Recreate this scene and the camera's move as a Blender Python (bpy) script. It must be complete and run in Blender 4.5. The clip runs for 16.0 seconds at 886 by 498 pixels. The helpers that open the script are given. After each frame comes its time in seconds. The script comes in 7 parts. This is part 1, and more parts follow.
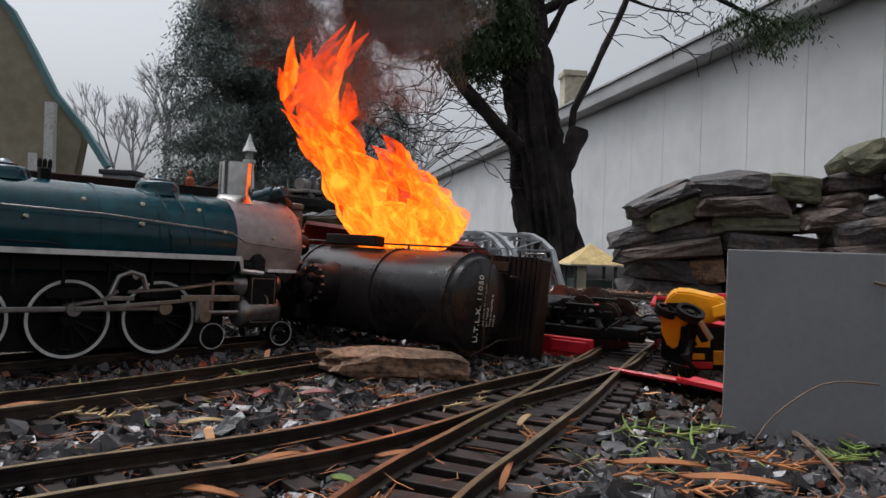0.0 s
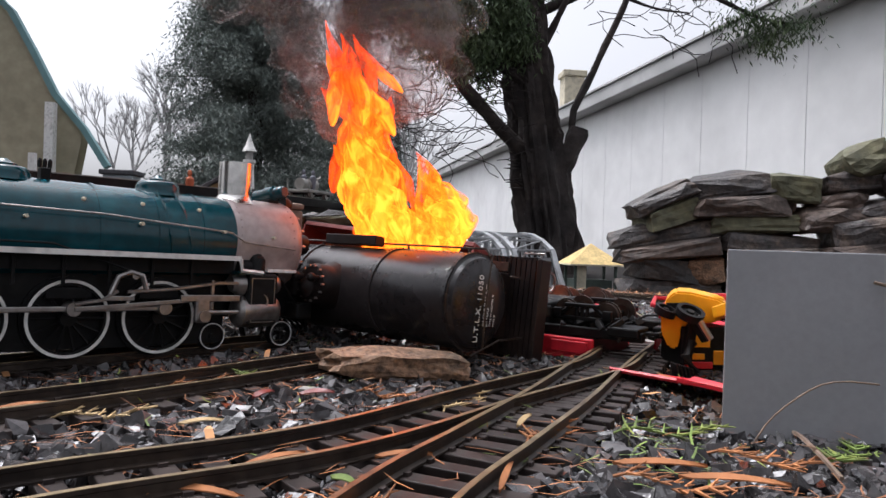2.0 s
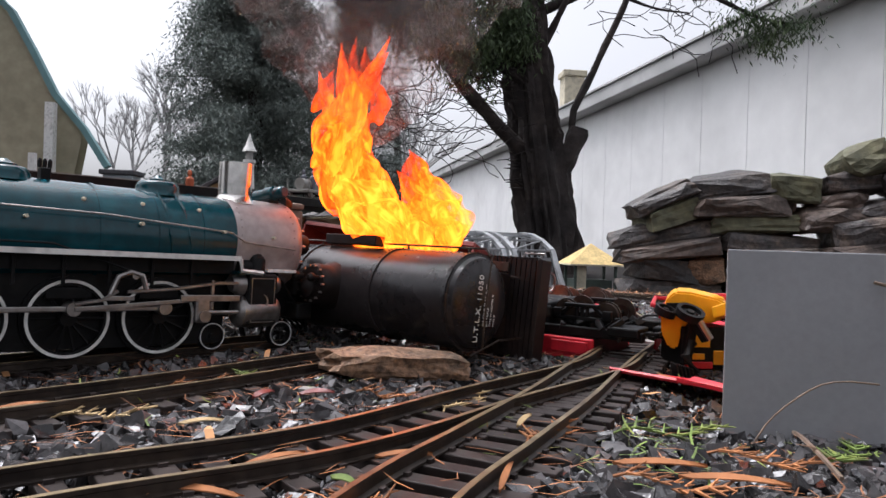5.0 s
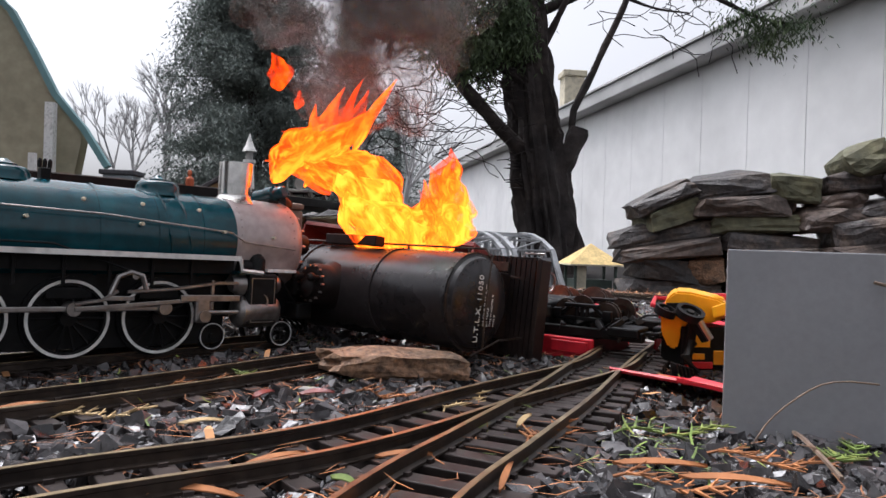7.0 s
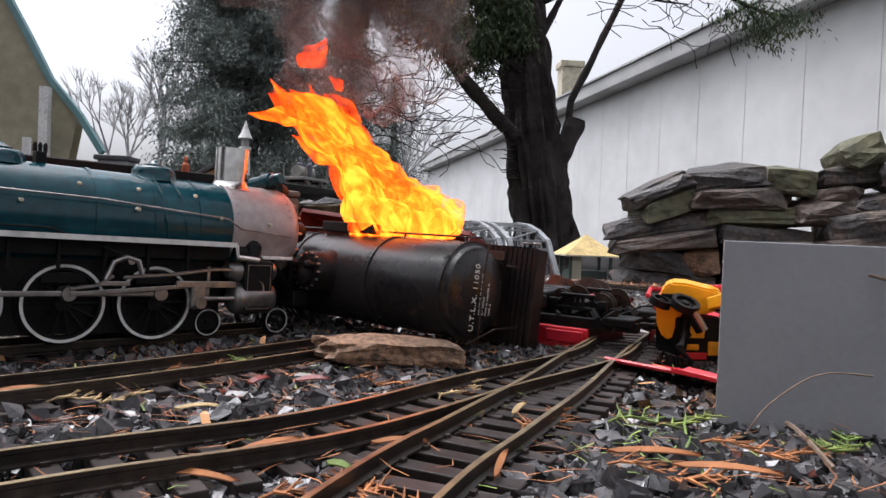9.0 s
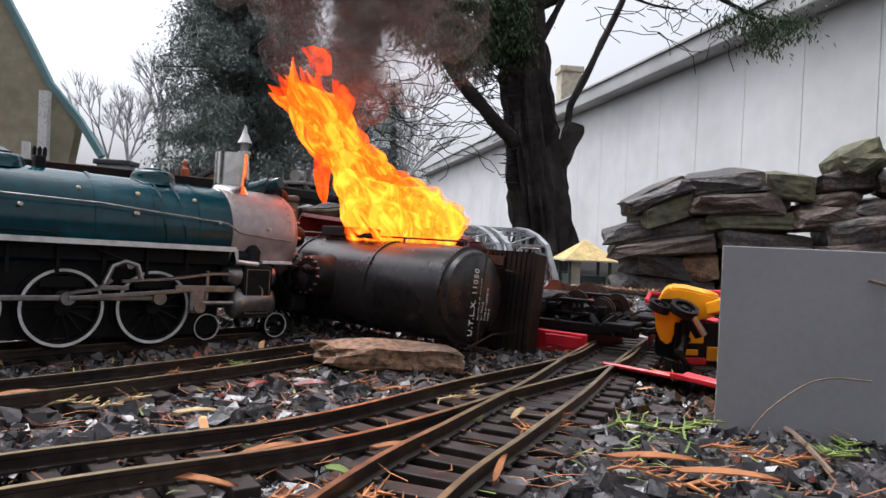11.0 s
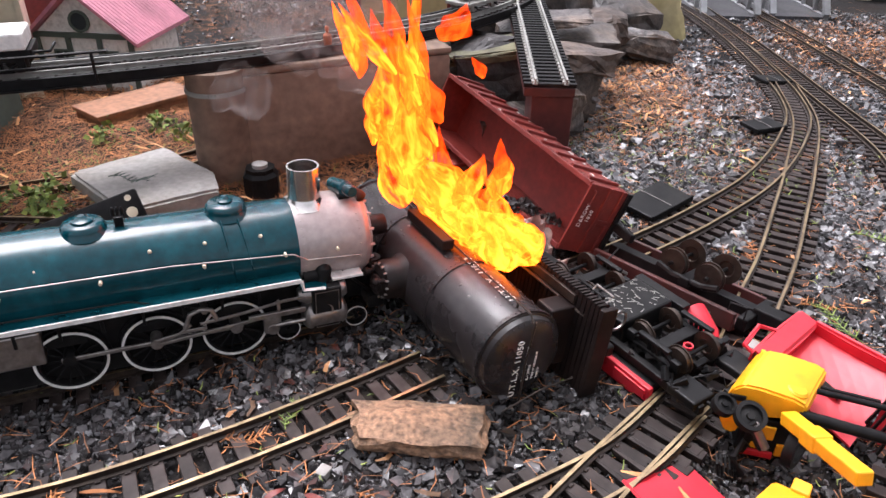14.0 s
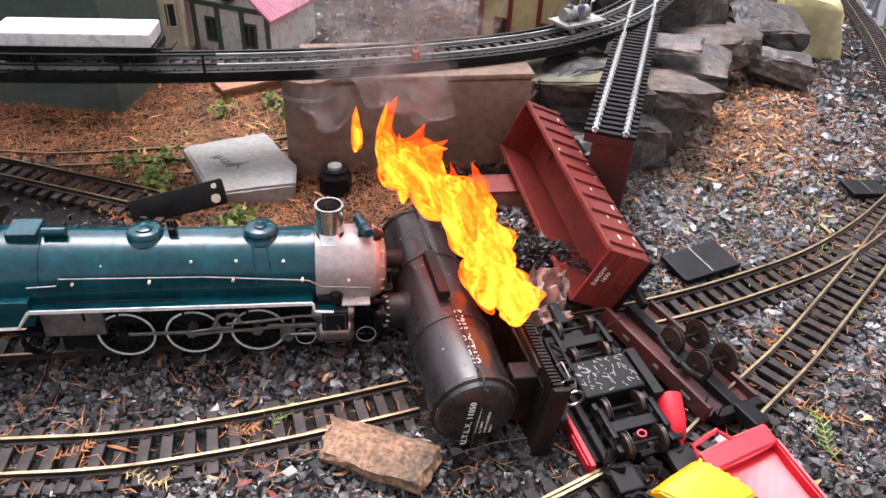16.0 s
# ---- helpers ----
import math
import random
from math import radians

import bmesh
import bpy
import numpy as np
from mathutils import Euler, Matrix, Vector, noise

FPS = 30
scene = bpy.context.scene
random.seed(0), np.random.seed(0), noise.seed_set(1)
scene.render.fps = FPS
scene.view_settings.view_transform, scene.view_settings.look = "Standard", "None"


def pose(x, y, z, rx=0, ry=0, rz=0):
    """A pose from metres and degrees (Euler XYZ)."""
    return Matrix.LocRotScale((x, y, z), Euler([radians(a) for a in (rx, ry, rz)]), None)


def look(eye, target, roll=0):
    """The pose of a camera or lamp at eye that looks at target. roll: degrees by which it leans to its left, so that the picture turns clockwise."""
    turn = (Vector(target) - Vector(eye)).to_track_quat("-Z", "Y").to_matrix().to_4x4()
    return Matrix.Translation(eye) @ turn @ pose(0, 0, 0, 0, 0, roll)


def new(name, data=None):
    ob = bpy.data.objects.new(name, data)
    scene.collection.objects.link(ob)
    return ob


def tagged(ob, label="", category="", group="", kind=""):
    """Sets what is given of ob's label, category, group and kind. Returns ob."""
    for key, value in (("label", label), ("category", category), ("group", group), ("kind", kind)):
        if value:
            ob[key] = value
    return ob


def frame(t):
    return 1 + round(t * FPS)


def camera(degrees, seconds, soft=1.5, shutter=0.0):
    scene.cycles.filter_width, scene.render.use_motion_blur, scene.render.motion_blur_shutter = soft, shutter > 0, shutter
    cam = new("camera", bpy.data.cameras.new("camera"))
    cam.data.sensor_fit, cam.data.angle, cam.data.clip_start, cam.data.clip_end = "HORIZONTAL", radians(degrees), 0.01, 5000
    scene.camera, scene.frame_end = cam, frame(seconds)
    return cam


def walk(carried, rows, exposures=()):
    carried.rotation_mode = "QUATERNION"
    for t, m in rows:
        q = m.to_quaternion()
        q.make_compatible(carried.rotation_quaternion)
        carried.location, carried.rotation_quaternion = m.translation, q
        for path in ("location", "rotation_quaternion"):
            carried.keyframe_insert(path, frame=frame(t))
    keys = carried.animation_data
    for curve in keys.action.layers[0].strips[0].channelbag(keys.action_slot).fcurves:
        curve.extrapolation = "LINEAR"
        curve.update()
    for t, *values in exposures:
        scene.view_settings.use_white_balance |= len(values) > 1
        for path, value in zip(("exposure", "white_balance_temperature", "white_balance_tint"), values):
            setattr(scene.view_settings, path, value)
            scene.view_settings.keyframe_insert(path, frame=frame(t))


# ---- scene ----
cam = camera(64.2, 16.0)
PATH = [
    (0, (0.215, -0.692, 0.117), (0.389, 1.3, 0.101), 1.8),
    (7, (0.215, -0.692, 0.117), (0.389, 1.3, 0.101), 1.8),
    (7.5, (0.215, -0.692, 0.116), (0.391, 1.3, 0.091), 2.2),
    (8, (0.214, -0.692, 0.116), (0.4, 1.299, 0.078), 2.4),
    (8.5, (0.214, -0.692, 0.116), (0.402, 1.299, 0.072), 2.4),
    (9, (0.214, -0.692, 0.116), (0.402, 1.299, 0.071), 2.4),
    (11.5, (0.214, -0.692, 0.116), (0.404, 1.298, 0.086), 2.5),
    (12.5, (0.214, -0.693, 0.116), (0.403, 1.298, 0.073), 2.3),
    (12.7, (0.213, -0.693, 0.118), (0.395, 1.296, 0.019), 1.9),
    (12.8, (0.214, -0.691, 0.127), (0.383, 1.296, -0.026), 1.6),
    (12.9, (0.216, -0.689, 0.148), (0.364, 1.293, -0.076), 1.5),
    (13, (0.219, -0.69, 0.183), (0.337, 1.283, -0.125), 1.5),
    (13.1, (0.221, -0.694, 0.245), (0.293, 1.254, -0.203), 2.0),
    (13.2, (0.232, -0.695, 0.307), (0.24, 1.224, -0.257), 1.1),
    (13.5, (0.284, -0.685, 0.438), (0.071, 1.128, -0.379), 0.5),
    (13.6, (0.301, -0.677, 0.454), (0.04, 1.113, -0.4), 0.2),
    (14, (0.37, -0.544, 0.483), (-0.073, 1.122, -0.532), 1.2),
    (14.5, (0.441, -0.452, 0.516), (-0.243, 1.099, -0.545), 1.5),
    (15, (0.476, -0.467, 0.573), (-0.273, 1.03, -0.521), 2.8),
    (15.5, (0.498, -0.479, 0.612), (-0.286, 0.965, -0.529), 3.3),
    (16, (0.513, -0.483, 0.633), (-0.274, 0.935, -0.538), 3.3),
]
walk(cam, [(t, look(eye, target, roll)) for t, eye, target, roll in PATH],
     [(0, 0.05, 6150, 11), (0.4, 0.82, 6150, 14), (7, 0.82, 6150, 14), (12.6, 0.80, 6150, 14), (13.2, 0.98, 6200, 16), (14, 1.3, 6250, 18), (16, 1.44, 6250, 18)])

# ---------------------------------------------------------------- light
world = bpy.data.worlds.new("overcast_sky")
scene.world = world
world.use_nodes = True
wn, wl = world.node_tree.nodes, world.node_tree.links
wn.clear()
sky = wn.new("ShaderNodeTexSky")
sky.sky_type, sky.sun_disc = "NISHITA", False
sky.sun_elevation, sky.sun_rotation = radians(67), radians(-49)
sky.dust_density, sky.ozone_density = 6.0, 1.0
grey = wn.new("ShaderNodeHueSaturation")
grey.inputs["Saturation"].default_value = 0.12
bg = wn.new("ShaderNodeBackground")
bg.inputs["Strength"].default_value = 0.135
wout = wn.new("ShaderNodeOutputWorld")
wl.new(sky.outputs[0], grey.inputs["Color"])
wl.new(grey.outputs[0], bg.inputs["Color"])
wl.new(bg.outputs[0], wout.inputs["Surface"])

sun = new("sun", bpy.data.lights.new("sun", "SUN"))
sun.data.energy, sun.data.angle, sun.data.color = 1.1, radians(30), (1.0, 0.985, 0.97)
sun.matrix_world = look((-1.6, 1.4, 5), (0.0, 0.0, 0.0))
scene.cycles.transparent_max_bounces = 24


# ---------------------------------------------------------------- helpers
def mat(name, color, rough=0.6, metal=0.0, vary=0.25, grain=60.0, stain=8.0, bump=0.0, second=None, amount=0.5, coat=0.0, per_object=0.0, island=0.0, spec=0.5):
    """A worn surface: colour broken by a fine grain and by larger stains, with relief. Coordinates are the object's own, in metres."""
    m = bpy.data.materials.new(name)
    m.use_nodes = True
    n, l = m.node_tree.nodes, m.node_tree.links
    b = n["Principled BSDF"]
    co = n.new("ShaderNodeTexCoord")
    fine, broad = n.new("ShaderNodeTexNoise"), n.new("ShaderNodeTexNoise")
    fine.inputs["Scale"].default_value, fine.inputs["Detail"].default_value = grain, 6
    broad.inputs["Scale"].default_value, broad.inputs["Detail"].default_value = stain, 4
    l.new(co.outputs["Object"], fine.inputs["Vector"])
    l.new(co.outputs["Object"], broad.inputs["Vector"])
    mix = n.new("ShaderNodeMix")
    mix.data_type = "RGBA"
    ramp = n.new("ShaderNodeValToRGB")
    ramp.color_ramp.elements[0].position = max(0.0, 0.62 - 0.35 * amount)
    ramp.color_ramp.elements[1].position = min(1.0, 0.85 - 0.25 * amount)
    l.new(broad.outputs["Fac"], ramp.inputs["Fac"])
    l.new(ramp.outputs["Color"], mix.inputs["Factor"])
    mix.inputs["A"].default_value = (*color, 1)
    mix.inputs["B"].default_value = (*(second or [c * 0.65 for c in color]), 1)
    hsv = n.new("ShaderNodeHueSaturation")
    l.new(mix.outputs["Result"], hsv.inputs["Color"])
    val = n.new("ShaderNodeMapRange")
    val.inputs["To Min"].default_value, val.inputs["To Max"].default_value = 1 - vary, 1 + vary
    val.inputs["From Min"].default_value, val.inputs["From Max"].default_value = 0.3, 0.7
    l.new(fine.outputs["Fac"], val.inputs["Value"])
    last = val.outputs["Result"]
    if per_object or island:
        src = n.new("ShaderNodeObjectInfo").outputs["Random"] if per_object else n.new("ShaderNodeNewGeometry").outputs["Random Per Island"]
        r = n.new("ShaderNodeMapRange")
        k = per_object or island
        r.inputs["To Min"].default_value, r.inputs["To Max"].default_value = 1 - k, 1 + k
        l.new(src, r.inputs["Value"])
        mul = n.new("ShaderNodeMath")
        mul.operation = "MULTIPLY"
        l.new(last, mul.inputs[0])
        l.new(r.outputs["Result"], mul.inputs[1])
        last = mul.outputs[0]
    l.new(last, hsv.inputs["Value"])
    l.new(hsv.outputs["Color"], b.inputs["Base Color"])
    rr = n.new("ShaderNodeMapRange")
    rr.inputs["To Min"].default_value, rr.inputs["To Max"].default_value = max(0.02, rough - 0.12), min(1, rough + 0.15)
    l.new(broad.outputs["Fac"], rr.inputs["Value"])
    l.new(rr.outputs["Result"], b.inputs["Roughness"])
    b.inputs["Metallic"].default_value = metal
    b.inputs["Specular IOR Level"].default_value = spec
    b.inputs["Coat Weight"].default_value = coat
    if bump:
        bp = n.new("ShaderNodeBump")
        bp.inputs["Strength"].default_value, bp.inputs["Distance"].default_value = 0.6, bump
        l.new(fine.outputs["Fac"], bp.inputs["Height"])
        l.new(bp.outputs["Normal"], b.inputs["Normal"])
    return m


def obj(name, bm, material, smooth=False):
    me = bpy.data.meshes.new(name)
    bm.normal_update()
    bm.to_mesh(me)
    bm.free()
    me.materials.append(material)
    if smooth:
        me.polygons.foreach_set("use_smooth", [True] * len(me.polygons))
        me.set_sharp_from_angle(angle=radians(38))
    return new(name, me)


def part(name, bm, material, parent, label="", smooth=False):
    ob = obj(name, bm, material, smooth)
    ob.parent = parent
    return tagged(ob, label)


def thing(name, label, category, m=None, group="", kind=""):
    """An Empty at a thing's base, which parents its parts."""
    ob = tagged(new(name), label, category, group, kind)
    if m is not None:
        ob.matrix_basis = m
    return ob


def B():
    return bmesh.new()


def box(bm, x0, x1, y0, y1, z0, z1, bevel=0.0, m=None):
    r = bmesh.ops.create_cube(bm, size=1)["verts"]
    bmesh.ops.transform(bm, verts=r, matrix=Matrix.Translation(((x0 + x1) / 2, (y0 + y1) / 2, (z0 + z1) / 2)) @ Matrix.Diagonal((x1 - x0, y1 - y0, z1 - z0, 1)))
    if bevel:
        es = list({e for v in r for e in v.link_edges})
        r = bmesh.ops.bevel(bm, geom=es, offset=bevel, segments=2, profile=0.5, affect="EDGES")["verts"]
        r = list({v for v in r})
    if m is not None:
        # all verts of this piece form one island: flood from one of them
        seen, todo = set(r), list(r)
        while todo:
            for e in todo.pop().link_edges:
                for v in e.verts:
                    if v not in seen:
                        seen.add(v)
                        todo.append(v)
        bmesh.ops.transform(bm, verts=list(seen), matrix=m)
    return bm


def ring(bm, centre, axis, radius, n):
    q = Vector((0, 0, 1)).rotation_difference(Vector(axis))
    return [bm.verts.new(Vector(centre) + q @ Vector((radius * math.cos(2 * math.pi * i / n), radius * math.sin(2 * math.pi * i / n), 0))) for i in range(n)]


def skin(bm, rings, cap=True):
    for a, b in zip(rings, rings[1:]):
        k = len(a)
        for i in range(k):
            bm.faces.new((a[i], a[(i + 1) % k], b[(i + 1) % k], b[i]))
    if cap:
        bm.faces.new(rings[0][::-1])
        bm.faces.new(rings[-1])
    return bm


def rod(bm, a, b, r, n=10, r2=None):
    ax = Vector(b) - Vector(a)
    return skin(bm, [ring(bm, a, ax, r, n), ring(bm, b, ax, r if r2 is None else r2, n)])


def lathe(bm, profile, origin=(0, 0, 0), axis=(0, 0, 1), n=24, cap=True):
    """profile: (radius, distance along the axis)."""
    ax = Vector(axis).normalized()
    return skin(bm, [ring(bm, Vector(origin) + ax * d, ax, max(r, 1e-5), n) for r, d in profile], cap)


def pipe(bm, pts, r, n=6):
    pts = [Vector(p) for p in pts]
    rings = []
    for i, p in enumerate(pts):
        ax = (pts[min(i + 1, len(pts) - 1)] - pts[max(i - 1, 0)]).normalized()
        rings.append(ring(bm, p, ax, r, n))
    return skin(bm, rings)


def tube(bm, a, b, r, r_in, n=24):
    """A hollow pipe with a wall."""
    ax = Vector(b) - Vector(a)
    o0, o1, i1, i0 = ring(bm, a, ax, r, n), ring(bm, b, ax, r, n), ring(bm, b, ax, r_in, n), ring(bm, a, ax, r_in, n)
    return skin(bm, [o0, o1, i1, i0, o0], cap=False)


def hub_ring(bm, c, axis, r, r_in, w, n=28):
    ax = Vector(axis).normalized()
    return tube(bm, Vector(c) - ax * w / 2, Vector(c) + ax * w / 2, r, r_in, n)


def rocky(bm, sx, sy, sz, seed, cuts=2, rough=0.12, flat=0.0):
    """A broken stone: a cut block with knocked corners and uneven faces."""
    rnd = random.Random(seed)
    bmesh.ops.create_cube(bm, size=1)
    bmesh.ops.bevel(bm, geom=bm.edges[:], offset=0.075, segments=1, affect="EDGES")
    bmesh.ops.subdivide_edges(bm, edges=bm.edges[:], cuts=cuts, use_grid_fill=True)
    off = Vector((rnd.uniform(0, 90), rnd.uniform(0, 90), rnd.uniform(0, 90)))
    skew = (rnd.uniform(-0.25, 0.25), rnd.uniform(-0.25, 0.25), rnd.uniform(-0.2, 0.2))
    for v in bm.verts:
        p = v.co.copy()
        big = noise.noise(p * 1.3 + off)
        fine = noise.noise(p * 5 + off)
        q = p * (1 + rough * 1.6 * big) + v.normal * rough * 0.45 * fine
        q.x += skew[0] * p.y + skew[1] * p.z
        q.z += skew[2] * p.x * 0.6
        v.co = Vector((q.x * sx, q.y * sy, q.z * sz * (1 - flat * max(0, p.z))))
    return bm


def split_stone(bm, sx, sy, sz, seed, rough=1.0):
    """A split field stone: the hull of a jittered block with knocked corners, its faces slightly rough."""
    r = random.Random(seed)
    vs = []
    for x in (-1, 1):
        thick = r.uniform(0.55, 1.0)
        for y in (-1, 1):
            for z in (-1, 1):
                vs.append(bm.verts.new((x * r.uniform(0.72, 1.0), y * r.uniform(0.75, 1.0), z * thick * r.uniform(0.75, 1.0))))
    for k in range(7):
        vs.append(bm.verts.new((r.uniform(-0.8, 0.8), r.choice((-1, 1)) * r.uniform(0.8, 1.05), r.uniform(-0.8, 0.8))))
        vs.append(bm.verts.new((r.uniform(-0.75, 0.75), r.uniform(-0.7, 0.7), r.choice((-1, 1)) * r.uniform(0.85, 1.05))))
    h = bmesh.ops.convex_hull(bm, input=vs)
    dead = list({g for g in h["geom_interior"] + h["geom_unused"] if isinstance(g, bmesh.types.BMVert)})
    bmesh.ops.delete(bm, geom=dead, context="VERTS")
    bmesh.ops.subdivide_edges(bm, edges=bm.edges[:], cuts=3, use_grid_fill=True)
    o = Vector((r.uniform(0, 90), r.uniform(0, 90), r.uniform(0, 90)))
    for v in bm.verts:
        p = v.co
        k = noise.noise_vector(Vector((p.x * 2.2, p.y * 2.2, p.z * 2.8)) + o) * 0.07 + noise.noise_vector(Vector((p.x * 6, p.y * 6, p.z * 8)) + o) * 0.03
        k *= rough
        v.co = Vector(((p.x + k.x) * sx / 2, (p.y + k.y) * sy / 2, (p.z + k.z) * sz / 2))
    return bm


def curve_points(ctrl, step):
    """A smooth line through the control points, in even steps."""
    c = [Vector(p) for p in ctrl]
    c = [2 * c[0] - c[1]] + c + [2 * c[-1] - c[-2]]
    fine = []
    for i in range(1, len(c) - 2):
        p0, p1, p2, p3 = c[i - 1:i + 3]
        for k in range(24):
            t = k / 24
            fine.append(0.5 * (2 * p1 + (p2 - p0) * t + (2 * p0 - 5 * p1 + 4 * p2 - p3) * t * t + (3 * p1 - p0 - 3 * p2 + p3) * t ** 3))
    fine.append(c[-2])
    out, left = [fine[0]], step
    for a, b in zip(fine, fine[1:]):
        d = (b - a).length
        while d >= left and d > 0:
            a = a + (b - a) * (left / d)
            d -= left
            out.append(a)
            left = step
        left -= d
    return out

# ---------------------------------------------------------------- materials
M_earth = mat("dark damp earth", (0.014, 0.013, 0.013), 0.85, vary=0.5, grain=90, stain=7, bump=0.004, second=(0.022, 0.016, 0.012), spec=0.1)
M_gravel = mat("crushed dark stone", (0.055, 0.051, 0.052), 0.22, vary=0.4, grain=160, stain=9, bump=0.0012, second=(0.03, 0.027, 0.026), island=0.9, spec=0.55)
M_gravel_pale = mat("crushed grey stone", (0.105, 0.105, 0.11), 0.3, vary=0.4, grain=160, stain=9, bump=0.0012, second=(0.07, 0.066, 0.064), island=0.95, spec=0.5)
M_needle = mat("dry orange conifer needles", (0.34, 0.13, 0.045), 0.8, vary=0.3, grain=40, stain=12, second=(0.13, 0.055, 0.024), island=0.5)
M_leaflitter = mat("tan fallen leaves", (0.42, 0.2, 0.075), 0.7, vary=0.3, grain=60, stain=30, second=(0.16, 0.10, 0.06), island=0.8)
M_green = mat("green moss and weeds", (0.13, 0.19, 0.04), 0.75, vary=0.3, grain=60, stain=12, second=(0.25, 0.24, 0.05), island=0.5)
M_straw = mat("dry straw stems", (0.45, 0.32, 0.16), 0.8, vary=0.25, grain=60, stain=10, island=0.4)
M_stem = mat("weathered brown stem", (0.2, 0.14, 0.10), 0.8, vary=0.3, grain=90, stain=30)
M_rail = mat("rusty brown steel rail", (0.06, 0.045, 0.036), 0.36, 0.6, vary=0.35, grain=120, stain=20, second=(0.03, 0.024, 0.022))
M_brass = mat("worn brass rail top", (0.34, 0.255, 0.15), 0.36, 0.85, vary=0.3, grain=100, stain=16, second=(0.14, 0.10, 0.065))
M_tie = mat("weathered dark brown sleepers", (0.026, 0.019, 0.017), 0.5, vary=0.35, grain=90, stain=30, bump=0.0006, second=(0.048, 0.039, 0.036), per_object=0.35, spec=0.2)
M_black = mat("black moulded plastic", (0.007, 0.007, 0.0075), 0.45, vary=0.35, grain=90, stain=30, second=(0.014, 0.0135, 0.013), spec=0.15)
M_soot = mat("sooty dark brown paint", (0.012, 0.0085, 0.008), 0.45, vary=0.35, grain=80, stain=18, second=(0.022, 0.014, 0.012), spec=0.2)
M_teal = mat("wet dark teal boiler paint", (0.0005, 0.036, 0.048), 0.17, vary=0.25, grain=90, stain=26, second=(0.002, 0.056, 0.072), spec=0.42, bump=0.0003)
M_silver = mat("silver grey smokebox paint", (0.36, 0.31, 0.30), 0.4, 0.3, vary=0.15, grain=120, stain=22, second=(0.33, 0.27, 0.25))
M_chrome = mat("chrome stack with soot", (0.66, 0.64, 0.61), 0.2, 1.0, vary=0.15, grain=90, stain=40, second=(0.68, 0.65, 0.62))
M_steel = mat("dull nickel rods", (0.33, 0.31, 0.295), 0.32, 0.85, vary=0.25, grain=140, stain=40, second=(0.22, 0.2, 0.19))
M_white = mat("chipped white edging paint", (0.72, 0.71, 0.68), 0.5, vary=0.12, grain=160, stain=60, second=(0.4, 0.39, 0.37), amount=0.35)
M_tank = mat("scorched black tank paint", (0.016, 0.0135, 0.014), 0.26, vary=0.35, grain=110, stain=16, second=(0.03, 0.025, 0.025), coat=0.0, spec=0.4)
M_letter = mat("white lettering", (0.75, 0.74, 0.7), 0.6, vary=0.1)
M_oxide = mat("oxide red freight car paint", (0.17, 0.026, 0.02), 0.42, vary=0.2, grain=120, stain=18, second=(0.11, 0.018, 0.015), bump=0.0003)
M_red = mat("bright red plastic", (0.62, 0.02, 0.035), 0.38, vary=0.1, grain=80, stain=14, second=(0.48, 0.012, 0.025))
M_yellow = mat("glossy yellow plastic", (0.85, 0.39, 0.008), 0.38, vary=0.08, grain=80, stain=14, second=(0.76, 0.31, 0.008))
M_grey = mat("plain grey plastic sheet", (0.265, 0.265, 0.275), 0.3, vary=0.05, grain=220, stain=7, second=(0.32, 0.32, 0.33))
M_slate = mat("dark layered ledge stone", (0.055, 0.048, 0.046), 0.5, vary=0.55, grain=70, stain=9, bump=0.008, second=(0.13, 0.095, 0.072), per_object=0.6)
M_brownstone = mat("brown split stone", (0.125, 0.09, 0.072), 0.6, vary=0.45, grain=60, stain=10, bump=0.005, second=(0.05, 0.042, 0.04), per_object=0.35)
# Flat car maroon; on the pier its darkness also holds the shade.
M_maroon = mat("dull maroon steel with pier shade", (0.065, 0.015, 0.013), 0.5, vary=0.25, grain=60, stain=12, second=(0.03, 0.011, 0.01))
M_moss = mat("mossy ledge stone", (0.10, 0.098, 0.06), 0.8, vary=0.4, grain=30, stain=6, bump=0.01, second=(0.12, 0.11, 0.06))
M_sand = mat("brown sandstone", (0.25, 0.145, 0.085), 0.7, vary=0.6, grain=190, stain=32, bump=0.006, second=(0.085, 0.06, 0.04))
M_slab = mat("pale grey cut slab", (0.29, 0.28, 0.265), 0.7, vary=0.15, grain=120, stain=10, bump=0.001, second=(0.27, 0.25, 0.22))
M_concrete = mat("stained brown concrete", (0.19, 0.125, 0.09), 0.8, vary=0.25, grain=60, stain=6, bump=0.001, second=(0.12, 0.08, 0.058))
M_zinc = mat("galvanised grey post", (0.27, 0.27, 0.25), 0.5, 0.3, vary=0.2, grain=60, stain=10)
M_wall = mat("white metal wall siding", (0.82, 0.82, 0.81), 0.55, vary=0.04, grain=3, stain=0.7, second=(0.72, 0.72, 0.71))
M_fascia = mat("grey roof fascia", (0.5, 0.5, 0.49), 0.6, vary=0.08, grain=4, stain=1)
M_bark = mat("dark cedar bark", (0.022, 0.017, 0.016), 0.9, vary=0.5, grain=9, stain=2, bump=0.04, second=(0.05, 0.037, 0.032))
M_leaf = mat("deep green cedar foliage", (0.045, 0.075, 0.03), 0.75, vary=0.3, grain=12, stain=1.5, second=(0.07, 0.09, 0.035), island=0.45)
# Paler than real foliage: the distance haze is put into this colour.
M_leaf2 = mat("blue green conifer paled for haze", (0.17, 0.20, 0.18), 0.9, vary=0.2, grain=6, stain=0.8, second=(0.20, 0.225, 0.21), island=0.25)
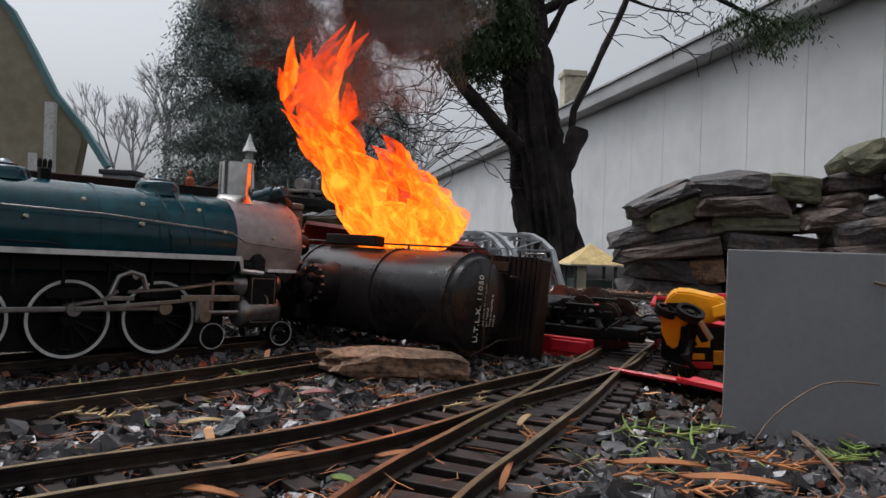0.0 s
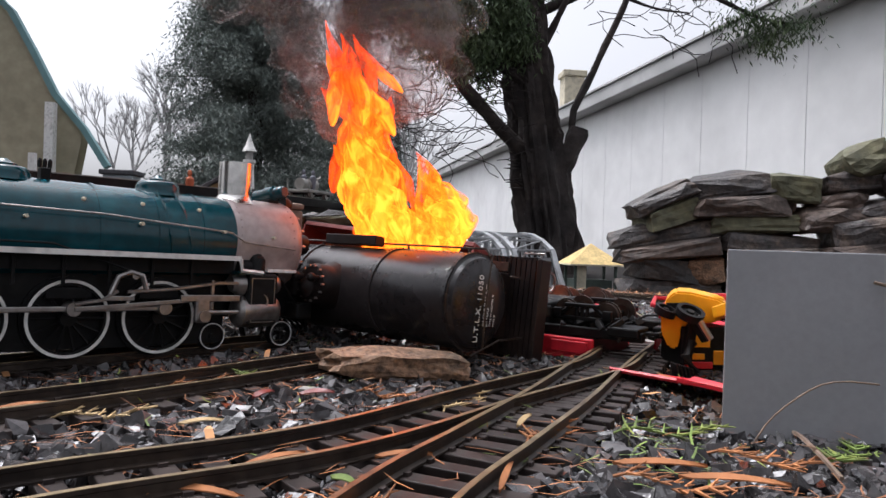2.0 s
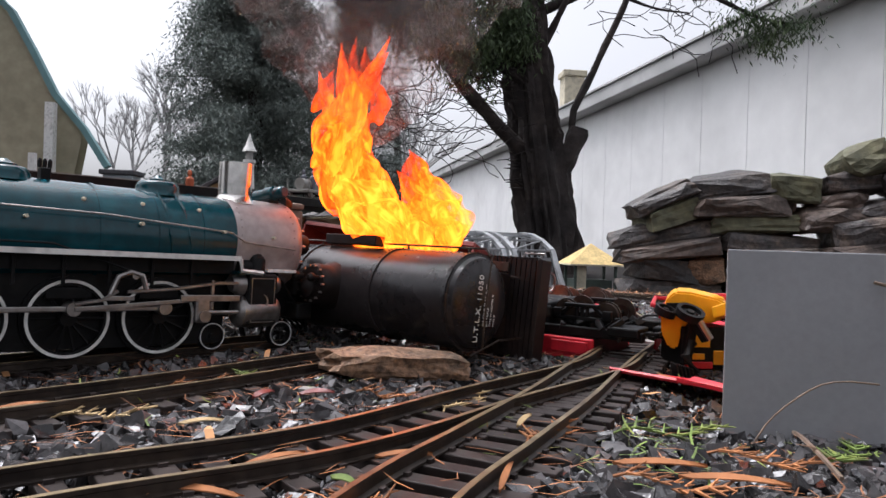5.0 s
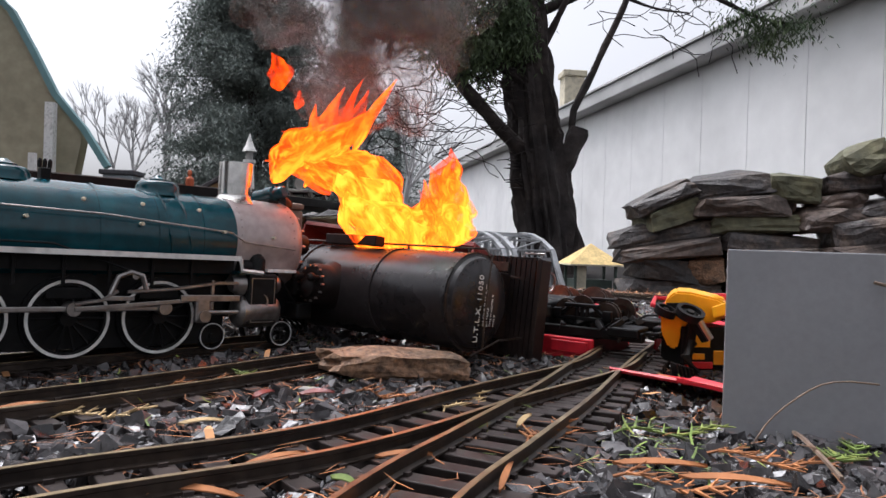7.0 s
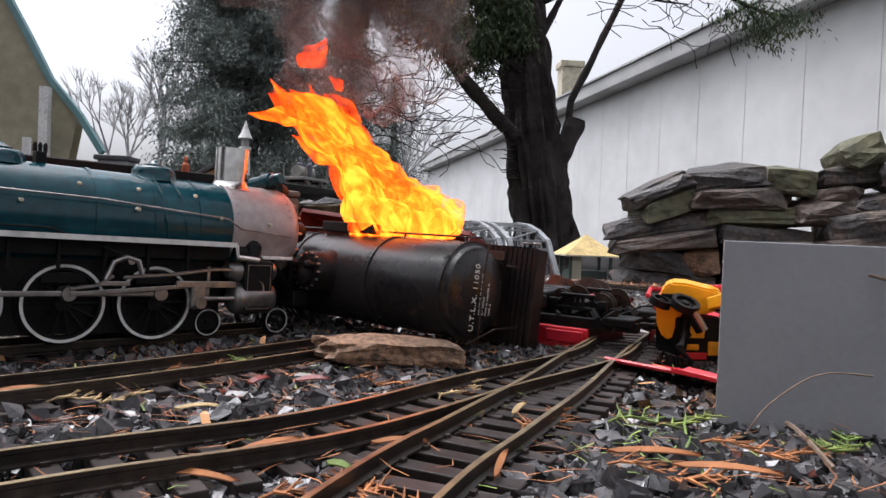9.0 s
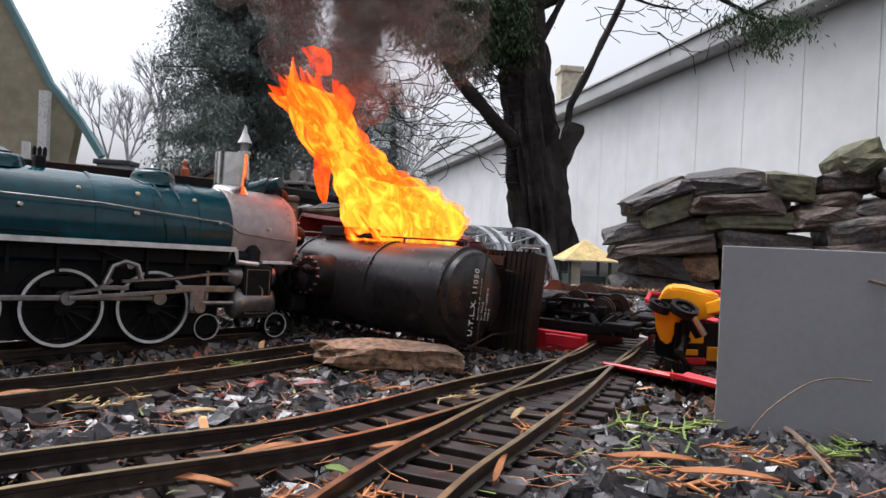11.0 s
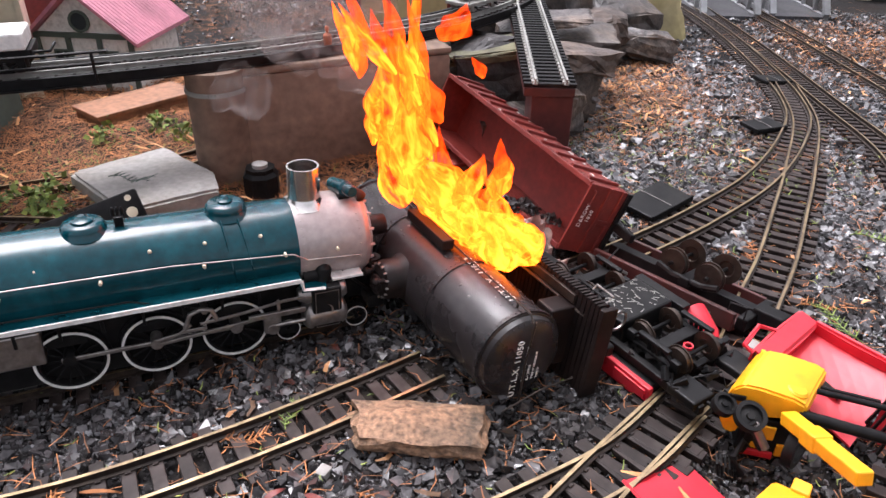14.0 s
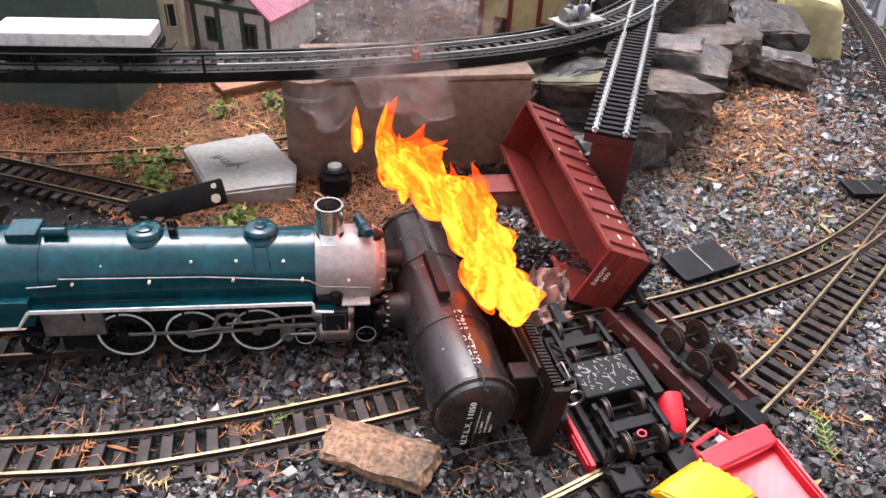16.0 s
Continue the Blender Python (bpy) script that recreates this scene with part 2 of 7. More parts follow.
# Lightened grey, so that the twigs' own colour carries the mist.
M_twig = mat("bare twigs paled for mist", (0.46, 0.45, 0.45), 0.9, vary=0.2, grain=6, stain=1)
M_beige = mat("beige stucco", (0.36, 0.32, 0.22), 0.8, vary=0.12, grain=20, stain=3)
M_tealroof = mat("teal roof edge", (0.14, 0.27, 0.28), 0.5, vary=0.12, grain=10, stain=2)
M_pink = mat("faded pink ribbed roofing", (0.5, 0.2, 0.26), 0.6, vary=0.12, grain=60, stain=9)
M_tan = mat("tan painted model wall", (0.5, 0.4, 0.2), 0.7, vary=0.12, grain=60, stain=9)
M_plank = mat("orange brown plank", (0.27, 0.12, 0.06), 0.6, vary=0.3, grain=70, stain=14)
M_cream = mat("cream painted model wall", (0.62, 0.56, 0.42), 0.7, vary=0.1, grain=60, stain=9)
M_olive = mat("dark green model wall", (0.07, 0.095, 0.08), 0.6, vary=0.15, grain=60, stain=9)
M_darkroof = mat("dark model shingles", (0.06, 0.06, 0.065), 0.7, vary=0.25, grain=90, stain=9)
M_palewall = mat("pale blue grey model wall", (0.35, 0.4, 0.42), 0.7, vary=0.1, grain=60, stain=9)
M_thatch = mat("straw yellow roof", (0.62, 0.46, 0.2), 0.8, vary=0.25, grain=80, stain=20)
M_coal = mat("loose black coal", (0.022, 0.02, 0.02), 0.45, vary=0.4, grain=200, stain=40, island=0.5, spec=0.3)
M_bridge = mat("weathered silver bridge paint", (0.3, 0.31, 0.32), 0.5, 0.3, vary=0.2, grain=30, stain=6, second=(0.18, 0.18, 0.18))
M_glass = mat("dark window", (0.03, 0.035, 0.04), 0.15, vary=0.1)
M_skinbar = mat("plain figurine orange coat", (0.45, 0.12, 0.05), 0.7, vary=0.2)
M_bluebar = mat("plain figurine blue grey coat", (0.14, 0.15, 0.18), 0.7, vary=0.2)
M_yrock = mat("pale yellow boulder", (0.5, 0.42, 0.2), 0.8, vary=0.3, grain=20, stain=6, bump=0.004, second=(0.35, 0.3, 0.18))
M_ash = mat("burnt wrapper ash", (0.3, 0.2, 0.17), 0.8, vary=0.4, grain=80, stain=30, second=(0.1, 0.08, 0.08))

# ---------------------------------------------------------------- ground
def ground_z(x, y):
    """The yard is level round the wreck, falls away behind it and is uneven all over."""
    fall = -0.045 * max(0.0, min(y, 4.5) - 0.75)
    n = 0.006 * noise.noise(Vector((x * 3, y * 3, 0))) + 0.003 * noise.noise(Vector((x * 11, y * 11, 5)))
    rise = 0.012 * max(0.0, min(1.0, (-x * 0.62 + y * 0.78 + 0.03) / 0.08)) if x < 0.25 and y < 0.6 else 0.0
    return fall + n - 0.004 + rise * 0.6


def build_ground():
    near = [-60, -30, -15, -8, -5, -3, -2, -1.4] + [-1 + 0.03 * i for i in range(84)] + [1.6, 2, 2.5, 3, 4, 5, 7, 10, 15, 30, 60, 150]
    ys = [-60, -20, -8, -4, -2, -1.4] + [-1 + 0.03 * i for i in range(94)] + [2, 2.4, 2.8, 3.3, 4, 4.5, 5, 7, 10, 15, 30, 60, 150, 400]
    vs = [(x, y, ground_z(x, y)) for y in ys for x in near]
    w = len(near)
    fs = [(j * w + i, j * w + i + 1, (j + 1) * w + i + 1, (j + 1) * w + i) for j in range(len(ys) - 1) for i in range(w - 1)]
    me = bpy.data.meshes.new("ground")
    me.from_pydata(vs, [], fs)
    me.polygons.foreach_set("use_smooth", [True] * len(fs))
    me.materials.append(M_earth)
    return tagged(new("ground", me), "dark damp earth under gravel and needles", "ground", kind="structure")


build_ground()


# ---------------------------------------------------------------- white building behind
def build_wall():
    a, b = Vector((2.48, 33.0, 0)), Vector((5.9, 2.6, 0))
    d = (b - a).normalized()
    n = Vector((-d.y, d.x, 0)) * -1
    length, top = (b - a).length, 2.98
    m = Matrix.Translation(a) @ Matrix(((d.x, n.x, 0, 0), (d.y, n.y, 0, 0), (0, 0, 1, 0), (0, 0, 0, 1)))
    wall = thing("wall_east", "long white metal-sided wall of a big building", "wall", m, kind="structure")
    x = 0.0
    while x < length:
        part("panel", box(B(), x + 0.004, min(length, x + 1.16), -0.2, 0.0, -0.4, top, 0.006), M_wall, wall)
        x += 1.164
    part("backing", box(B(), 0, length, -0.3, -0.21, -0.4, top), M_wall, wall)
    part("fascia", box(B(), 0, length, -0.3, 0.34, top + 0.004, top + 0.26, 0.02), M_fascia, wall, "grey fascia board under the roof")
    part("drip_edge", box(B(), 0, length, -0.3, 0.38, top + 0.264, top + 0.30), M_fascia, wall)
    ch = thing("chimney", "pale yellow chimney behind the white building", "chimney", pose(4.85, 16.7, 2.6))
    part("shaft", box(B(), -0.25, 0.25, -0.25, 0.25, -3.0, 1.75, 0.02), M_cream, ch)
    part("cap", box(B(), -0.3, 0.3, -0.3, 0.3, 1.75, 1.9, 0.02), M_cream, ch)
    return wall


build_wall()


def build_shade_wall():
    """Added, unseen wall behind the camera, which shades the yard from that side."""
    w = thing("shade_wall", "added dark board wall out of view, to shade the yard", "wall", pose(-7.5, -2.2, -0.3), kind="structure")
    for k in range(11):
        part("board", box(B(), 0, 5.6, -0.12 + 0.0004 * k, 0.0, k * 0.22, k * 0.22 + 0.214, 0.004), M_bark, w)
    part("eaves", box(B(), -0.4, 5.9, -0.3, 0.5, 2.43, 2.52, 0.01), M_bark, w)


build_shade_wall()

# ---------------------------------------------------------------- tracks
TIE_H, RAIL_H, GAUGE = 0.007, 0.0085, 0.045


def rail_mesh(pts, side, zb, foot_only=False, top=False):
    """Rail section: foot, web and head swept along the line."""
    bm = B()
    prof = [(-0.0032, 0), (0.0032, 0), (0.0032, 0.0012), (0.0008, 0.0022), (0.0008, 0.006), (0.0017, 0.0066), (0.0017, RAIL_H), (-0.0017, RAIL_H), (-0.0017, 0.0066), (-0.0008, 0.006), (-0.0008, 0.0022), (-0.0032, 0.0012)]
    if top:
        prof = [(-0.0016, RAIL_H - 0.0005), (0.0016, RAIL_H - 0.0005), (0.0016, RAIL_H + 0.0003), (-0.0016, RAIL_H + 0.0003)]
    rings = []
    for i, p in enumerate(pts):
        t = (pts[min(i + 1, len(pts) - 1)] - pts[max(i - 1, 0)]).normalized()
        n = Vector((-t.y, t.x, 0)).normalized()
        c = p + n * side
        rings.append([bm.verts.new(c + n * u + Vector((0, 0, zb + v))) for u, v in prof])
    return skin(bm, rings)


TIE_MESH = None


def tie_mesh():
    global TIE_MESH
    if TIE_MESH is None:
        bm = box(B(), -0.0062, 0.0062, -0.043, 0.043, 0, TIE_H, 0.0008)
        for s in (-1, 1):
            for o in (-0.0046, 0.0046):
                box(bm, -0.0022, 0.0022, s * GAUGE / 2 + o - 0.0013, s * GAUGE / 2 + o + 0.0013, TIE_H, TIE_H + 0.002)
        TIE_MESH = bpy.data.meshes.new("tie")
        bm.normal_update()
        bm.to_mesh(TIE_MESH)
        bm.free()
        TIE_MESH.materials.append(M_tie)
    return TIE_MESH


def build_track(name, label, ctrl, z=0.0, step=0.0235, group="garden railway track", base=None, rails=True, wide=1.0):
    tr = thing(name, label, "railway track", group=group)
    pts = curve_points([(*p, z) if len(p) == 2 else p for p in ctrl], step)
    for i, p in enumerate(pts):
        t = (pts[min(i + 1, len(pts) - 1)] - pts[max(i - 1, 0)]).normalized()
        ob = new("tie", tie_mesh())
        ob.parent = tr
        ob.matrix_basis = Matrix.Translation(p) @ Euler((0, -math.asin(t.z), math.atan2(t.y, t.x) + random.uniform(-0.03, 0.03))).to_matrix().to_4x4() @ Matrix.Diagonal((1, wide, 1, 1))
    fine = curve_points([(*p, z) if len(p) == 2 else p for p in ctrl], 0.012)
    if rails:
        for s in (-1, 1):
            r = part("rail", rail_mesh(fine, s * GAUGE / 2, TIE_H), M_rail, tr)
            part("rail_head", rail_mesh(fine, s * GAUGE / 2, TIE_H, top=True), M_brass, r, "brass rail head worn bright")
    return tr


# the line under the steam engine
build_track("engine_track", "dark sleepered track under the steam engine", [(-0.60, -0.487), (-0.2, -0.163), (0.02, 0.015), (0.10, 0.08)], -0.0055)
# the line in front of it, buried under the sandstone at its end
build_track("siding_track", "brass railed siding ending under a sandstone block", [(-0.30, -0.462), (-0.10, -0.310), (-0.005, -0.238), (0.078, -0.158), (0.152, -0.076), (0.217, 0.002)], -0.002)
# two lines that cross in the foreground
build_track("crossing_track", "turnout track crossing dark gravel", [(-0.10, -0.53), (0.06, -0.395), (0.19, -0.315), (0.30, -0.195), (0.41, -0.08), (0.47, 0.02)], -0.002)
build_track("diverging_track", "diverging turnout track over dark gravel", [(0.14, -0.60), (0.225, -0.405), (0.28, -0.31), (0.345, -0.2), (0.42, -0.06), (0.50, 0.08)], -0.0015)
# the curved lines of the yard
build_track("yard_track", "curved yard track with brass rails", [(0.33, 0.22), (0.415, 0.32), (0.50, 0.438), (0.595, 0.60), (0.668, 0.80), (0.71, 1.03, -0.012), (0.69, 1.40, -0.03), (0.60, 1.95, -0.05), (0.44, 2.7, -0.09)], -0.002)
build_track("passing_track", "passing track joining the yard curve", [(0.515, 0.08), (0.55, 0.21), (0.588, 0.335), (0.625, 0.49), (0.665, 0.67), (0.715, 0.95, -0.01), (0.72, 1.25, -0.023)], -0.0025)
build_track("outer_track", "outer yard track in gravel", [(0.66, -0.05), (0.735, 0.15), (0.81, 0.41), (0.835, 0.76), (0.785, 1.1, -0.014), (0.70, 1.7, -0.045), (0.55, 2.5, -0.08)], -0.003)
build_track("far_track", "far track along the rocks", [(1.06, 0.5), (1.03, 0.9, -0.006), (0.96, 1.3, -0.028), (0.82, 2.1, -0.063), (0.66, 2.9, -0.1)], -0.003)

# ---------------------------------------------------------------- steam engine
def driver_wheel(parent, x, y, z, r, spokes=14, white=True, name="driving_wheel"):
    s = -1 if y < 0 else 1
    bm = hub_ring(B(), (x, y, z), (0, 1, 0), r, r * 0.86, 0.006, 36)
    hub_ring(bm, (x, y - s * 0.004, z), (0, 1, 0), r * 1.08, r * 0.86, 0.002, 36)
    w = part(name, bm, M_black, parent, smooth=True)
    bm = B()
    rod(bm, (x, y - 0.004, z), (x, y + 0.004, z), r * 0.2, 14)
    for i in range(spokes):
        a = 2 * math.pi * i / spokes
        rod(bm, (x + r * 0.15 * math.cos(a), y, z + r * 0.15 * math.sin(a)), (x + r * 0.88 * math.cos(a), y, z + r * 0.88 * math.sin(a)), r * 0.035, 5)
    box(bm, x - r * 0.55, x + r * 0.55, y - 0.002, y + 0.002, z + r * 0.5, z + r * 0.8, 0.001)
    part("spokes", bm, M_black, w)
    if white:
        part("tyre_edge", hub_ring(B(), (x, y + s * 0.0032, z), (0, 1, 0), r * 1.0, r * 0.925, 0.0012, 40), M_white, w, "white painted tyre edge")
    return w


def build_engine():
    e = thing("steam_locomotive", "dark teal steam engine with silver smokebox and chrome stack", "toy train", pose(-0.002, -0.003, 0, 0, 1.7, 39))
    cz, r = 0.113, 0.0445
    # boiler: tapered barrel, bands
    bm = lathe(B(), [(0.050, -0.40), (0.050, -0.262), (0.0485, -0.24), (0.0455, -0.10), (0.0445, 0.062)], (0, 0, cz), (1, 0, 0), 48)
    part("boiler", bm, M_teal, e, "wet teal boiler barrel with peeling paint", True)
    for x in (-0.235, -0.16, -0.062, -0.012, 0.030):
        rr = 0.0485 if x < -0.2 else 0.0445 + 0.001 * max(0, -x / 0.1)
        part("boiler_band", hub_ring(B(), (x, 0, cz), (1, 0, 0), rr + 0.0012, rr - 0.002, 0.0028, 48), M_teal, e, smooth=True)
    bm = lathe(B(), [(0.0452, 0.062), (0.0458, 0.064), (0.0458, 0.128), (0.0445, 0.132)], (0, 0, cz), (1, 0, 0), 48)
    sb = part("smokebox", bm, M_silver, e, "silver grey smokebox stained by heat", True)
    bm = lathe(B(), [(0.044, 0.132), (0.041, 0.137), (0.036, 0.139), (0.033, 0.1395), (0.033, 0.142), (0.02, 0.1455), (0.006, 0.147)], (0, 0, cz), (1, 0, 0), 40)
    part("smokebox_door", bm, M_silver, e, smooth=True)
    for i in range(14):
        a = 2 * math.pi * i / 14
        part("door_clamp", rod(B(), (0.137, 0.039 * math.cos(a), cz + 0.039 * math.sin(a)), (0.1425, 0.037 * math.cos(a), cz + 0.037 * math.sin(a)), 0.0016, 6), M_silver, e)
    # rivets round the smokebox
    bm = B()
    for x in (0.067, 0.125):
        for i in range(36):
            a = 2 * math.pi * i / 36
            bmesh.ops.create_cube(bm, size=0.0012, matrix=Matrix.Translation((x, 0.0459 * math.cos(a), cz + 0.0459 * math.sin(a))))
    tagged(part("rivets", bm, M_silver, sb), kind="stuff")
    # headlight on the door and bell above
    part("headlight", lathe(B(), [(0.0105, 0.146), (0.0115, 0.15), (0.0115, 0.163), (0.0105, 0.166), (0.008, 0.166), (0.004, 0.163)], (0, 0, cz + 0.002), (1, 0, 0), 24), M_soot, e, "rust brown headlight", True)
    part("feedwater_heater", lathe(B(), [(0.0055, -0.024), (0.0072, -0.022), (0.0072, -0.006), (0.0085, -0.005), (0.0085, 0.006), (0.0065, 0.008), (0.0065, 0.018), (0.005, 0.020)], (0.119, -0.004, cz + 0.0535), (0.25, -1, 0.15), 20), M_teal, e, "dark teal cylinder across the smokebox top", True)
    part("bell_bracket", box(B(), 0.112, 0.124, -0.012, 0.012, cz + 0.042, cz + 0.048, 0.001), M_black, e)
    # stack
    bm = lathe(B(), [(0.024, 0.0), (0.0185, 0.004), (0.0158, 0.009), (0.0155, 0.010)], (0.079, 0, cz + 0.040), (0, 0, 1), 32, cap=False)
    st = part("smokestack", tube(bm, (0.079, 0, cz + 0.049), (0.079, 0, cz + 0.082), 0.0165, 0.0145, 36), M_chrome, e, "chrome smokestack with sooty mouth", True)
    part("stack_liner", lathe(B(), [(0.0132, 0.0), (0.0132, 0.004)], (0.079, 0, cz + 0.062), (0, 0, 1), 24), M_black, st)
    # domes
    def dome(name, x, rad, h, lid):
        z0 = cz + (0.0445 if x > -0.06 else 0.0455) - 0.004
        bm = lathe(B(), [(rad * 1.18, 0.0), (rad * 1.04, 0.004), (rad, 0.007), (rad, h - 0.005), (rad * 0.93, h - 0.0018), (rad * 0.8, h)], (x, 0, z0), (0, 0, 1), 34)
        d = part(name, bm, M_teal, e, "teal dome faded on top", True)
        part("dome_lid", lathe(B(), [(lid, h), (lid, h + 0.0022), (lid * 0.6, h + 0.0034), (lid * 0.3, h + 0.006)], (x, 0, z0), (0, 0, 1), 20), M_teal, d, smooth=True)
    dome("steam_dome", 0.0, 0.0195, 0.0135, 0.0075)
    dome("sand_dome", -0.1275, 0.0195, 0.0115, 0.010)
    part("safety_valve", box(B(), -0.101, -0.093, -0.006, 0.006, cz + 0.043, cz + 0.055, 0.001), M_black, e)
    for k in (-0.004, 0.0, 0.004):
        part("whistle", lathe(B(), [(0.0018, 0), (0.0018, 0.006), (0.0008, 0.008)], (-0.097 + k, 0.0, cz + 0.055), (0, 0, 1), 10), M_black, e)
    part("turret", rod(B(), (-0.232, -0.006, cz + 0.054), (-0.208, -0.006, cz + 0.054), 0.0058, 12), M_teal, e, smooth=True)
    part("cab_hatch", box(B(), -0.268, -0.236, -0.016, 0.016, cz + 0.042, cz + 0.058, 0.0015), M_teal, e)
    # cab
    bm = box(B(), -0.42, -0.30, -0.054, 0.054, 0.075, 0.158, 0.002)
    cab = part("cab", bm, M_teal, e)
    bm = B()
    rr = [[bm.verts.new((x, 0.058 * math.cos(a), 0.156 + 0.022 * math.sin(a))) for a in [math.pi * i / 14 for i in range(15)]] for x in (-0.43, -0.288)]
    for i in range(14):
        bm.faces.new((rr[0][i], rr[0][i + 1], rr[1][i + 1], rr[1][i]))
    bm.faces.new(rr[0][::-1])
    bm.faces.new(rr[1])
    bm.faces.new((rr[0][0], rr[1][0], rr[1][14], rr[0][14]))
    part("cab_roof", bm, M_black, cab)
    # brass knobs, handrail and pipes on both sides
    for s in (-1, 1):
        for x, dz in ((-0.17, 0.028), (-0.075, 0.030), (-0.026, 0.030), (0.026, 0.029)):
            y = math.sqrt(0.046 ** 2 - dz ** 2)
            kb = part("sand_pipe_knob", lathe(B(), [(0.001, 0), (0.0019, 0.001), (0.0019, 0.002), (0.0008, 0.003)], (x, s * y * 0.96, cz + dz * 0.96), (0, s * y, dz), 10), M_cream, e, "pale boiler washout plug", True)
        hr = [(-0.245, s * 0.0515, cz + 0.012), (-0.215, s * 0.0505, cz + 0.013), (-0.212, s * 0.049, cz + 0.021), (-0.06, s * 0.0475, cz + 0.018), (0.048, s * 0.0478, cz + 0.010), (0.055, s * 0.048, cz + 0.009), (0.068, s * 0.049, cz + 0.001), (0.125, s * 0.048, cz - 0.004)]
        part("handrail", pipe(B(), hr, 0.0008, 6), M_steel if s < 0 else M_black, e)
        for x in (-0.20, -0.12, -0.03, 0.047, 0.10):
            part("handrail_post", rod(B(), (x, s * 0.041, cz + 0.012 - 0.05 * max(0, x)), (x, s * 0.049, cz + 0.012 - 0.05 * max(0, x)), 0.0017, 6), M_cream, e)
        part("sand_pipe", pipe(B(), [(-0.008, s * 0.019, cz + 0.043), (-0.006, s * 0.036, cz + 0.028), (-0.004, s * 0.0455, cz + 0.004), (-0.001, s * 0.044, cz - 0.016)], 0.0012, 6), M_teal, e)
        part("sand_pipe", pipe(B(), [(0.008, s * 0.019, cz + 0.043), (0.011, s * 0.036, cz + 0.028), (0.014, s * 0.0455, cz + 0.004), (0.018, s * 0.044, cz - 0.016)], 0.0012, 6), M_teal, e)
    # running boards with a white edge, stepped at the ends
    for s in (-1, 1):
        y0, y1 = (s * 0.034, s * 0.0605) if s > 0 else (s * 0.0605, s * 0.034)
        part("running_board", box(B(), -0.245, 0.058, y0, y1, 0.0965, 0.0995), M_teal, e)
        ye = s * 0.061
        bm = box(B(), -0.247, 0.058, ye - 0.0008, ye + 0.0008, 0.0960, 0.1005)
        part("edge_strip", bm, M_white, e, "white painted running board edge")
        bm = pipe(B(), [(-0.247, ye, 0.098), (-0.262, ye, 0.076), (-0.42, ye, 0.074)], 0.0022, 4)
        part("edge_strip", bm, M_white, e)
        part("firebox_side", box(B(), -0.40, -0.245, y0, y1, 0.078, 0.112, 0.001), M_teal, e)
        part("ash_pan", box(B(), -0.245, -0.178, min(s * 0.03, s * 0.046), max(s * 0.03, s * 0.046), 0.048, 0.084, 0.002), M_steel, e, "dull grey riveted ash pan")
        bm = pipe(B(), [(0.058, ye, 0.098), (0.060, ye, 0.087), (0.082, ye, 0.085)], 0.002, 4)
        part("front_step", bm, M_white, e)
        part("front_step_plate", box(B(), 0.058, 0.084, y0, y1, 0.0835, 0.086), M_teal, e)
        part("air_tank", rod(B(), (0.064, s * 0.040, 0.090), (0.090, s * 0.040, 0.090), 0.0075, 16), M_black, e, smooth=True)
        part("steam_pipe", pipe(B(), [(0.085, s * 0.030, 0.105), (0.085, s * 0.043, 0.095), (0.083, s * 0.046, 0.078)], 0.0085, 12), M_black, e, smooth=True)
        part("pilot_deck_edge", box(B(), 0.092, 0.125, min(s * 0.02, s * 0.052), max(s * 0.02, s * 0.052), 0.0855, 0.0885, 0.0006), M_white, e)
    for s in (-1, 1):
        for k in range(7):
            x = -0.20 + 0.036 * k
            part("brake_hanger", box(B(), x, x + 0.003, s * 0.046 - 0.001, s * 0.046 + 0.001, 0.071, 0.0955, 0.0005), M_black, e)
        part("reverse_shaft", rod(B(), (-0.036, s * 0.030, 0.080), (-0.036, s * 0.056, 0.080), 0.0032, 10), M_steel, e, smooth=True)
        part("piston_rod", rod(B(), (0.030, s * 0.0555, 0.0475), (0.064, s * 0.0555, 0.0475), 0.0022, 10), M_steel, e, smooth=True)
        part("reach_rod", pipe(B(), [(-0.232, s * 0.0535, 0.106), (-0.10, s * 0.0535, 0.1045), (-0.036, s * 0.054, 0.083)], 0.0009, 5), M_black, e)
    # frame
    part("frame", box(B(), -0.40, 0.15, -0.021, 0.021, 0.040, 0.088, 0.002), M_black, e)
    # Added black block: stands in for the shade behind the wheel spokes.
    part("wheel_shade_block", box(B(), -0.235, 0.058, -0.031, 0.020, 0.016, 0.0835), M_black, e)
    part("lower_valance", box(B(), -0.24, 0.06, -0.044, 0.044, 0.083, 0.0965), M_black, e)
    # wheels
    for s in (-1, 1):
        for x in (-0.159, -0.083, -0.008):
            driver_wheel(e, x, s * 0.0265 if s > 0 else -0.037, 0.0425, 0.0325)
        for x in (0.047, 0.122):
            driver_wheel(e, x, s * 0.030, 0.0225, 0.0125, 8, True, "leading_wheel")
        driver_wheel(e, -0.26, s * 0.032, 0.029, 0.019, 8, False, "trailing_wheel")
        # rods and valve gear
        y = s * 0.050
        a = min(y - 0.0012, y + 0.0012)
        part("side_rod", box(B(), -0.166, -0.001, a, a + 0.0024, 0.0492, 0.0538, 0.001), M_steel, e, "dull nickel side rod")
        for x in (-0.159, -0.083, -0.008):
            part("crank_pin", rod(B(), (x, y - s * 0.012, 0.0515), (x, y + s * 0.004, 0.0515), 0.0058, 14), M_black if x < -0.1 else M_steel, e, smooth=True)
        y2 = s * 0.0545
        a2 = min(y2 - 0.001, y2 + 0.001)
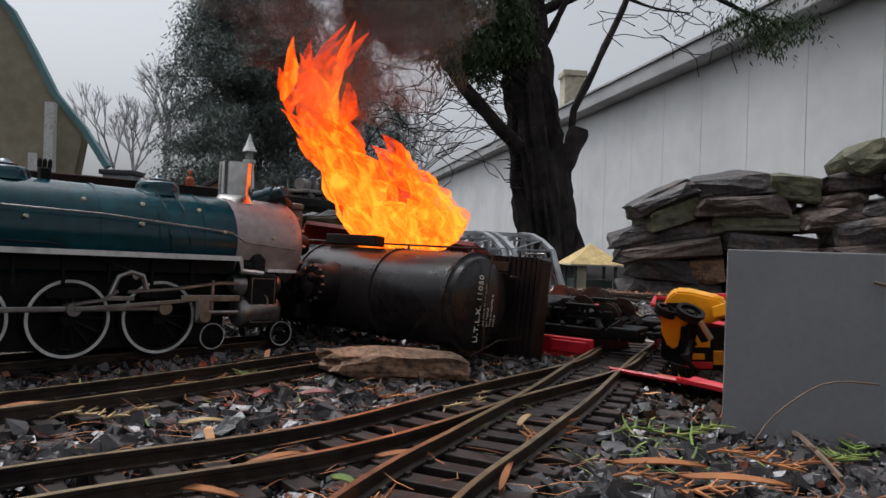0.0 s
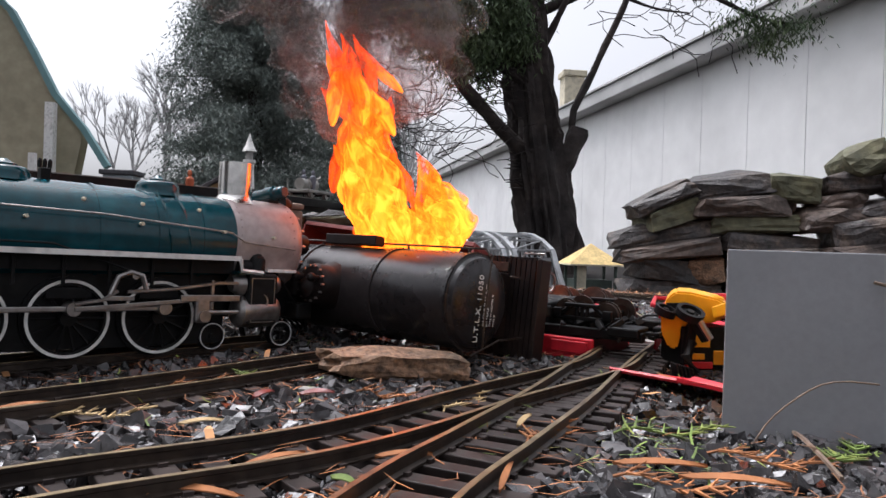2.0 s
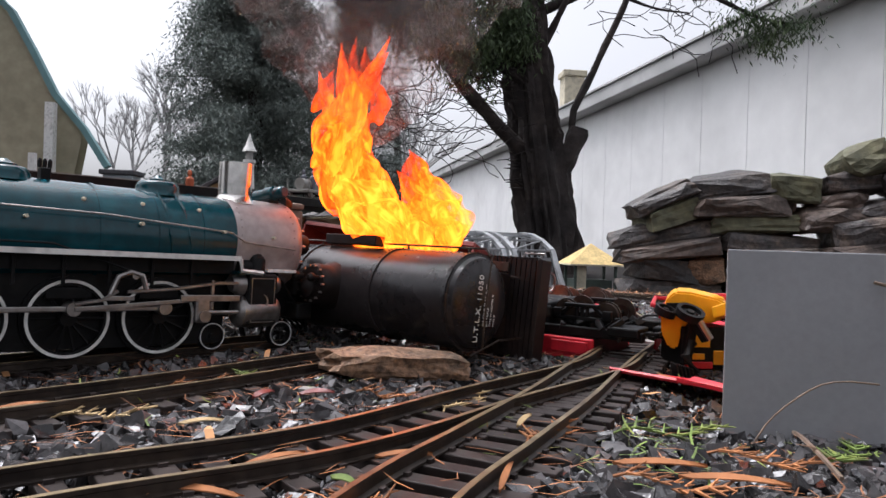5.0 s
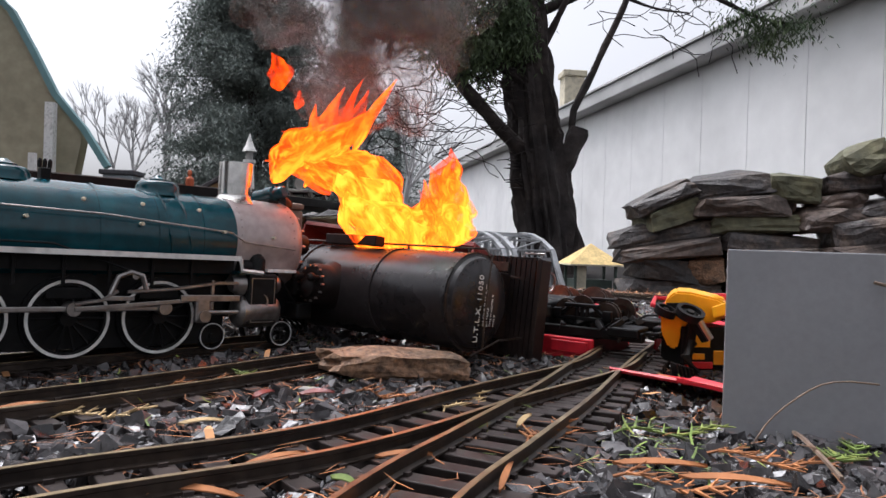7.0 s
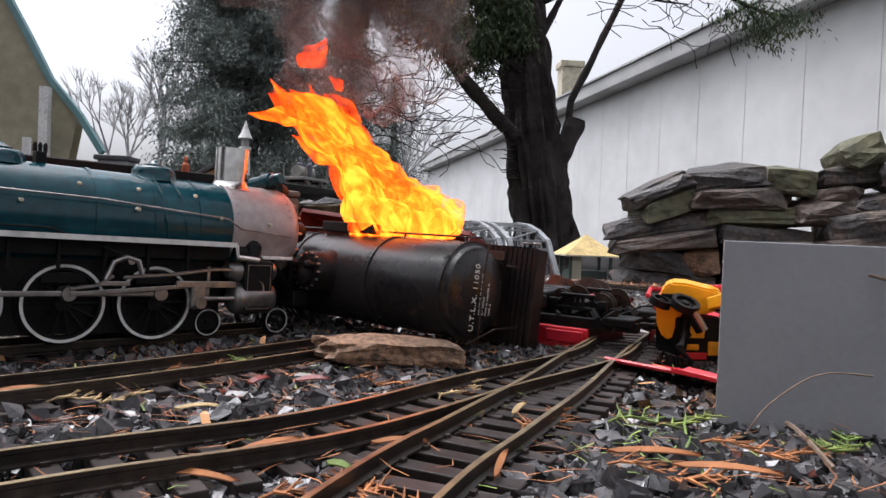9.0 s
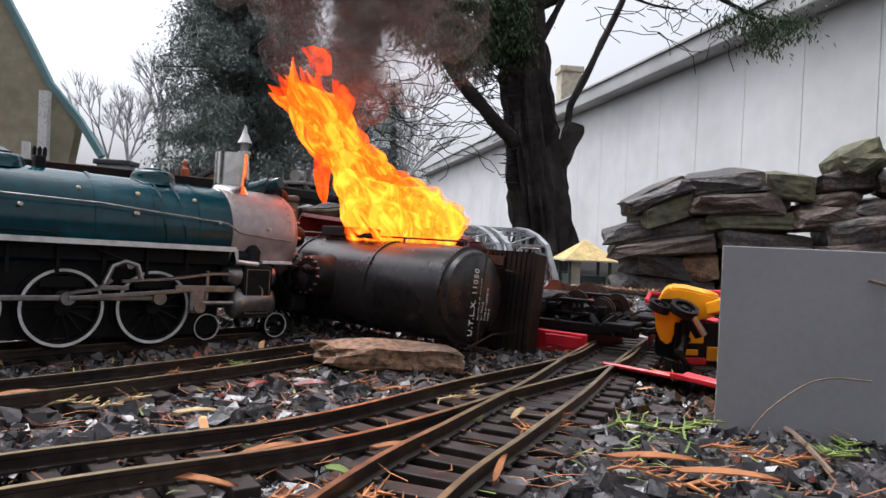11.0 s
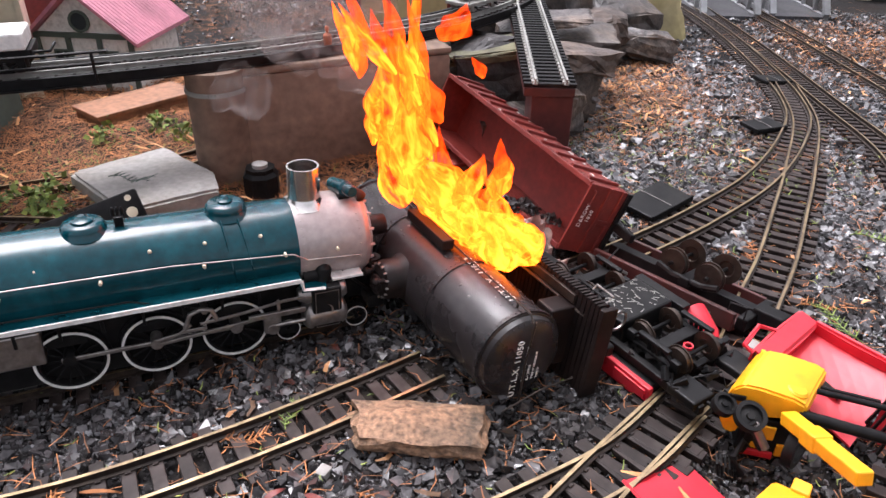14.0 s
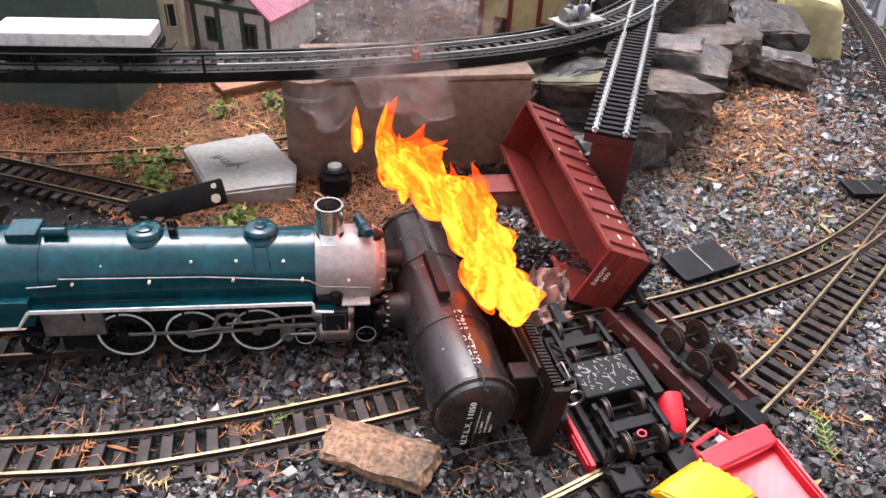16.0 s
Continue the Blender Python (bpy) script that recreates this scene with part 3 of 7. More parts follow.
        m = Matrix.Translation((-0.083, 0, 0.0515)) @ Matrix.Rotation(radians(-4.2), 4, "Y")
        part("main_rod", box(B(), 0, 0.115, a2, a2 + 0.002, -0.0018, 0.0018, 0.0005, m), M_steel, e)
        part("crosshead", box(B(), 0.018, 0.034, a2 - 0.001, a2 + 0.004, 0.038, 0.061, 0.003), M_steel, e, "cast crosshead with round boss")
        part("crosshead_boss", rod(B(), (0.027, y2 - s * 0.002, 0.044), (0.027, y2 + s * 0.004, 0.044), 0.0055, 14), M_steel, e, smooth=True)
        part("slide_bar", box(B(), 0.004, 0.062, a2 - 0.001, a2 + 0.003, 0.0575, 0.0635, 0.0008), M_steel, e)
        part("valve_rod", pipe(B(), [(-0.042, y2, 0.066), (0.0, y2, 0.069), (0.04, y2, 0.0745), (0.064, y2, 0.0745)], 0.0017, 6), M_steel, e)
        bm = pipe(B(), [(-0.056, y2, 0.064), (-0.050, y2, 0.079), (-0.040, y2, 0.083), (-0.030, y2, 0.080), (-0.026, y2, 0.068)], 0.0024, 8)
        part("expansion_link", bm, M_steel, e, "bright curved expansion link", True)
        part("link_plate", box(B(), -0.060, -0.036, a2, a2 + 0.002, 0.0585, 0.0625, 0.0006), M_steel, e)
        part("eccentric_rod", pipe(B(), [(-0.083, y2, 0.056), (-0.062, y2, 0.059), (-0.050, y2, 0.067)], 0.0016, 6), M_steel, e)
        part("combination_lever", box(B(), 0.033, 0.036, a2, a2 + 0.002, 0.05, 0.077, 0.0005), M_steel, e)
        # cylinder
        yc = s * 0.047
        part("cylinder", lathe(B(), [(0.010, 0.060), (0.013, 0.062), (0.0155, 0.065), (0.0155, 0.100), (0.013, 0.104), (0.008, 0.106)], (0, yc, 0.0475), (1, 0, 0), 26), M_steel, e, smooth=True)
        part("valve_chest", lathe(B(), [(0.007, 0.056), (0.009, 0.060), (0.0108, 0.063), (0.0108, 0.102), (0.008, 0.106)], (0, yc, 0.0735), (1, 0, 0), 22), M_steel, e, smooth=True)
        yj = s * 0.0605
        part("cylinder_jacket", box(B(), 0.068, 0.099, min(s * 0.035, yj), max(s * 0.035, yj), 0.036, 0.084, 0.002), M_black, e, "black cylinder block with lining and a crescent mark")
        bm = B()
        for x0, x1, z0, z1 in ((0.071, 0.096, 0.0795, 0.0802), (0.071, 0.096, 0.0375, 0.0382), (0.071, 0.0717, 0.0375, 0.0802), (0.0953, 0.096, 0.0375, 0.0802)):
            box(bm, x0, x1, yj - 0.0004, yj + 0.0004, z0, z1)
        part("lining", bm, M_steel, e, "thin silver lining")
        bm = B()
        pts = [(0.0835 + 0.006 * math.cos(t), 0.057 + 0.0075 * math.sin(t)) for t in [radians(-120 + 15 * i) for i in range(15)]]
        inn = [(0.0815 + 0.006 * math.cos(t), 0.058 + 0.0068 * math.sin(t)) for t in [radians(-110 + 14 * i) for i in range(15)]]
        va = [bm.verts.new((x, yj + s * 0.0006, z)) for x, z in pts]
        vb = [bm.verts.new((x, yj + s * 0.0006, z)) for x, z in inn]
        for i in range(14):
            bm.faces.new((va[i], va[i + 1], vb[i + 1], vb[i]))
        part("crescent", bm, M_steel, e, "silver crescent mark")
        part("pilot_brace", pipe(B(), [(0.105, s * 0.04, 0.088), (0.150, s * 0.03, 0.040)], 0.002, 6), M_black, e)
    # pilot
    part("pilot_beam", box(B(), 0.132, 0.150, -0.046, 0.046, 0.038, 0.054, 0.002), M_black, e)
    for k in range(9):
        y = -0.036 + 0.009 * k
        part("pilot_bar", pipe(B(), [(0.15, y, 0.045), (0.176 - abs(y) * 0.45, y * 0.6, 0.022)], 0.0016, 5), M_black, e)
    part("coupler", box(B(), 0.15, 0.182, -0.005, 0.005, 0.036, 0.045, 0.002), M_black, e)
    part("air_pump", rod(B(), (0.146, -0.018, 0.062), (0.146, -0.018, 0.086), 0.009, 16), M_soot, e, smooth=True)
    part("air_pump", rod(B(), (0.146, 0.018, 0.062), (0.146, 0.018, 0.086), 0.009, 16), M_soot, e, smooth=True)
    part("bell", lathe(B(), [(0.009, 0), (0.0085, 0.003), (0.0055, 0.009), (0.002, 0.012)], (0.13, -0.008, cz + 0.044), (1, 0, 0), 16), M_soot, e, smooth=True)
    return e


build_engine()


# ---------------------------------------------------------------- wrecked cars
def frame_from(origin, xdir, zdir):
    x = Vector(xdir).normalized()
    z = (Vector(zdir) - x * Vector(zdir).dot(x)).normalized()
    y = z.cross(x)
    return Matrix(((x.x, y.x, z.x, origin[0]), (x.y, y.y, z.y, origin[1]), (x.z, y.z, z.z, origin[2]), (0, 0, 0, 1)))


def lettering(text, size, m, parent, material=None, name="lettering"):
    cu = bpy.data.curves.new(name, "FONT")
    cu.body, cu.size, cu.extrude, cu.space_character = text, size, 0.00025, 1.1
    tmp = bpy.data.objects.new("tmp", cu)
    scene.collection.objects.link(tmp)
    bpy.context.view_layer.update()
    me = bpy.data.meshes.new_from_object(tmp)
    bpy.data.objects.remove(tmp)
    me.materials.clear()
    me.materials.append(material or M_letter)
    ob = new(name, me)
    ob.parent = parent
    ob.matrix_basis = m
    return tagged(ob, "white " + "lettering" if material is None else "")


def wheelset(parent, c, axis, r=0.0135, gauge=0.04, metal=None):
    """Two flanged wheels on an axle."""
    c, ax = Vector(c), Vector(axis).normalized()
    part("axle", rod(B(), c - ax * gauge * 0.72, c + ax * gauge * 0.72, 0.0022, 8), M_black, parent)
    for s in (-1, 1):
        p = c + ax * s * gauge / 2
        bm = lathe(B(), [(r * 0.3, -0.004), (r * 0.75, -0.003), (r, -0.003), (r, 0.001), (r * 1.13, 0.0012), (r * 1.13, 0.0026), (r * 0.6, 0.003), (r * 0.5, 0.0015), (r * 0.2, 0.0015)], p, -ax * s, 26)
        w = part("wheel", bm, metal or M_rail, parent, "rusty flanged wheel", True)


def truck(parent, c, xdir, ydir, up, dark=None):
    """A freight truck: two side frames with springs, a bolster and two wheelsets."""
    c, x, y, u = Vector(c), Vector(xdir).normalized(), Vector(ydir).normalized(), Vector(up).normalized()
    m = Matrix(((x.x, y.x, u.x, c.x), (x.y, y.y, u.y, c.y), (x.z, y.z, u.z, c.z), (0, 0, 0, 1)))
    for s in (-1, 1):
        bm = B()
        y0 = s * 0.030
        for x0, x1, z0, z1 in ((-0.034, 0.034, 0.002, 0.006), (-0.02, 0.02, -0.012, -0.008), (-0.034, -0.024, -0.006, 0.006), (0.024, 0.034, -0.006, 0.006)):
            box(bm, x0, x1, y0 - 0.003, y0 + 0.003, z0, z1, 0.0008)
        for k in (-1, 1):
            pipe(bm, [(k * 0.024, y0, -0.001), (k * 0.012, y0, -0.010)], 0.0024, 6)
        for k in (-0.006, 0, 0.006):
            rod(bm, (k, y0, -0.008), (k, y0, 0.002), 0.0022, 8)
        bm.transform(m)
        part("side_frame", bm, dark or M_black, parent, smooth=True)
    bm = box(B(), -0.007, 0.007, -0.03, 0.03, -0.003, 0.006, 0.001)
    bm.transform(m)
    part("bolster", bm, dark or M_black, parent)
    for k in (-0.024, 0.024):
        wheelset(parent, c + x * k, y)


def build_tank_car():
    m = frame_from((0.312, -0.026, 0.0615), (-0.708, 0.706, 0.012), (-0.685, -0.728, 0.12))
    t = thing("tank_car", "scorched black tank car lying on its side", "toy train", m)
    R, Ln = 0.0465, 0.335
    prof = [(0.001, -0.0035), (0.02, -0.003), (0.036, -0.001), (0.0425, 0.003), (0.0440, 0.008), (R - 0.001, 0.0085), (R, 0.012)]
    prof += [(R, 0.1), (R, 0.2), (R, Ln - 0.012), (R - 0.001, Ln - 0.0085), (0.044, Ln - 0.008), (0.0425, Ln - 0.003), (0.03, Ln + 0.002), (0.001, Ln + 0.004)]
    tank = part("tank", lathe(B(), prof, (0, 0, 0), (1, 0, 0), 64), M_tank, t, "riveted black tank blistered by fire", True)
    for x in (0.0115, 0.108, 0.225, Ln - 0.0115):
        part("band", hub_ring(B(), (x, 0, 0), (1, 0, 0), R + 0.0012, R - 0.002, 0.0045, 64), M_tank, tank, smooth=True)
    bm = B()
    for x, k in ((0.0115, 56), (0.1055, 56), (0.1105, 56), (0.2225, 56), (0.2275, 56), (Ln - 0.0115, 56)):
        for i in range(k):
            a = 2 * math.pi * i / k
            bmesh.ops.create_cube(bm, size=0.0011, matrix=Matrix.Translation((x, (R + 0.0012) * math.cos(a), (R + 0.0012) * math.sin(a))))
    for i in range(60):
        for a in (math.pi * 0.97, math.pi * 1.5):
            bmesh.ops.create_cube(bm, size=0.001, matrix=Matrix.Translation((0.015 + i * 0.0052, (R + 0.0002) * math.cos(a), (R + 0.0002) * math.sin(a))))
    for i in range(40):
        a = 2 * math.pi * i / 40
        bmesh.ops.create_cube(bm, size=0.001, matrix=Matrix.Translation((0.001, 0.0405 * math.cos(a), 0.0405 * math.sin(a))))
    tagged(part("rivets", bm, M_tank, tank), kind="stuff")
    # blisters and chips in the paint
    rb = random.Random(4)
    for i in range(95):
        a, x = rb.uniform(math.pi * 0.75, math.pi * 1.75), rb.uniform(0.01, Ln - 0.01)
        r = rb.uniform(0.0007, 0.0019)
        bm = B()
        bmesh.ops.create_icosphere(bm, subdivisions=1, radius=r, matrix=Matrix.Translation((x, R * math.cos(a), R * math.sin(a))) @ Matrix.Rotation(a, 4, "X") @ Matrix.Diagonal((1.2, 0.5, 1, 1)))
        part("paint_blister" if i % 4 else "paint_chip", bm, M_tank if i % 4 else M_zinc, tank, smooth=True)
    # expansion dome on the car's top, which points to the side now
    dome = part("expansion_dome", lathe(B(), [(0.026, R - 0.006), (0.0225, R), (0.0215, R + 0.003), (0.0215, R + 0.016), (0.019, R + 0.02), (0.012, R + 0.0225), (0.001, R + 0.023)], (0.172, 0, 0), (0, 0, 1), 32), M_soot, t, "bolted expansion dome", True)
    part("dome_hatch", lathe(B(), [(0.011, R + 0.021), (0.011, R + 0.026), (0.007, R + 0.028), (0.002, R + 0.031)], (0.172, 0.004, 0), (0, 0, 1), 20), M_soot, dome, smooth=True)
    for k in (-1, 1):
        part("safety_valve", lathe(B(), [(0.003, R + 0.018), (0.003, R + 0.028), (0.0045, R + 0.029), (0.0045, R + 0.033), (0.002, R + 0.035)], (0.172 + k * 0.012, -0.006, 0), (0, 0, 1), 12), M_soot, dome, smooth=True)
    for k in range(14):
        a = 2 * math.pi * k / 14
        part("dome_bolt", rod(B(), (0.172 + 0.0185 * math.cos(a), 0.0185 * math.sin(a), R + 0.015), (0.172 + 0.0185 * math.cos(a), 0.0185 * math.sin(a), R + 0.0225), 0.0013, 6), M_steel, dome)
    # walkway plank beside the dome and handrail along the tank
    part("dome_walk", box(B(), 0.135, 0.215, -0.0585, -0.0475, 0.004, 0.018, 0.001), M_soot, t, "burnt dome walkway plank")
    for s in (-1,):
        part("handrail", pipe(B(), [(-0.006, s * 0.045, 0.003), (0.0, s * 0.0515, 0.003), (0.17, s * 0.0515, 0.003), (Ln, s * 0.0515, 0.003)], 0.0011, 6), M_rail, t)
        for x in (0.02, 0.1, 0.235, 0.31):
            part("handrail_post", rod(B(), (x, s * 0.045, 0.003), (x, s * 0.052, 0.003), 0.0013, 6), M_rail, t)
    part("end_handrail", pipe(B(), [(-0.007, -0.046, 0.001), (-0.008, -0.0, 0.004), (-0.007, 0.046, 0.001)], 0.001, 6), M_rail, t)
    # deck
    deck = part("deck", box(B(), -0.014, 0.236, -0.05, 0.05, -0.0765, -0.0705), M_soot, t, "ribbed dark brown deck")
    for i in range(40):
        x = -0.012 + i * 0.0062
        part("deck_board", box(B(), x, x + 0.0048, -0.0505, 0.0505, -0.0705, -0.0688), M_soot, deck)
    bm = B()
    for i in range(49):
        x = -0.012 + i * 0.005
        box(bm, x, x + 0.0026, -0.0525, -0.0502, -0.079, -0.068)
    part("deck_edge_ribs", bm, M_soot, deck)
    part("centre_sill", box(B(), 0.008, 0.34, -0.012, 0.012, -0.088, -0.077, 0.001), M_black, t)
    for x in (0.03, 0.3):
        part("saddle", box(B(), x - 0.012, x + 0.012, -0.034, 0.034, -0.074, -0.040, 0.002), M_soot, t)
        truck(t, (x + 0.014, 0, -0.102), (1, 0, 0), (0, 1, 0), (0, 0, 1))
    part("running_board_strap", pipe(B(), [(0.0, -0.03, -0.071), (0.10, -0.036, -0.062), (0.2, -0.03, -0.071)], 0.0018, 6), M_rail, t)
    part("side_plank", box(B(), 0.02, 0.12, -0.046, -0.036, -0.070, -0.066, 0.0006), M_rail, t, "charred side plank")
    part("end_beam", box(B(), -0.020, -0.014, -0.051, 0.051, -0.086, -0.067, 0.001), M_soot, t)
    part("grab_iron", pipe(B(), [(-0.010, -0.053, -0.078), (-0.010, -0.058, -0.086), (0.014, -0.058, -0.086), (0.014, -0.053, -0.082)], 0.0011, 6), M_steel, t)
    part("step", pipe(B(), [(-0.006, 0.05, -0.075), (-0.008, 0.062, -0.075), (0.014, 0.062, -0.075), (0.014, 0.05, -0.075)], 0.0012, 6), M_black, t)
    part("coupler", box(B(), -0.02, 0.012, -0.006, 0.006, -0.096, -0.085, 0.002), M_black, t)
    part("brake_wheel", hub_ring(B(), (-0.012, -0.03, -0.098), (1, 0, 0), 0.0115, 0.0092, 0.002, 24), M_steel, t, smooth=True)
    part("brake_staff", pipe(B(), [(-0.010, 0.03, -0.06), (-0.010, 0.034, -0.02), (-0.008, 0.05, 0.02)], 0.001, 5), M_rail, t)
    # lettering on the end, reading up the end as the car lies, and along the flank
    end = Matrix(((0, 0, -1, -0.0042), (-1, 0, 0, 0.038), (0, 1, 0, 0.007), (0, 0, 0, 1)))
    lettering("U.T.L.X. 11050", 0.0094, end, t)
    for i, (w, s) in enumerate((("849 COUPLER 8IN BUTT", 0.0034), ("K-1 TRIPLE", 0.0034), ("TYPE W HEATER N", 0.0034), ("TYPE D", 0.0034))):
        lettering(w, s, Matrix(((0, 0, -1, -0.0042), (-1, 0, 0, 0.022), (0, 1, 0, -0.001 - i * 0.0055), (0, 0, 0, 1))), t)
    side = Matrix(((1, 0, 0, 0.030), (0, 0, -1, -R - 0.0006), (0, 1, 0, -0.004), (0, 0, 0, 1)))
    lettering("U.T.L.X. 11050", 0.0125, side, t)
    return t


build_tank_car()


def build_gondola():
    m = frame_from((0.327, 0.255, 0.074), (-0.665, 0.743, 0.075), (-0.78, -0.55, 0.16))
    m = m @ pose(0, 0, 0, 14, 0, 0)
    g = thing("gondola_car", "oxide red gondola car tipped on its side, spilling coal", "toy train", m)
    Ln, W, H, th = 0.385, 0.094, 0.062, 0.0035
    # local: x along, y across (down), z towards its open top
    part("floor", box(B(), 0, Ln, -W / 2, W / 2, -H, -H + 0.006), M_oxide, g)
    for s in (-1, 1):
        y0, y1 = (W / 2 - th, W / 2) if s > 0 else (-W / 2, -W / 2 + th)
        sd = part("side", box(B(), 0, Ln, y0, y1, -H, 0.0, 0.0008), M_oxide, g, "oxide red side with ribs and worn white marks")
        for k in range(11):
            x = 0.014 + k * (Ln - 0.028) / 10
            ya, yb = (W / 2, W / 2 + 0.004) if s > 0 else (-W / 2 - 0.004, -W / 2)
            part("rib", box(B(), x - 0.0026, x + 0.0026, ya, yb, -H + 0.004, -0.004, 0.0006), M_oxide, sd)
        rw_ = random.Random(17 + s)
        for k in range(22):
            x, z = rw_.uniform(0.02, Ln - 0.03), rw_.choice((-0.058, -0.054, -0.05, -0.03, -0.01))
            part("worn_mark", box(B(), x, x + rw_.uniform(0.003, 0.012), s * (W / 2 + 0.0004) - 0.0003, s * (W / 2 + 0.0004) + 0.0003, z, z + rw_.uniform(0.0015, 0.004)), M_letter, sd)
        part("top_chord", box(B(), -0.001, Ln + 0.001, y0 - 0.0015, y1 + 0.0015, 0.0, 0.004, 0.0006), M_oxide, g)
        yi = y0 - 0.0005 if s > 0 else y1 + 0.0005
        one = part("inner_board", box(B(), 0.006, 0.0082, yi - 0.0004, yi + 0.0004, -H + 0.006, -0.001), M_oxide, sd)
        for k in range(1, 90):
            more = new("inner_board", one.data)
            more.parent = sd
            more.matrix_basis = pose(k * 0.00415, 0, 0)
        bm = B()
        for k in range(60):
            x = 0.006 + k * 0.0063
            for z in (-0.006, -H + 0.006):
                bmesh.ops.create_cube(bm, size=0.0011, matrix=Matrix.Translation((x, s * (W / 2 + 0.0003), z)))
        tagged(part("rivets", bm, M_oxide, sd), kind="stuff")
    for x0, x1 in ((-th, 0.0), (Ln, Ln + th)):
        en = part("end", box(B(), x0, x1, -W / 2, W / 2, -H, 0.003, 0.0008), M_oxide, g)
        xo = x0 - 0.002 if x0 < 0 else x1 + 0.002
        part("end_rib", box(B(), min(xo, x0), max(xo, x1), -W / 2, W / 2, -0.036, -0.03, 0.0006), M_oxide, en)
        part("end_rib", box(B(), min(xo, x0), max(xo, x1), -W / 2, W / 2, -H, -H + 0.008, 0.0006), M_oxide, en)
        part("end_rib", box(B(), min(xo, x0), max(xo, x1), -0.003, 0.003, -H, -0.034, 0.0006), M_oxide, en)
        part("end_sill", box(B(), min(xo, x0) - 0.003, max(xo, x1) + 0.003, -W / 2, W / 2, -H - 0.008, -H, 0.001), M_black, g)
    lettering("D&RGW", 0.0082, Matrix(((0, 0, -1, -th - 0.0006), (-1, 0, 0, 0.012), (0, 1, 0, -0.0115), (0, 0, 0, 1))), g)
    lettering("1830", 0.0082, Matrix(((0, 0, -1, -th - 0.0006), (-1, 0, 0, 0.004), (0, 1, 0, -0.0215), (0, 0, 0, 1))), g)
    part("grab_iron", pipe(B(), [(-0.004, -0.040, -0.006), (-0.008, -0.040, -0.006), (-0.008, -0.022, -0.006), (-0.004, -0.022, -0.006)], 0.0009, 5), M_oxide, g)
    for x in (0.06, 0.32):
        truck(g, (x, 0, -H - 0.022), (1, 0, 0), (0, 1, 0), (0, 0, 1))
    part("coupler", box(B(), -0.04, -0.006, -0.006, 0.006, -H - 0.014, -H - 0.004, 0.002), M_black, g)
    return g


build_gondola()


def build_chassis():
    c = thing("overturned_chassis", "black car chassis lying wheels up on its red body", "toy train", pose(0.415, 0.105, 0.0, 3, 0, -43))
    part("body_side", box(B(), -0.11, 0.076, -0.056, -0.050, 0.004, 0.026, 0.0012), M_red, c, "bright red body side")
    part("body_panel", box(B(), 0.03, 0.072, -0.0585, -0.0562, 0.011, 0.023, 0.0008), M_red, c)
    part("body", box(B(), -0.12, 0.072, -0.050, 0.046, 0.002, 0.024, 0.002), M_black, c)
    part("tank_box", box(B(), -0.040, 0.014, -0.036, 0.036, 0.028, 0.058, 0.0025), M_black, c, "scratched black fuel box")
    rs = random.Random(7)
    for i in range(60):
        x, y, k = rs.uniform(-0.037, 0.011), rs.uniform(-0.033, 0.033), rs.uniform(0.0008, 0.004)
        bm = box(B(), -k, k, -0.0004, 0.0004, 0.0580, 0.0583, 0.0, Matrix.Translation((x, y, 0)) @ Matrix.Rotation(rs.gauss(0.4, 0.6), 4, "Z"))
        part("scratch", bm, M_zinc, c)
    for s in (-1, 1):
        part("frame_rail", box(B(), -0.13, 0.125, s * 0.040 - 0.004, s * 0.040 + 0.004, 0.026, 0.036, 0.001), M_black, c)
    part("side_step", box(B(), -0.05, 0.022, 0.044, 0.056, 0.034, 0.050, 0.001), M_black, c)
    for x in (-0.078, 0.052):
        truck(c, (x, 0, 0.047), (1, 0, 0), (0, 1, 0), (0, 0, -1))
    for i in range(26):
        x, y, z = rs.uniform(0.03, 0.12), rs.uniform(-0.04, 0.04), rs.uniform(0.03, 0.05)
        part("underframe_bracket", box(B(), -0.008, 0.008, -0.003, 0.003, -0.003, 0.003, 0.0008, Matrix.Translation((x, y, z)) @ Euler((rs.uniform(0, 3), rs.uniform(-0.5, 0.5), rs.uniform(0, 3))).to_matrix().to_4x4()), M_black, c)
    for i in range(70):
        bm = rocky(B(), rs.uniform(0.004, 0.010), rs.uniform(0.004, 0.008), rs.uniform(0.003, 0.007), 500 + i, 1, 0.3)
        bm.transform(Matrix.Translation((rs.uniform(-0.12, 0.12), rs.uniform(-0.045, 0.045), rs.uniform(0.026, 0.036))) @ Euler((rs.uniform(0, 3), rs.uniform(0, 3), 0)).to_matrix().to_4x4())
        part("burnt_lump", bm, M_coal, c)
    part("red_cap", hub_ring(B(), (0.066, 0.004, 0.046), (0, 0, 1), 0.0052, 0.0036, 0.003, 18), M_red, c, "small red ring")
    for y in (-0.034, 0.034):
        part("step_block", box(B(), 0.088, 0.122, y - 0.014, y + 0.014, 0.030, 0.040, 0.002), M_black, c)
    bm = pipe(B(), [(0.12, -0.03, 0.034), (0.135, -0.03, 0.034), (0.135, 0.03, 0.034), (0.12, 0.03, 0.034)], 0.0024, 6)
    part("end_rail", bm, M_black, c)
    part("coupler", box(B(), 0.12, 0.16, -0.007, 0.007, 0.026, 0.038, 0.002), M_black, c)
    part("coupler", box(B(), -0.165, -0.125, -0.007, 0.007, 0.026, 0.038, 0.002), M_black, c)
    for k in range(9):
        pts = [(rs.uniform(-0.12, 0.1), rs.uniform(-0.04, 0.04), 0.036)]
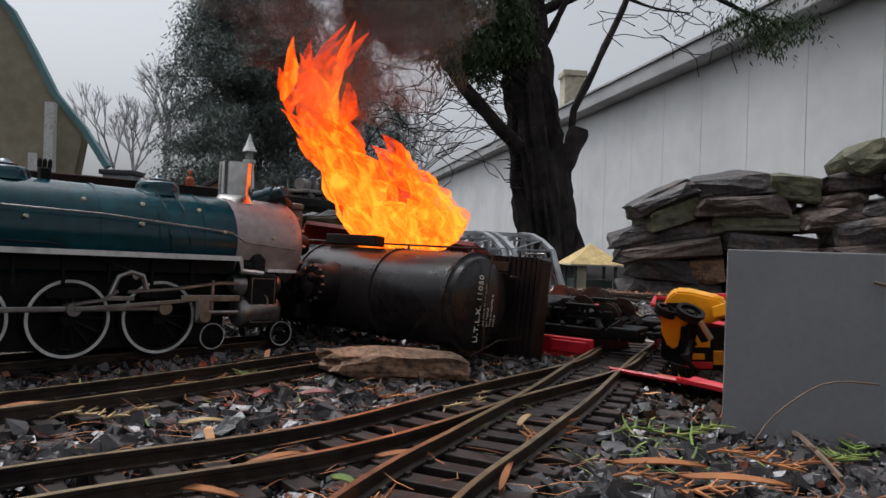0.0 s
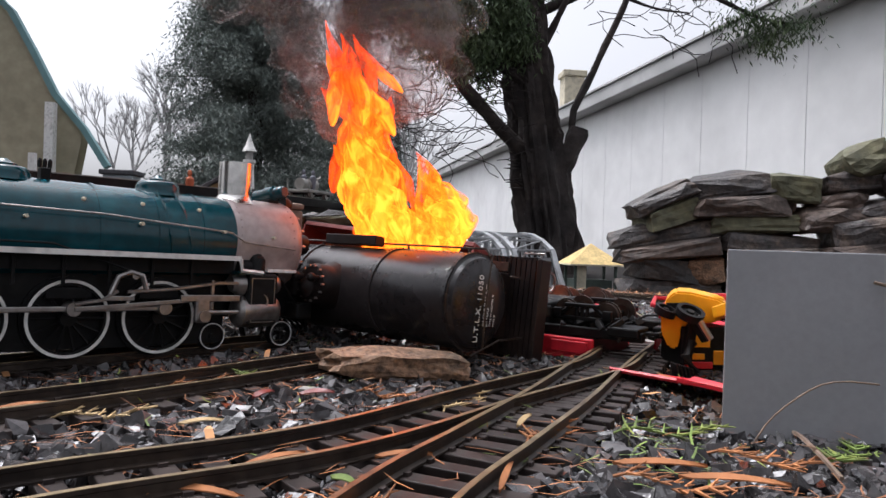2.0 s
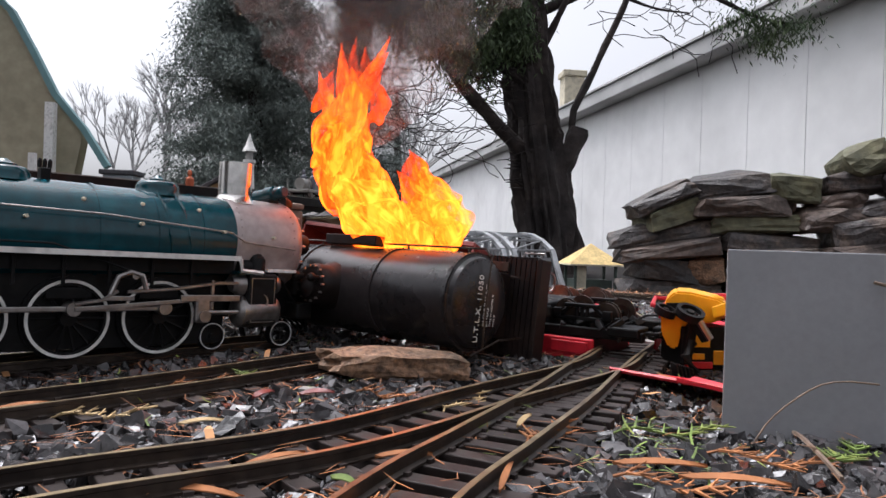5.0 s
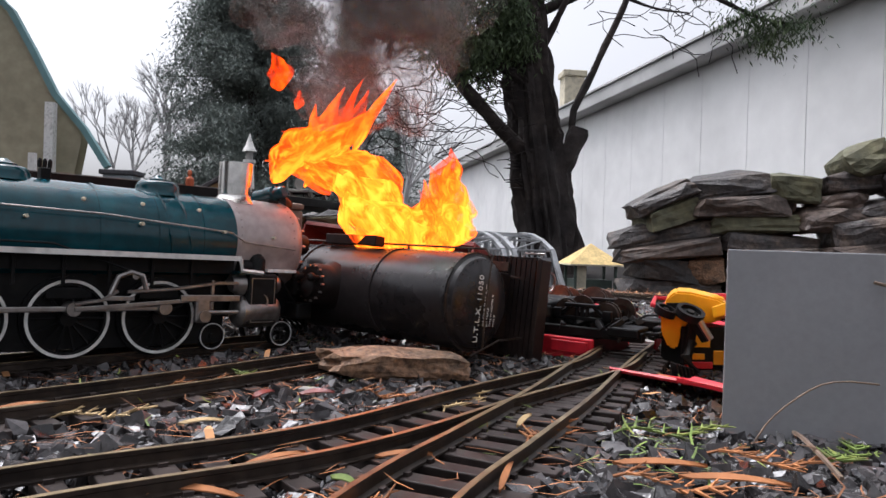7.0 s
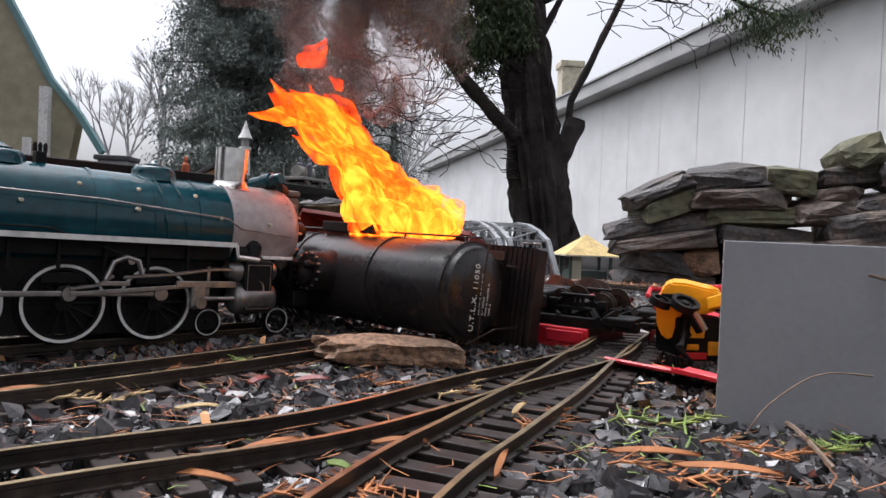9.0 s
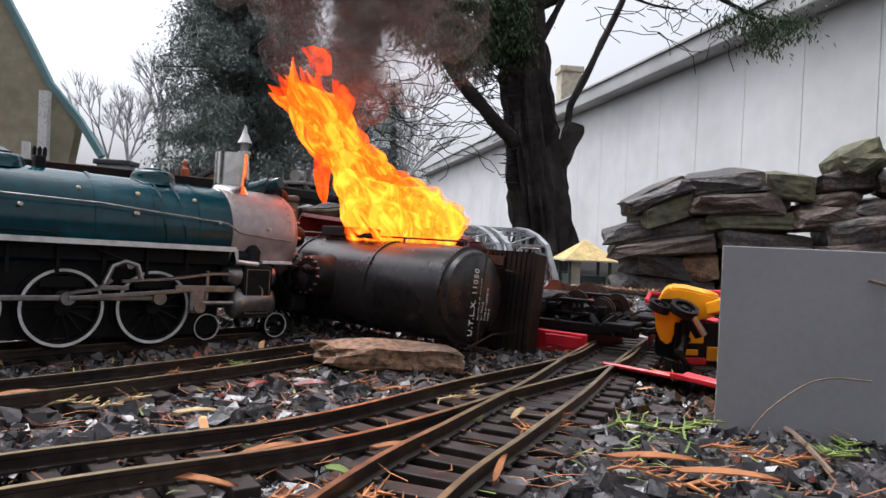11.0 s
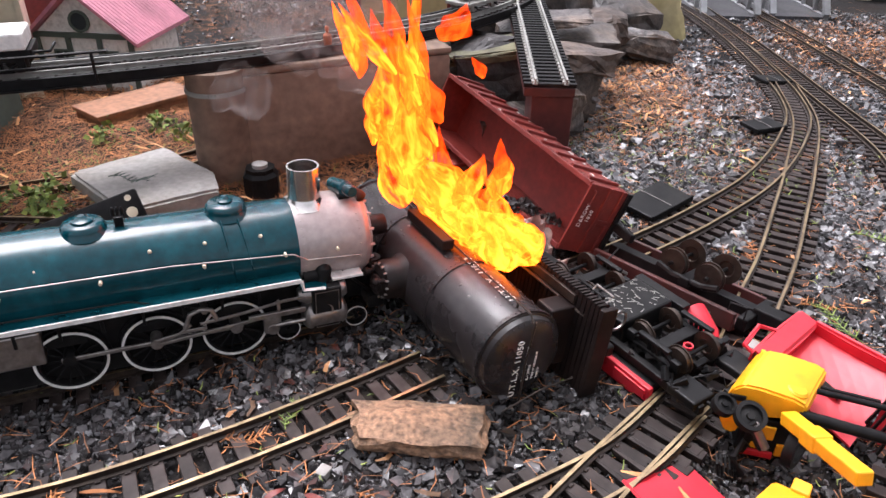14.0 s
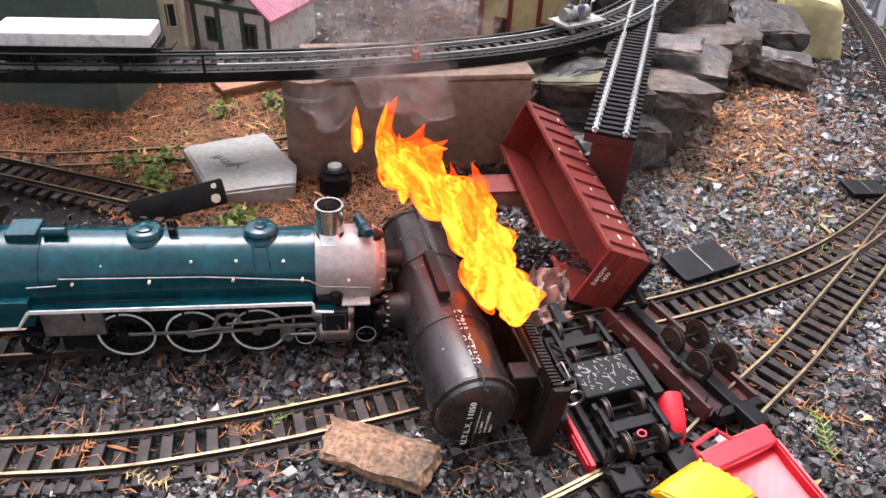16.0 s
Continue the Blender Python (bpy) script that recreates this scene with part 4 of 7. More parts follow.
        for j in range(3):
            pts.append((pts[-1][0] + rs.uniform(-0.03, 0.03), pts[-1][1] + rs.uniform(-0.03, 0.03), 0.036 + rs.uniform(0, 0.016)))
        part("brake_pipe", pipe(B(), pts, 0.0011, 5), M_black, c)
    return c


build_chassis()


def build_flat_car():
    f = thing("flat_car", "maroon flat car lying wheels up beside the rails", "toy train", pose(0.381, 0.234, 0.0, -8, 0, -31.8))
    sl = part("side_sill", box(B(), -0.03, 0.160, -0.004, 0.003, 0.012, 0.034, 0.001), M_maroon, f, "maroon side sill with faded marks")
    part("deck", box(B(), -0.03, 0.160, 0.003, 0.078, 0.010, 0.019, 0.001), M_maroon, f)
    part("side_sill", box(B(), -0.03, 0.160, 0.078, 0.084, 0.010, 0.030, 0.001), M_maroon, f)
    for x0, x1 in ((0.012, 0.03), (0.07, 0.085), (0.118, 0.14)):
        part("stencil_bar", box(B(), x0, x1 - 0.006, -0.0048, -0.0042, 0.021, 0.0245), M_zinc, sl, "faded grey stencil bar")
    part("centre_sill", box(B(), -0.03, 0.165, 0.033, 0.050, 0.019, 0.032, 0.001), M_black, f)
    for x in (0.066, 0.112):
        wheelset(f, (x, 0.041, 0.052), (0, 1, 0), 0.0165, 0.046)
    for y in (0.012, 0.070):
        part("truck_side", pipe(B(), [(0.05, y, 0.046), (0.07, y, 0.040), (0.108, y, 0.040), (0.128, y, 0.046)], 0.0042, 8), M_black, f, smooth=True)
    part("bolster", box(B(), 0.082, 0.096, 0.006, 0.076, 0.034, 0.044, 0.0015), M_black, f)
    part("end_step", box(B(), 0.160, 0.172, 0.004, 0.08, 0.014, 0.030, 0.002), M_black, f)
    part("coupler_pocket", box(B(), 0.165, 0.20, 0.030, 0.054, 0.020, 0.036, 0.002), M_black, f)
    part("coupler_knuckle", pipe(B(), [(0.2, 0.034, 0.028), (0.216, 0.034, 0.028), (0.218, 0.048, 0.028), (0.208, 0.054, 0.028)], 0.004, 6), M_black, f)
    part("grab_iron", pipe(B(), [(0.15, 0.0, 0.034), (0.15, 0.0, 0.044), (0.168, 0.004, 0.044), (0.168, 0.004, 0.03)], 0.0011, 5), M_black, f)
    return f


build_flat_car()


def build_work_car():
    w = thing("yellow_work_car", "overturned yellow work car with a plain grey floor sheet", "toy train", pose(0.443, -0.243, 0.0, 0, 0, -20))
    part("floor_sheet", box(B(), 0.0, 0.30, -0.0025, 0.0, -0.004, 0.119, 0.0006), M_grey, w, "plain grey plastic floor sheet standing on edge")
    bm = B()
    # yellow body behind the sheet: a shell with a sloped upper flank
    prof = [(0.001, 0.004), (0.001, 0.1188), (0.05, 0.1172), (0.10, 0.106), (0.108, 0.097), (0.108, 0.004)]
    va = [bm.verts.new((0.007 + 0.22 * y, y, z)) for y, z in prof]
    vb = [bm.verts.new((0.294, y, z)) for y, z in prof]
    skin(bm, [va, vb])
    bmesh.ops.recalc_face_normals(bm, faces=bm.faces[:])
    bmesh.ops.bevel(bm, geom=bm.edges[:], offset=0.0015, segments=2, affect="EDGES")
    by = part("body", bm, M_yellow, w, "yellow moulded body with vents and rivet holes", True)
    rs = random.Random(12)
    for k in range(5):
        part("latch", box(B(), 0.04 + k * 0.05, 0.052 + k * 0.05, 0.098, 0.110, 0.098, 0.109, 0.0015), M_yellow, by)
    for k in range(16):
        x, y = rs.uniform(0.02, 0.2), rs.uniform(0.015, 0.045)
        part("vent_hole", rod(B(), (x, y, 0.112), (x, y, 0.1188 - (y - 0.001) * 0.0327 + 0.0003), 0.0008, 8), M_black, by)
    part("window_strip", box(B(), 0.012, 0.058, 0.014, 0.024, 0.116, 0.1188, 0.0006), M_zinc, by, "dusty window strip")
    for k in range(4):
        part("mullion", box(B(), 0.012 + k * 0.0145, 0.0155 + k * 0.0145, 0.014, 0.024, 0.1186, 0.1191), M_yellow, by)
    bm = box(B(), 0.115, 0.15, 0.055, 0.085, 0.108, 0.1188, 0.002)
    part("hatch", bm, M_yellow, by, smooth=True)
    return w


build_work_car()


def build_loader():
    c = thing("yellow_loader_cab", "broken yellow cab with black wheels and rams, on its side", "toy vehicle", pose(0.530, -0.002, 0.0))
    bm = B()
    rings = []
    for y, k in ((-0.022, 0.0), (0.0, 0.003), (0.036, 0.001)):
        prof = [(-0.040, 0.036), (-0.041, 0.052), (-0.035, 0.071), (-0.027, 0.077), (-0.012, 0.0765), (0.016, 0.071), (0.026, 0.066), (0.028, 0.052), (0.012, 0.047), (-0.018, 0.043), (-0.024, 0.020), (-0.033, 0.022)]
        rings.append([bm.verts.new((x + 0.45 * (y + 0.022), y, z + k)) for x, z in prof])
    skin(bm, rings)
    bmesh.ops.recalc_face_normals(bm, faces=bm.faces[:])
    bmesh.ops.bevel(bm, geom=[e for e in bm.edges if e.calc_face_angle(0) > 0.35], offset=0.002, segments=2, affect="EDGES")
    b = part("cab_shell", bm, M_yellow, c, "scuffed yellow cab shell", True)
    part("window_slot", box(B(), -0.036, -0.022, -0.0235, -0.021, 0.060, 0.066, 0.0008), M_black, b)
    for k in range(5):
        part("roof_tooth", box(B(), -0.006 + 0.009 * k, -0.002 + 0.009 * k, 0.0345, 0.040, 0.064, 0.0745 - 0.001 * k, 0.0008), M_yellow, b)
    part("roof_boss", lathe(B(), [(0.010, 0), (0.010, 0.005), (0.008, 0.007)], (0.018, -0.008, 0.067), (0.2, 0, 1), 20), M_yellow, b, smooth=True)
    for x, y, z, r, ax in ((-0.040, -0.030, 0.0585, 0.0105, (0.25, -0.35, 1)), (-0.019, -0.038, 0.0575, 0.0135, (0.15, -0.5, 1))):
        wh = part("wheel", hub_ring(B(), (x, y, z), ax, r, r * 0.72, 0.0075, 30), M_black, c, "ribbed black wheel", True)
        n_ = Vector(ax).normalized()
        part("wheel_hub", lathe(B(), [(r * 0.72, -0.003), (r * 0.72, 0.0), (r * 0.3, 0.001), (r * 0.25, 0.003)], (x, y, z), n_, 20), M_black, wh, smooth=True)
    part("ram", rod(B(), (-0.016, -0.044, 0.055), (-0.003, -0.047, 0.034), 0.0042, 12), M_steel, c, "bright ram rod", True)
    part("ram_sleeve", rod(B(), (-0.019, -0.043, 0.0555), (-0.005, -0.046, 0.033), 0.0055, 4), M_black, c)
    # chassis under the cab, with yellow infill panels
    part("chassis_post", box(B(), -0.021, -0.013, -0.030, 0.020, 0.004, 0.048, 0.0015, Matrix.Translation((0, 0, 0)) @ Matrix.Rotation(radians(9), 4, "Y")), M_black, c)
    part("chassis_block", box(B(), -0.020, 0.032, -0.022, 0.028, 0.002, 0.043, 0.002), M_black, c)
    part("infill_panel", box(B(), -0.012, 0.009, -0.0245, -0.0221, 0.023, 0.038, 0.001), M_yellow, c)
    part("infill_panel", box(B(), -0.011, 0.004, -0.0245, -0.0221, 0.011, 0.017, 0.001), M_yellow, c)
    part("infill_panel", box(B(), 0.013, 0.030, -0.0245, -0.0221, 0.006, 0.020, 0.001), M_yellow, c)
    part("red_trim", box(B(), -0.016, 0.012, -0.0255, -0.0222, 0.002, 0.009, 0.001), M_red, c, "red trim")
    part("tyre", hub_ring(B(), (0.024, -0.036, 0.036), (0.85, -0.5, 0.05), 0.022, 0.0165, 0.009, 34), M_black, c, "black tyre", True)
    part("leg", pipe(B(), [(-0.016, -0.040, 0.030), (-0.026, -0.046, 0.018), (-0.017, -0.052, 0.002)], 0.0045, 8), M_black, c, smooth=True)
    for k in range(5):
        part("leg_fin", box(B(), -0.0345 + 0.0035 * k, -0.0325 + 0.0035 * k, -0.054, -0.040, 0.001, 0.020 - 0.002 * k, 0.0004, Matrix.Rotation(radians(-14), 4, "Y")), M_black, c)
    # boom and rams towards the hopper
    part("boom", box(B(), -0.007, 0.007, 0, 0.10, -0.006, 0.006, 0.0015, Matrix.Translation((0.012, -0.030, 0.058)) @ Matrix.Rotation(radians(-160), 4, "Z") @ Matrix.Rotation(radians(18), 4, "X")), M_yellow, c, "yellow boom arm")
    part("boom_rib", box(B(), -0.0085, 0.0085, 0.03, 0.05, -0.0075, 0.0075, 0.0015, Matrix.Translation((0.012, -0.030, 0.058)) @ Matrix.Rotation(radians(-160), 4, "Z") @ Matrix.Rotation(radians(18), 4, "X")), M_yellow, c)
    part("ram", rod(B(), (0.022, -0.020, 0.055), (0.098, -0.020, 0.046), 0.0052, 12), M_black, c, "black ram", True)
    part("ram", rod(B(), (0.024, 0.010, 0.062), (0.100, 0.004, 0.060), 0.0028, 10), M_black, c, smooth=True)
    part("ram", rod(B(), (0.024, 0.022, 0.058), (0.095, 0.016, 0.056), 0.0022, 10), M_black, c, smooth=True)
    for k in range(6):
        part("grille_bar", pipe(B(), [(0.088 + 0.003 * k, 0.016 - 0.009 * k, 0.02), (0.098 + 0.001 * k, 0.010 - 0.008 * k, 0.066 - 0.003 * k)], 0.0018, 5), M_black, c)
    return c


build_loader()


def panel(name, label, quad, thick, material, rib=False):
    """A bent plastic panel through four corners."""
    bm = B()
    a, b, c, d = [Vector(q) for q in quad]
    n = (b - a).cross(d - a).normalized() * thick
    N = 6
    top, low = [], []
    for i in range(N + 1):
        for j in range(N + 1):
            u, v = i / N, j / N
            p = (a * (1 - u) + b * u) * (1 - v) + (d * (1 - u) + c * u) * v + n * 2.2 * math.sin(math.pi * u) * (1 if rib else 0.3)
            top.append(bm.verts.new(p + n))
            low.append(bm.verts.new(p))
    W = N + 1
    for i in range(N):
        for j in range(N):
            q = (i * W + j, (i + 1) * W + j, (i + 1) * W + j + 1, i * W + j + 1)
            bm.faces.new([top[k] for k in q])
            bm.faces.new([low[k] for k in q[::-1]])
    edge = [i * W for i in range(N)] + [N * W + j for j in range(N)] + [i * W + N for i in range(N, 0, -1)] + [j for j in range(N, 0, -1)]
    for k in range(len(edge)):
        e0, e1 = edge[k], edge[(k + 1) % len(edge)]
        bm.faces.new((top[e0], low[e0], low[e1], top[e1]))
    bmesh.ops.recalc_face_normals(bm, faces=bm.faces[:])
    return bm


def build_red_parts():
    fl = thing("red_flap", "bright red plastic plough flap lying on the gravel", "plastic panel")
    part("plate", panel("plate", "", [(0.414, -0.101, 0.014), (0.467, -0.052, 0.003), (0.515, -0.10, 0.002), (0.488, -0.172, 0.011)], 0.0022, M_red), M_red, fl)
    part("rim", pipe(B(), [(0.414, -0.101, 0.014), (0.45, -0.137, 0.0125), (0.488, -0.172, 0.011)], 0.0018, 5), M_red, fl)
    part("plate", panel("plate", "", [(0.452, -0.150, 0.016), (0.470, -0.142, 0.016), (0.492, -0.166, 0.013), (0.480, -0.176, 0.013)], 0.003, M_red), M_red, fl)
    h = thing("red_hopper", "broken red plastic hopper lying open", "plastic hopper")
    A, Bq, C, D = Vector((0.538, 0.052, 0.040)), Vector((0.586, 0.116, 0.053)), Vector((0.650, 0.052, 0.058)), Vector((0.606, -0.010, 0.020))
    up = (Bq - A).cross(D - A).normalized()
    up = up if up.z > 0 else -up
    for q in ((A, Bq, C, D), (A, Bq, Bq + up * 0.011, A + up * 0.011), (Bq, C, C + up * 0.012, Bq + up * 0.012)):
        part("wall", panel("", "", q, 0.0024, M_red), M_red, h)
    out = (A - Bq).cross(up).normalized() * 0.018
    if out.dot(D - A) > 0:
        out = -out
    part("flange", panel("", "", (A + up * 0.011, Bq + up * 0.011, Bq + up * 0.012 + out, A + up * 0.012 + out), 0.0022, M_red), M_red, h)
    part("skirt", panel("", "", (A + up * 0.012 + out, Bq + up * 0.012 + out, Bq + out * 1.3 - Vector((0, 0, 0.03)), A + out * 1.3 - Vector((0, 0, 0.045))), 0.0022, M_red), M_red, h)
    part("rim", pipe(B(), [A + up * 0.011, Bq + up * 0.011, Bq + up * 0.013, C + up * 0.013], 0.0022, 6), M_red, h)
    part("hook", pipe(B(), [A + up * 0.01 + out, A + out * 1.6 + up * 0.011, A.lerp(Bq, 0.4) + out * 1.9 + up * 0.011, A.lerp(Bq, 0.5) + out + up * 0.012], 0.0026, 6), M_red, h)
    part("slot", box(B(), -0.012, 0.012, -0.004, 0.004, 0.0, 0.0012, 0.0, frame_from(A.lerp(D, 0.55).lerp(Bq.lerp(C, 0.55), 0.35) + up * 0.003, D - A, up)), M_soot, h, "dark slot")
    f = thing("red_wing", "torn red plastic wing standing in gravel", "plastic panel")
    part("plate", panel("", "", [(0.632, 0.030, 0.0), (0.648, 0.048, 0.070), (0.672, 0.018, 0.048), (0.690, -0.006, 0.0)], 0.0022, M_red, True), M_red, f)
    part("plate", panel("", "", [(0.660, -0.012, 0.0), (0.672, 0.012, 0.052), (0.690, -0.004, 0.032), (0.705, -0.020, 0.0)], 0.0022, M_red), M_red, f)
    cy = thing("red_elbow", "short hollow red plastic pipe elbow", "plastic pipe")
    bend = [(0.472, 0.138, 0.034), (0.478, 0.130, 0.032), (0.486, 0.119, 0.025), (0.490, 0.111, 0.014), (0.491, 0.108, 0.004)]
    bm, rings = B(), []
    for rad, seq in ((0.0150, bend), (0.0128, bend[::-1])):
        for k, p in enumerate(seq):
            kk = bend.index(p)
            ax = (Vector(bend[min(kk + 1, 4)]) - Vector(bend[max(kk - 1, 0)])).normalized()
            rings.append(ring(bm, p, ax, rad + 0.002 * (kk == 0), 26))
    part("pipe", skin(bm, rings + [rings[0]], cap=False), M_red, cy, smooth=True)


build_red_parts()


def build_sandstone():
    bm = split_stone(B(), 0.138, 0.060, 0.030, 31, 1.9)
    s = tagged(obj("sandstone_block", bm, M_sand), "rough brown sandstone block lying across the siding", "rock")
    s.matrix_basis = pose(0.230, -0.090, 0.0135, -3, 4, 17)


build_sandstone()


# ---------------------------------------------------------------- raised line and garden stones
def girder(ctrl, zt):
    v = thing("viaduct", "black raised plate girder line with handrails", "railway bridge")
    pts = curve_points([(*p, zt) for p in ctrl], 0.02)
    tp = curve_points([(*p, zt) for p in ctrl], 0.022)
    for i, p in enumerate(tp):
        t = (tp[min(i + 1, len(tp) - 1)] - tp[max(i - 1, 0)]).normalized()
        ob = new("tie", tie_mesh())
        ob.parent = v
        ob.matrix_basis = Matrix.Translation(p) @ Matrix.Rotation(math.atan2(t.y, t.x), 4, "Z")
    for s in (-1, 1):
        # Grey instead of black: the rails' wet highlights are put into their colour.
        part("rail", rail_mesh(pts, s * GAUGE / 2, TIE_H), M_zinc, v, "rail coloured grey for its wet shine")
    def strip(off, z0, z1, w):
        bm, rings = B(), []
        for i, p in enumerate(pts):
            t = (pts[min(i + 1, len(pts) - 1)] - pts[max(i - 1, 0)]).normalized()
            n = Vector((-t.y, t.x, 0))
            c = p + n * off
            rings.append([bm.verts.new(c + n * a + Vector((0, 0, b))) for a, b in ((-w, z0), (w, z0), (w, z1), (-w, z1))])
        return skin(bm, rings)
    return v, pts, strip


V_LINE = [(-1.05, -0.20), (-0.80, -0.04), (-0.575, 0.105), (-0.36, 0.27), (-0.195, 0.425), (-0.03, 0.625), (0.06, 0.79), (0.11, 1.02), (0.10, 1.4)]


def build_viaduct():
    v, pts, strip = girder(V_LINE, 0.184)
    for s in (-1, 1):
        part("girder", strip(s * 0.046, -0.001, 0.012, 0.003), M_black, v, "black plate girder")
        part("girder_flange", strip(s * 0.046, -0.003, -0.001, 0.006), M_black, v)
    part("deck", strip(0.0, -0.0028, -0.0006, 0.040), M_black, v)
    keep = [p for p in pts if p.x < -0.33]
    for s in (-1,):
        for zz in (0.041, 0.026):
            bm, ps = B(), []
            for i, p in enumerate(keep):
                t = (keep[min(i + 1, len(keep) - 1)] - keep[max(i - 1, 0)]).normalized()
                ps.append(p + Vector((-t.y, t.x, 0)) * s * 0.049 + Vector((0, 0, zz)))
            part("handrail", pipe(bm, ps, 0.0022, 5), M_black, v)
        for i in range(0, len(keep), 6):
            p = keep[i]
            t = (keep[min(i + 1, len(keep) - 1)] - keep[max(i - 1, 0)]).normalized()
            q = p + Vector((-t.y, t.x, 0)) * s * 0.049
            part("rail_post", rod(B(), q + Vector((0, 0, -0.002)), q + Vector((0, 0, 0.042)), 0.0022, 6), M_black, v)


build_viaduct()


def build_abutment():
    a = Vector((-0.235, 0.322, 0))
    d = (Vector((0.075, 0.592, 0)) - a)
    ln = d.length
    m = pose(a.x, a.y, 0, 0, 0, math.degrees(math.atan2(d.y, d.x)))
    w = thing("abutment", "stained brown concrete block carrying the raised line", "concrete block", m)
    part("block", box(B(), 0.02, ln, 0.0, 0.16, -0.03, 0.168, 0.006), M_concrete, w, "", True)
    part("cap", box(B(), 0.019, ln + 0.002, -0.001, 0.163, 0.168, 0.180, 0.005), M_concrete, w, "worn top edge", True)
    p = thing("concrete_pier", "stained round concrete pier under the raised line", "pier", pose(-0.226, 0.360, 0))
    part("column", lathe(B(), [(0.043, -0.02), (0.043, 0.172), (0.045, 0.175), (0.045, 0.181)], (0, 0, 0), (0, 0, 1), 28), M_concrete, p, "round concrete column", True)
    part("collar", hub_ring(B(), (0, 0, 0.150), (0, 0, 1), 0.0455, 0.042, 0.006, 28), M_zinc, p, smooth=True)
    b = thing("brown_crate", "low brown timber box beside the concrete", "box", pose(0.10, 0.452, 0, 0, 0, 38))
    part("body", box(B(), -0.05, 0.04, -0.02, 0.03, -0.005, 0.032, 0.002), M_concrete, b)
    part("lid", box(B(), -0.053, 0.043, -0.023, 0.033, 0.032, 0.038, 0.001), M_oxide, b)


build_abutment()


def build_trestle():
    t = thing("broken_bridge_span", "broken ladder-like bridge span on a brown pier", "railway bridge")
    a, b = Vector((0.258, 0.462, 0.174)), Vector((0.098, 1.12, 0.196))
    d = (b - a).normalized()
    m = frame_from(a, d, (0, 0, 1))
    n = int((b - a).length / 0.0165)
    for i in range(n):
        ob = part("tie", box(B(), i * 0.0165, i * 0.0165 + 0.0085, -0.0385, 0.0385, -0.006, 0.0, 0.0008), M_black, t)
        ob.matrix_basis = m
    for s in (-1, 1):
        ob = part("rail", rail_mesh([Vector((x * 0.05 - 0.006, 0, 0)) for x in range(14)], s * GAUGE / 2, 0.0), M_zinc, t, "grey steel rail")
        ob.matrix_basis = m
        one = None
        for i in range(n):
            if one is None:
                one = ob = part("rail_chair", box(B(), 0.001, 0.0075, s * GAUGE / 2 - 0.005, s * GAUGE / 2 + 0.005, 0, 0.0028), M_zinc, t)
            else:
                ob = new("rail_chair", one.data)
                ob.parent = t
            ob.matrix_basis = m @ Matrix.Translation((i * 0.0165, 0, 0))
    ob = part("beam", box(B(), 0, 0.66, -0.037, 0.037, -0.02, -0.0065, 0.001), M_maroon, t)
    ob.matrix_basis = m
    p = thing("brown_pier", "oxide brown pier under the broken span, darkened for its shade", "pier", m)
    p.matrix_basis = Matrix.Translation((0.262, 0.476, 0)) @ Matrix.Rotation(math.atan2(d.y, d.x), 4, "Z")
    # Dark maroon here: the pier's shade is put into its colour.
    part("body", box(B(), 0.0, 0.10, -0.031, 0.031, -0.02, 0.1525, 0.002), M_maroon, p)


build_trestle()


def stone(name, label, c, size, rot, seed, material, group="garden rocks", cuts=3, rough=0.17):
    s = tagged(obj(name, rocky(B(), *size, seed, cuts, rough) if material in (M_slab, M_yrock) else split_stone(B(), size[0] * 1.12, size[1] * 1.12, size[2] * 1.2, seed, 2.0), material, material is M_yrock), label, "rock", group)
    s.matrix_basis = pose(*c, *rot)
    return s


def build_slab():
    bm = B()
    top = [(-0.425, 0.246, 0.034), (-0.268, 0.160, 0.034), (-0.175, 0.252, 0.040), (-0.212, 0.300, 0.043), (-0.335, 0.360, 0.042)]
    vs = [bm.verts.new(p) for p in top] + [bm.verts.new((x * 0.97 - 0.01, y * 0.97 + 0.008, -0.012)) for x, y, z in top]
    bmesh.ops.convex_hull(bm, input=vs)
    bmesh.ops.bevel(bm, geom=bm.edges[:], offset=0.004, segments=2, affect="EDGES")
    bmesh.ops.subdivide_edges(bm, edges=[e for e in bm.edges if e.calc_length() > 0.03], cuts=5, use_grid_fill=True)
    for v in bm.verts:
        v.co += noise.noise_vector(v.co * 38) * 0.0022
    tagged(obj("slab_stone", bm, M_slab), "pale grey flat slab with a dry sprig on it", "rock", "garden rocks")


build_slab()
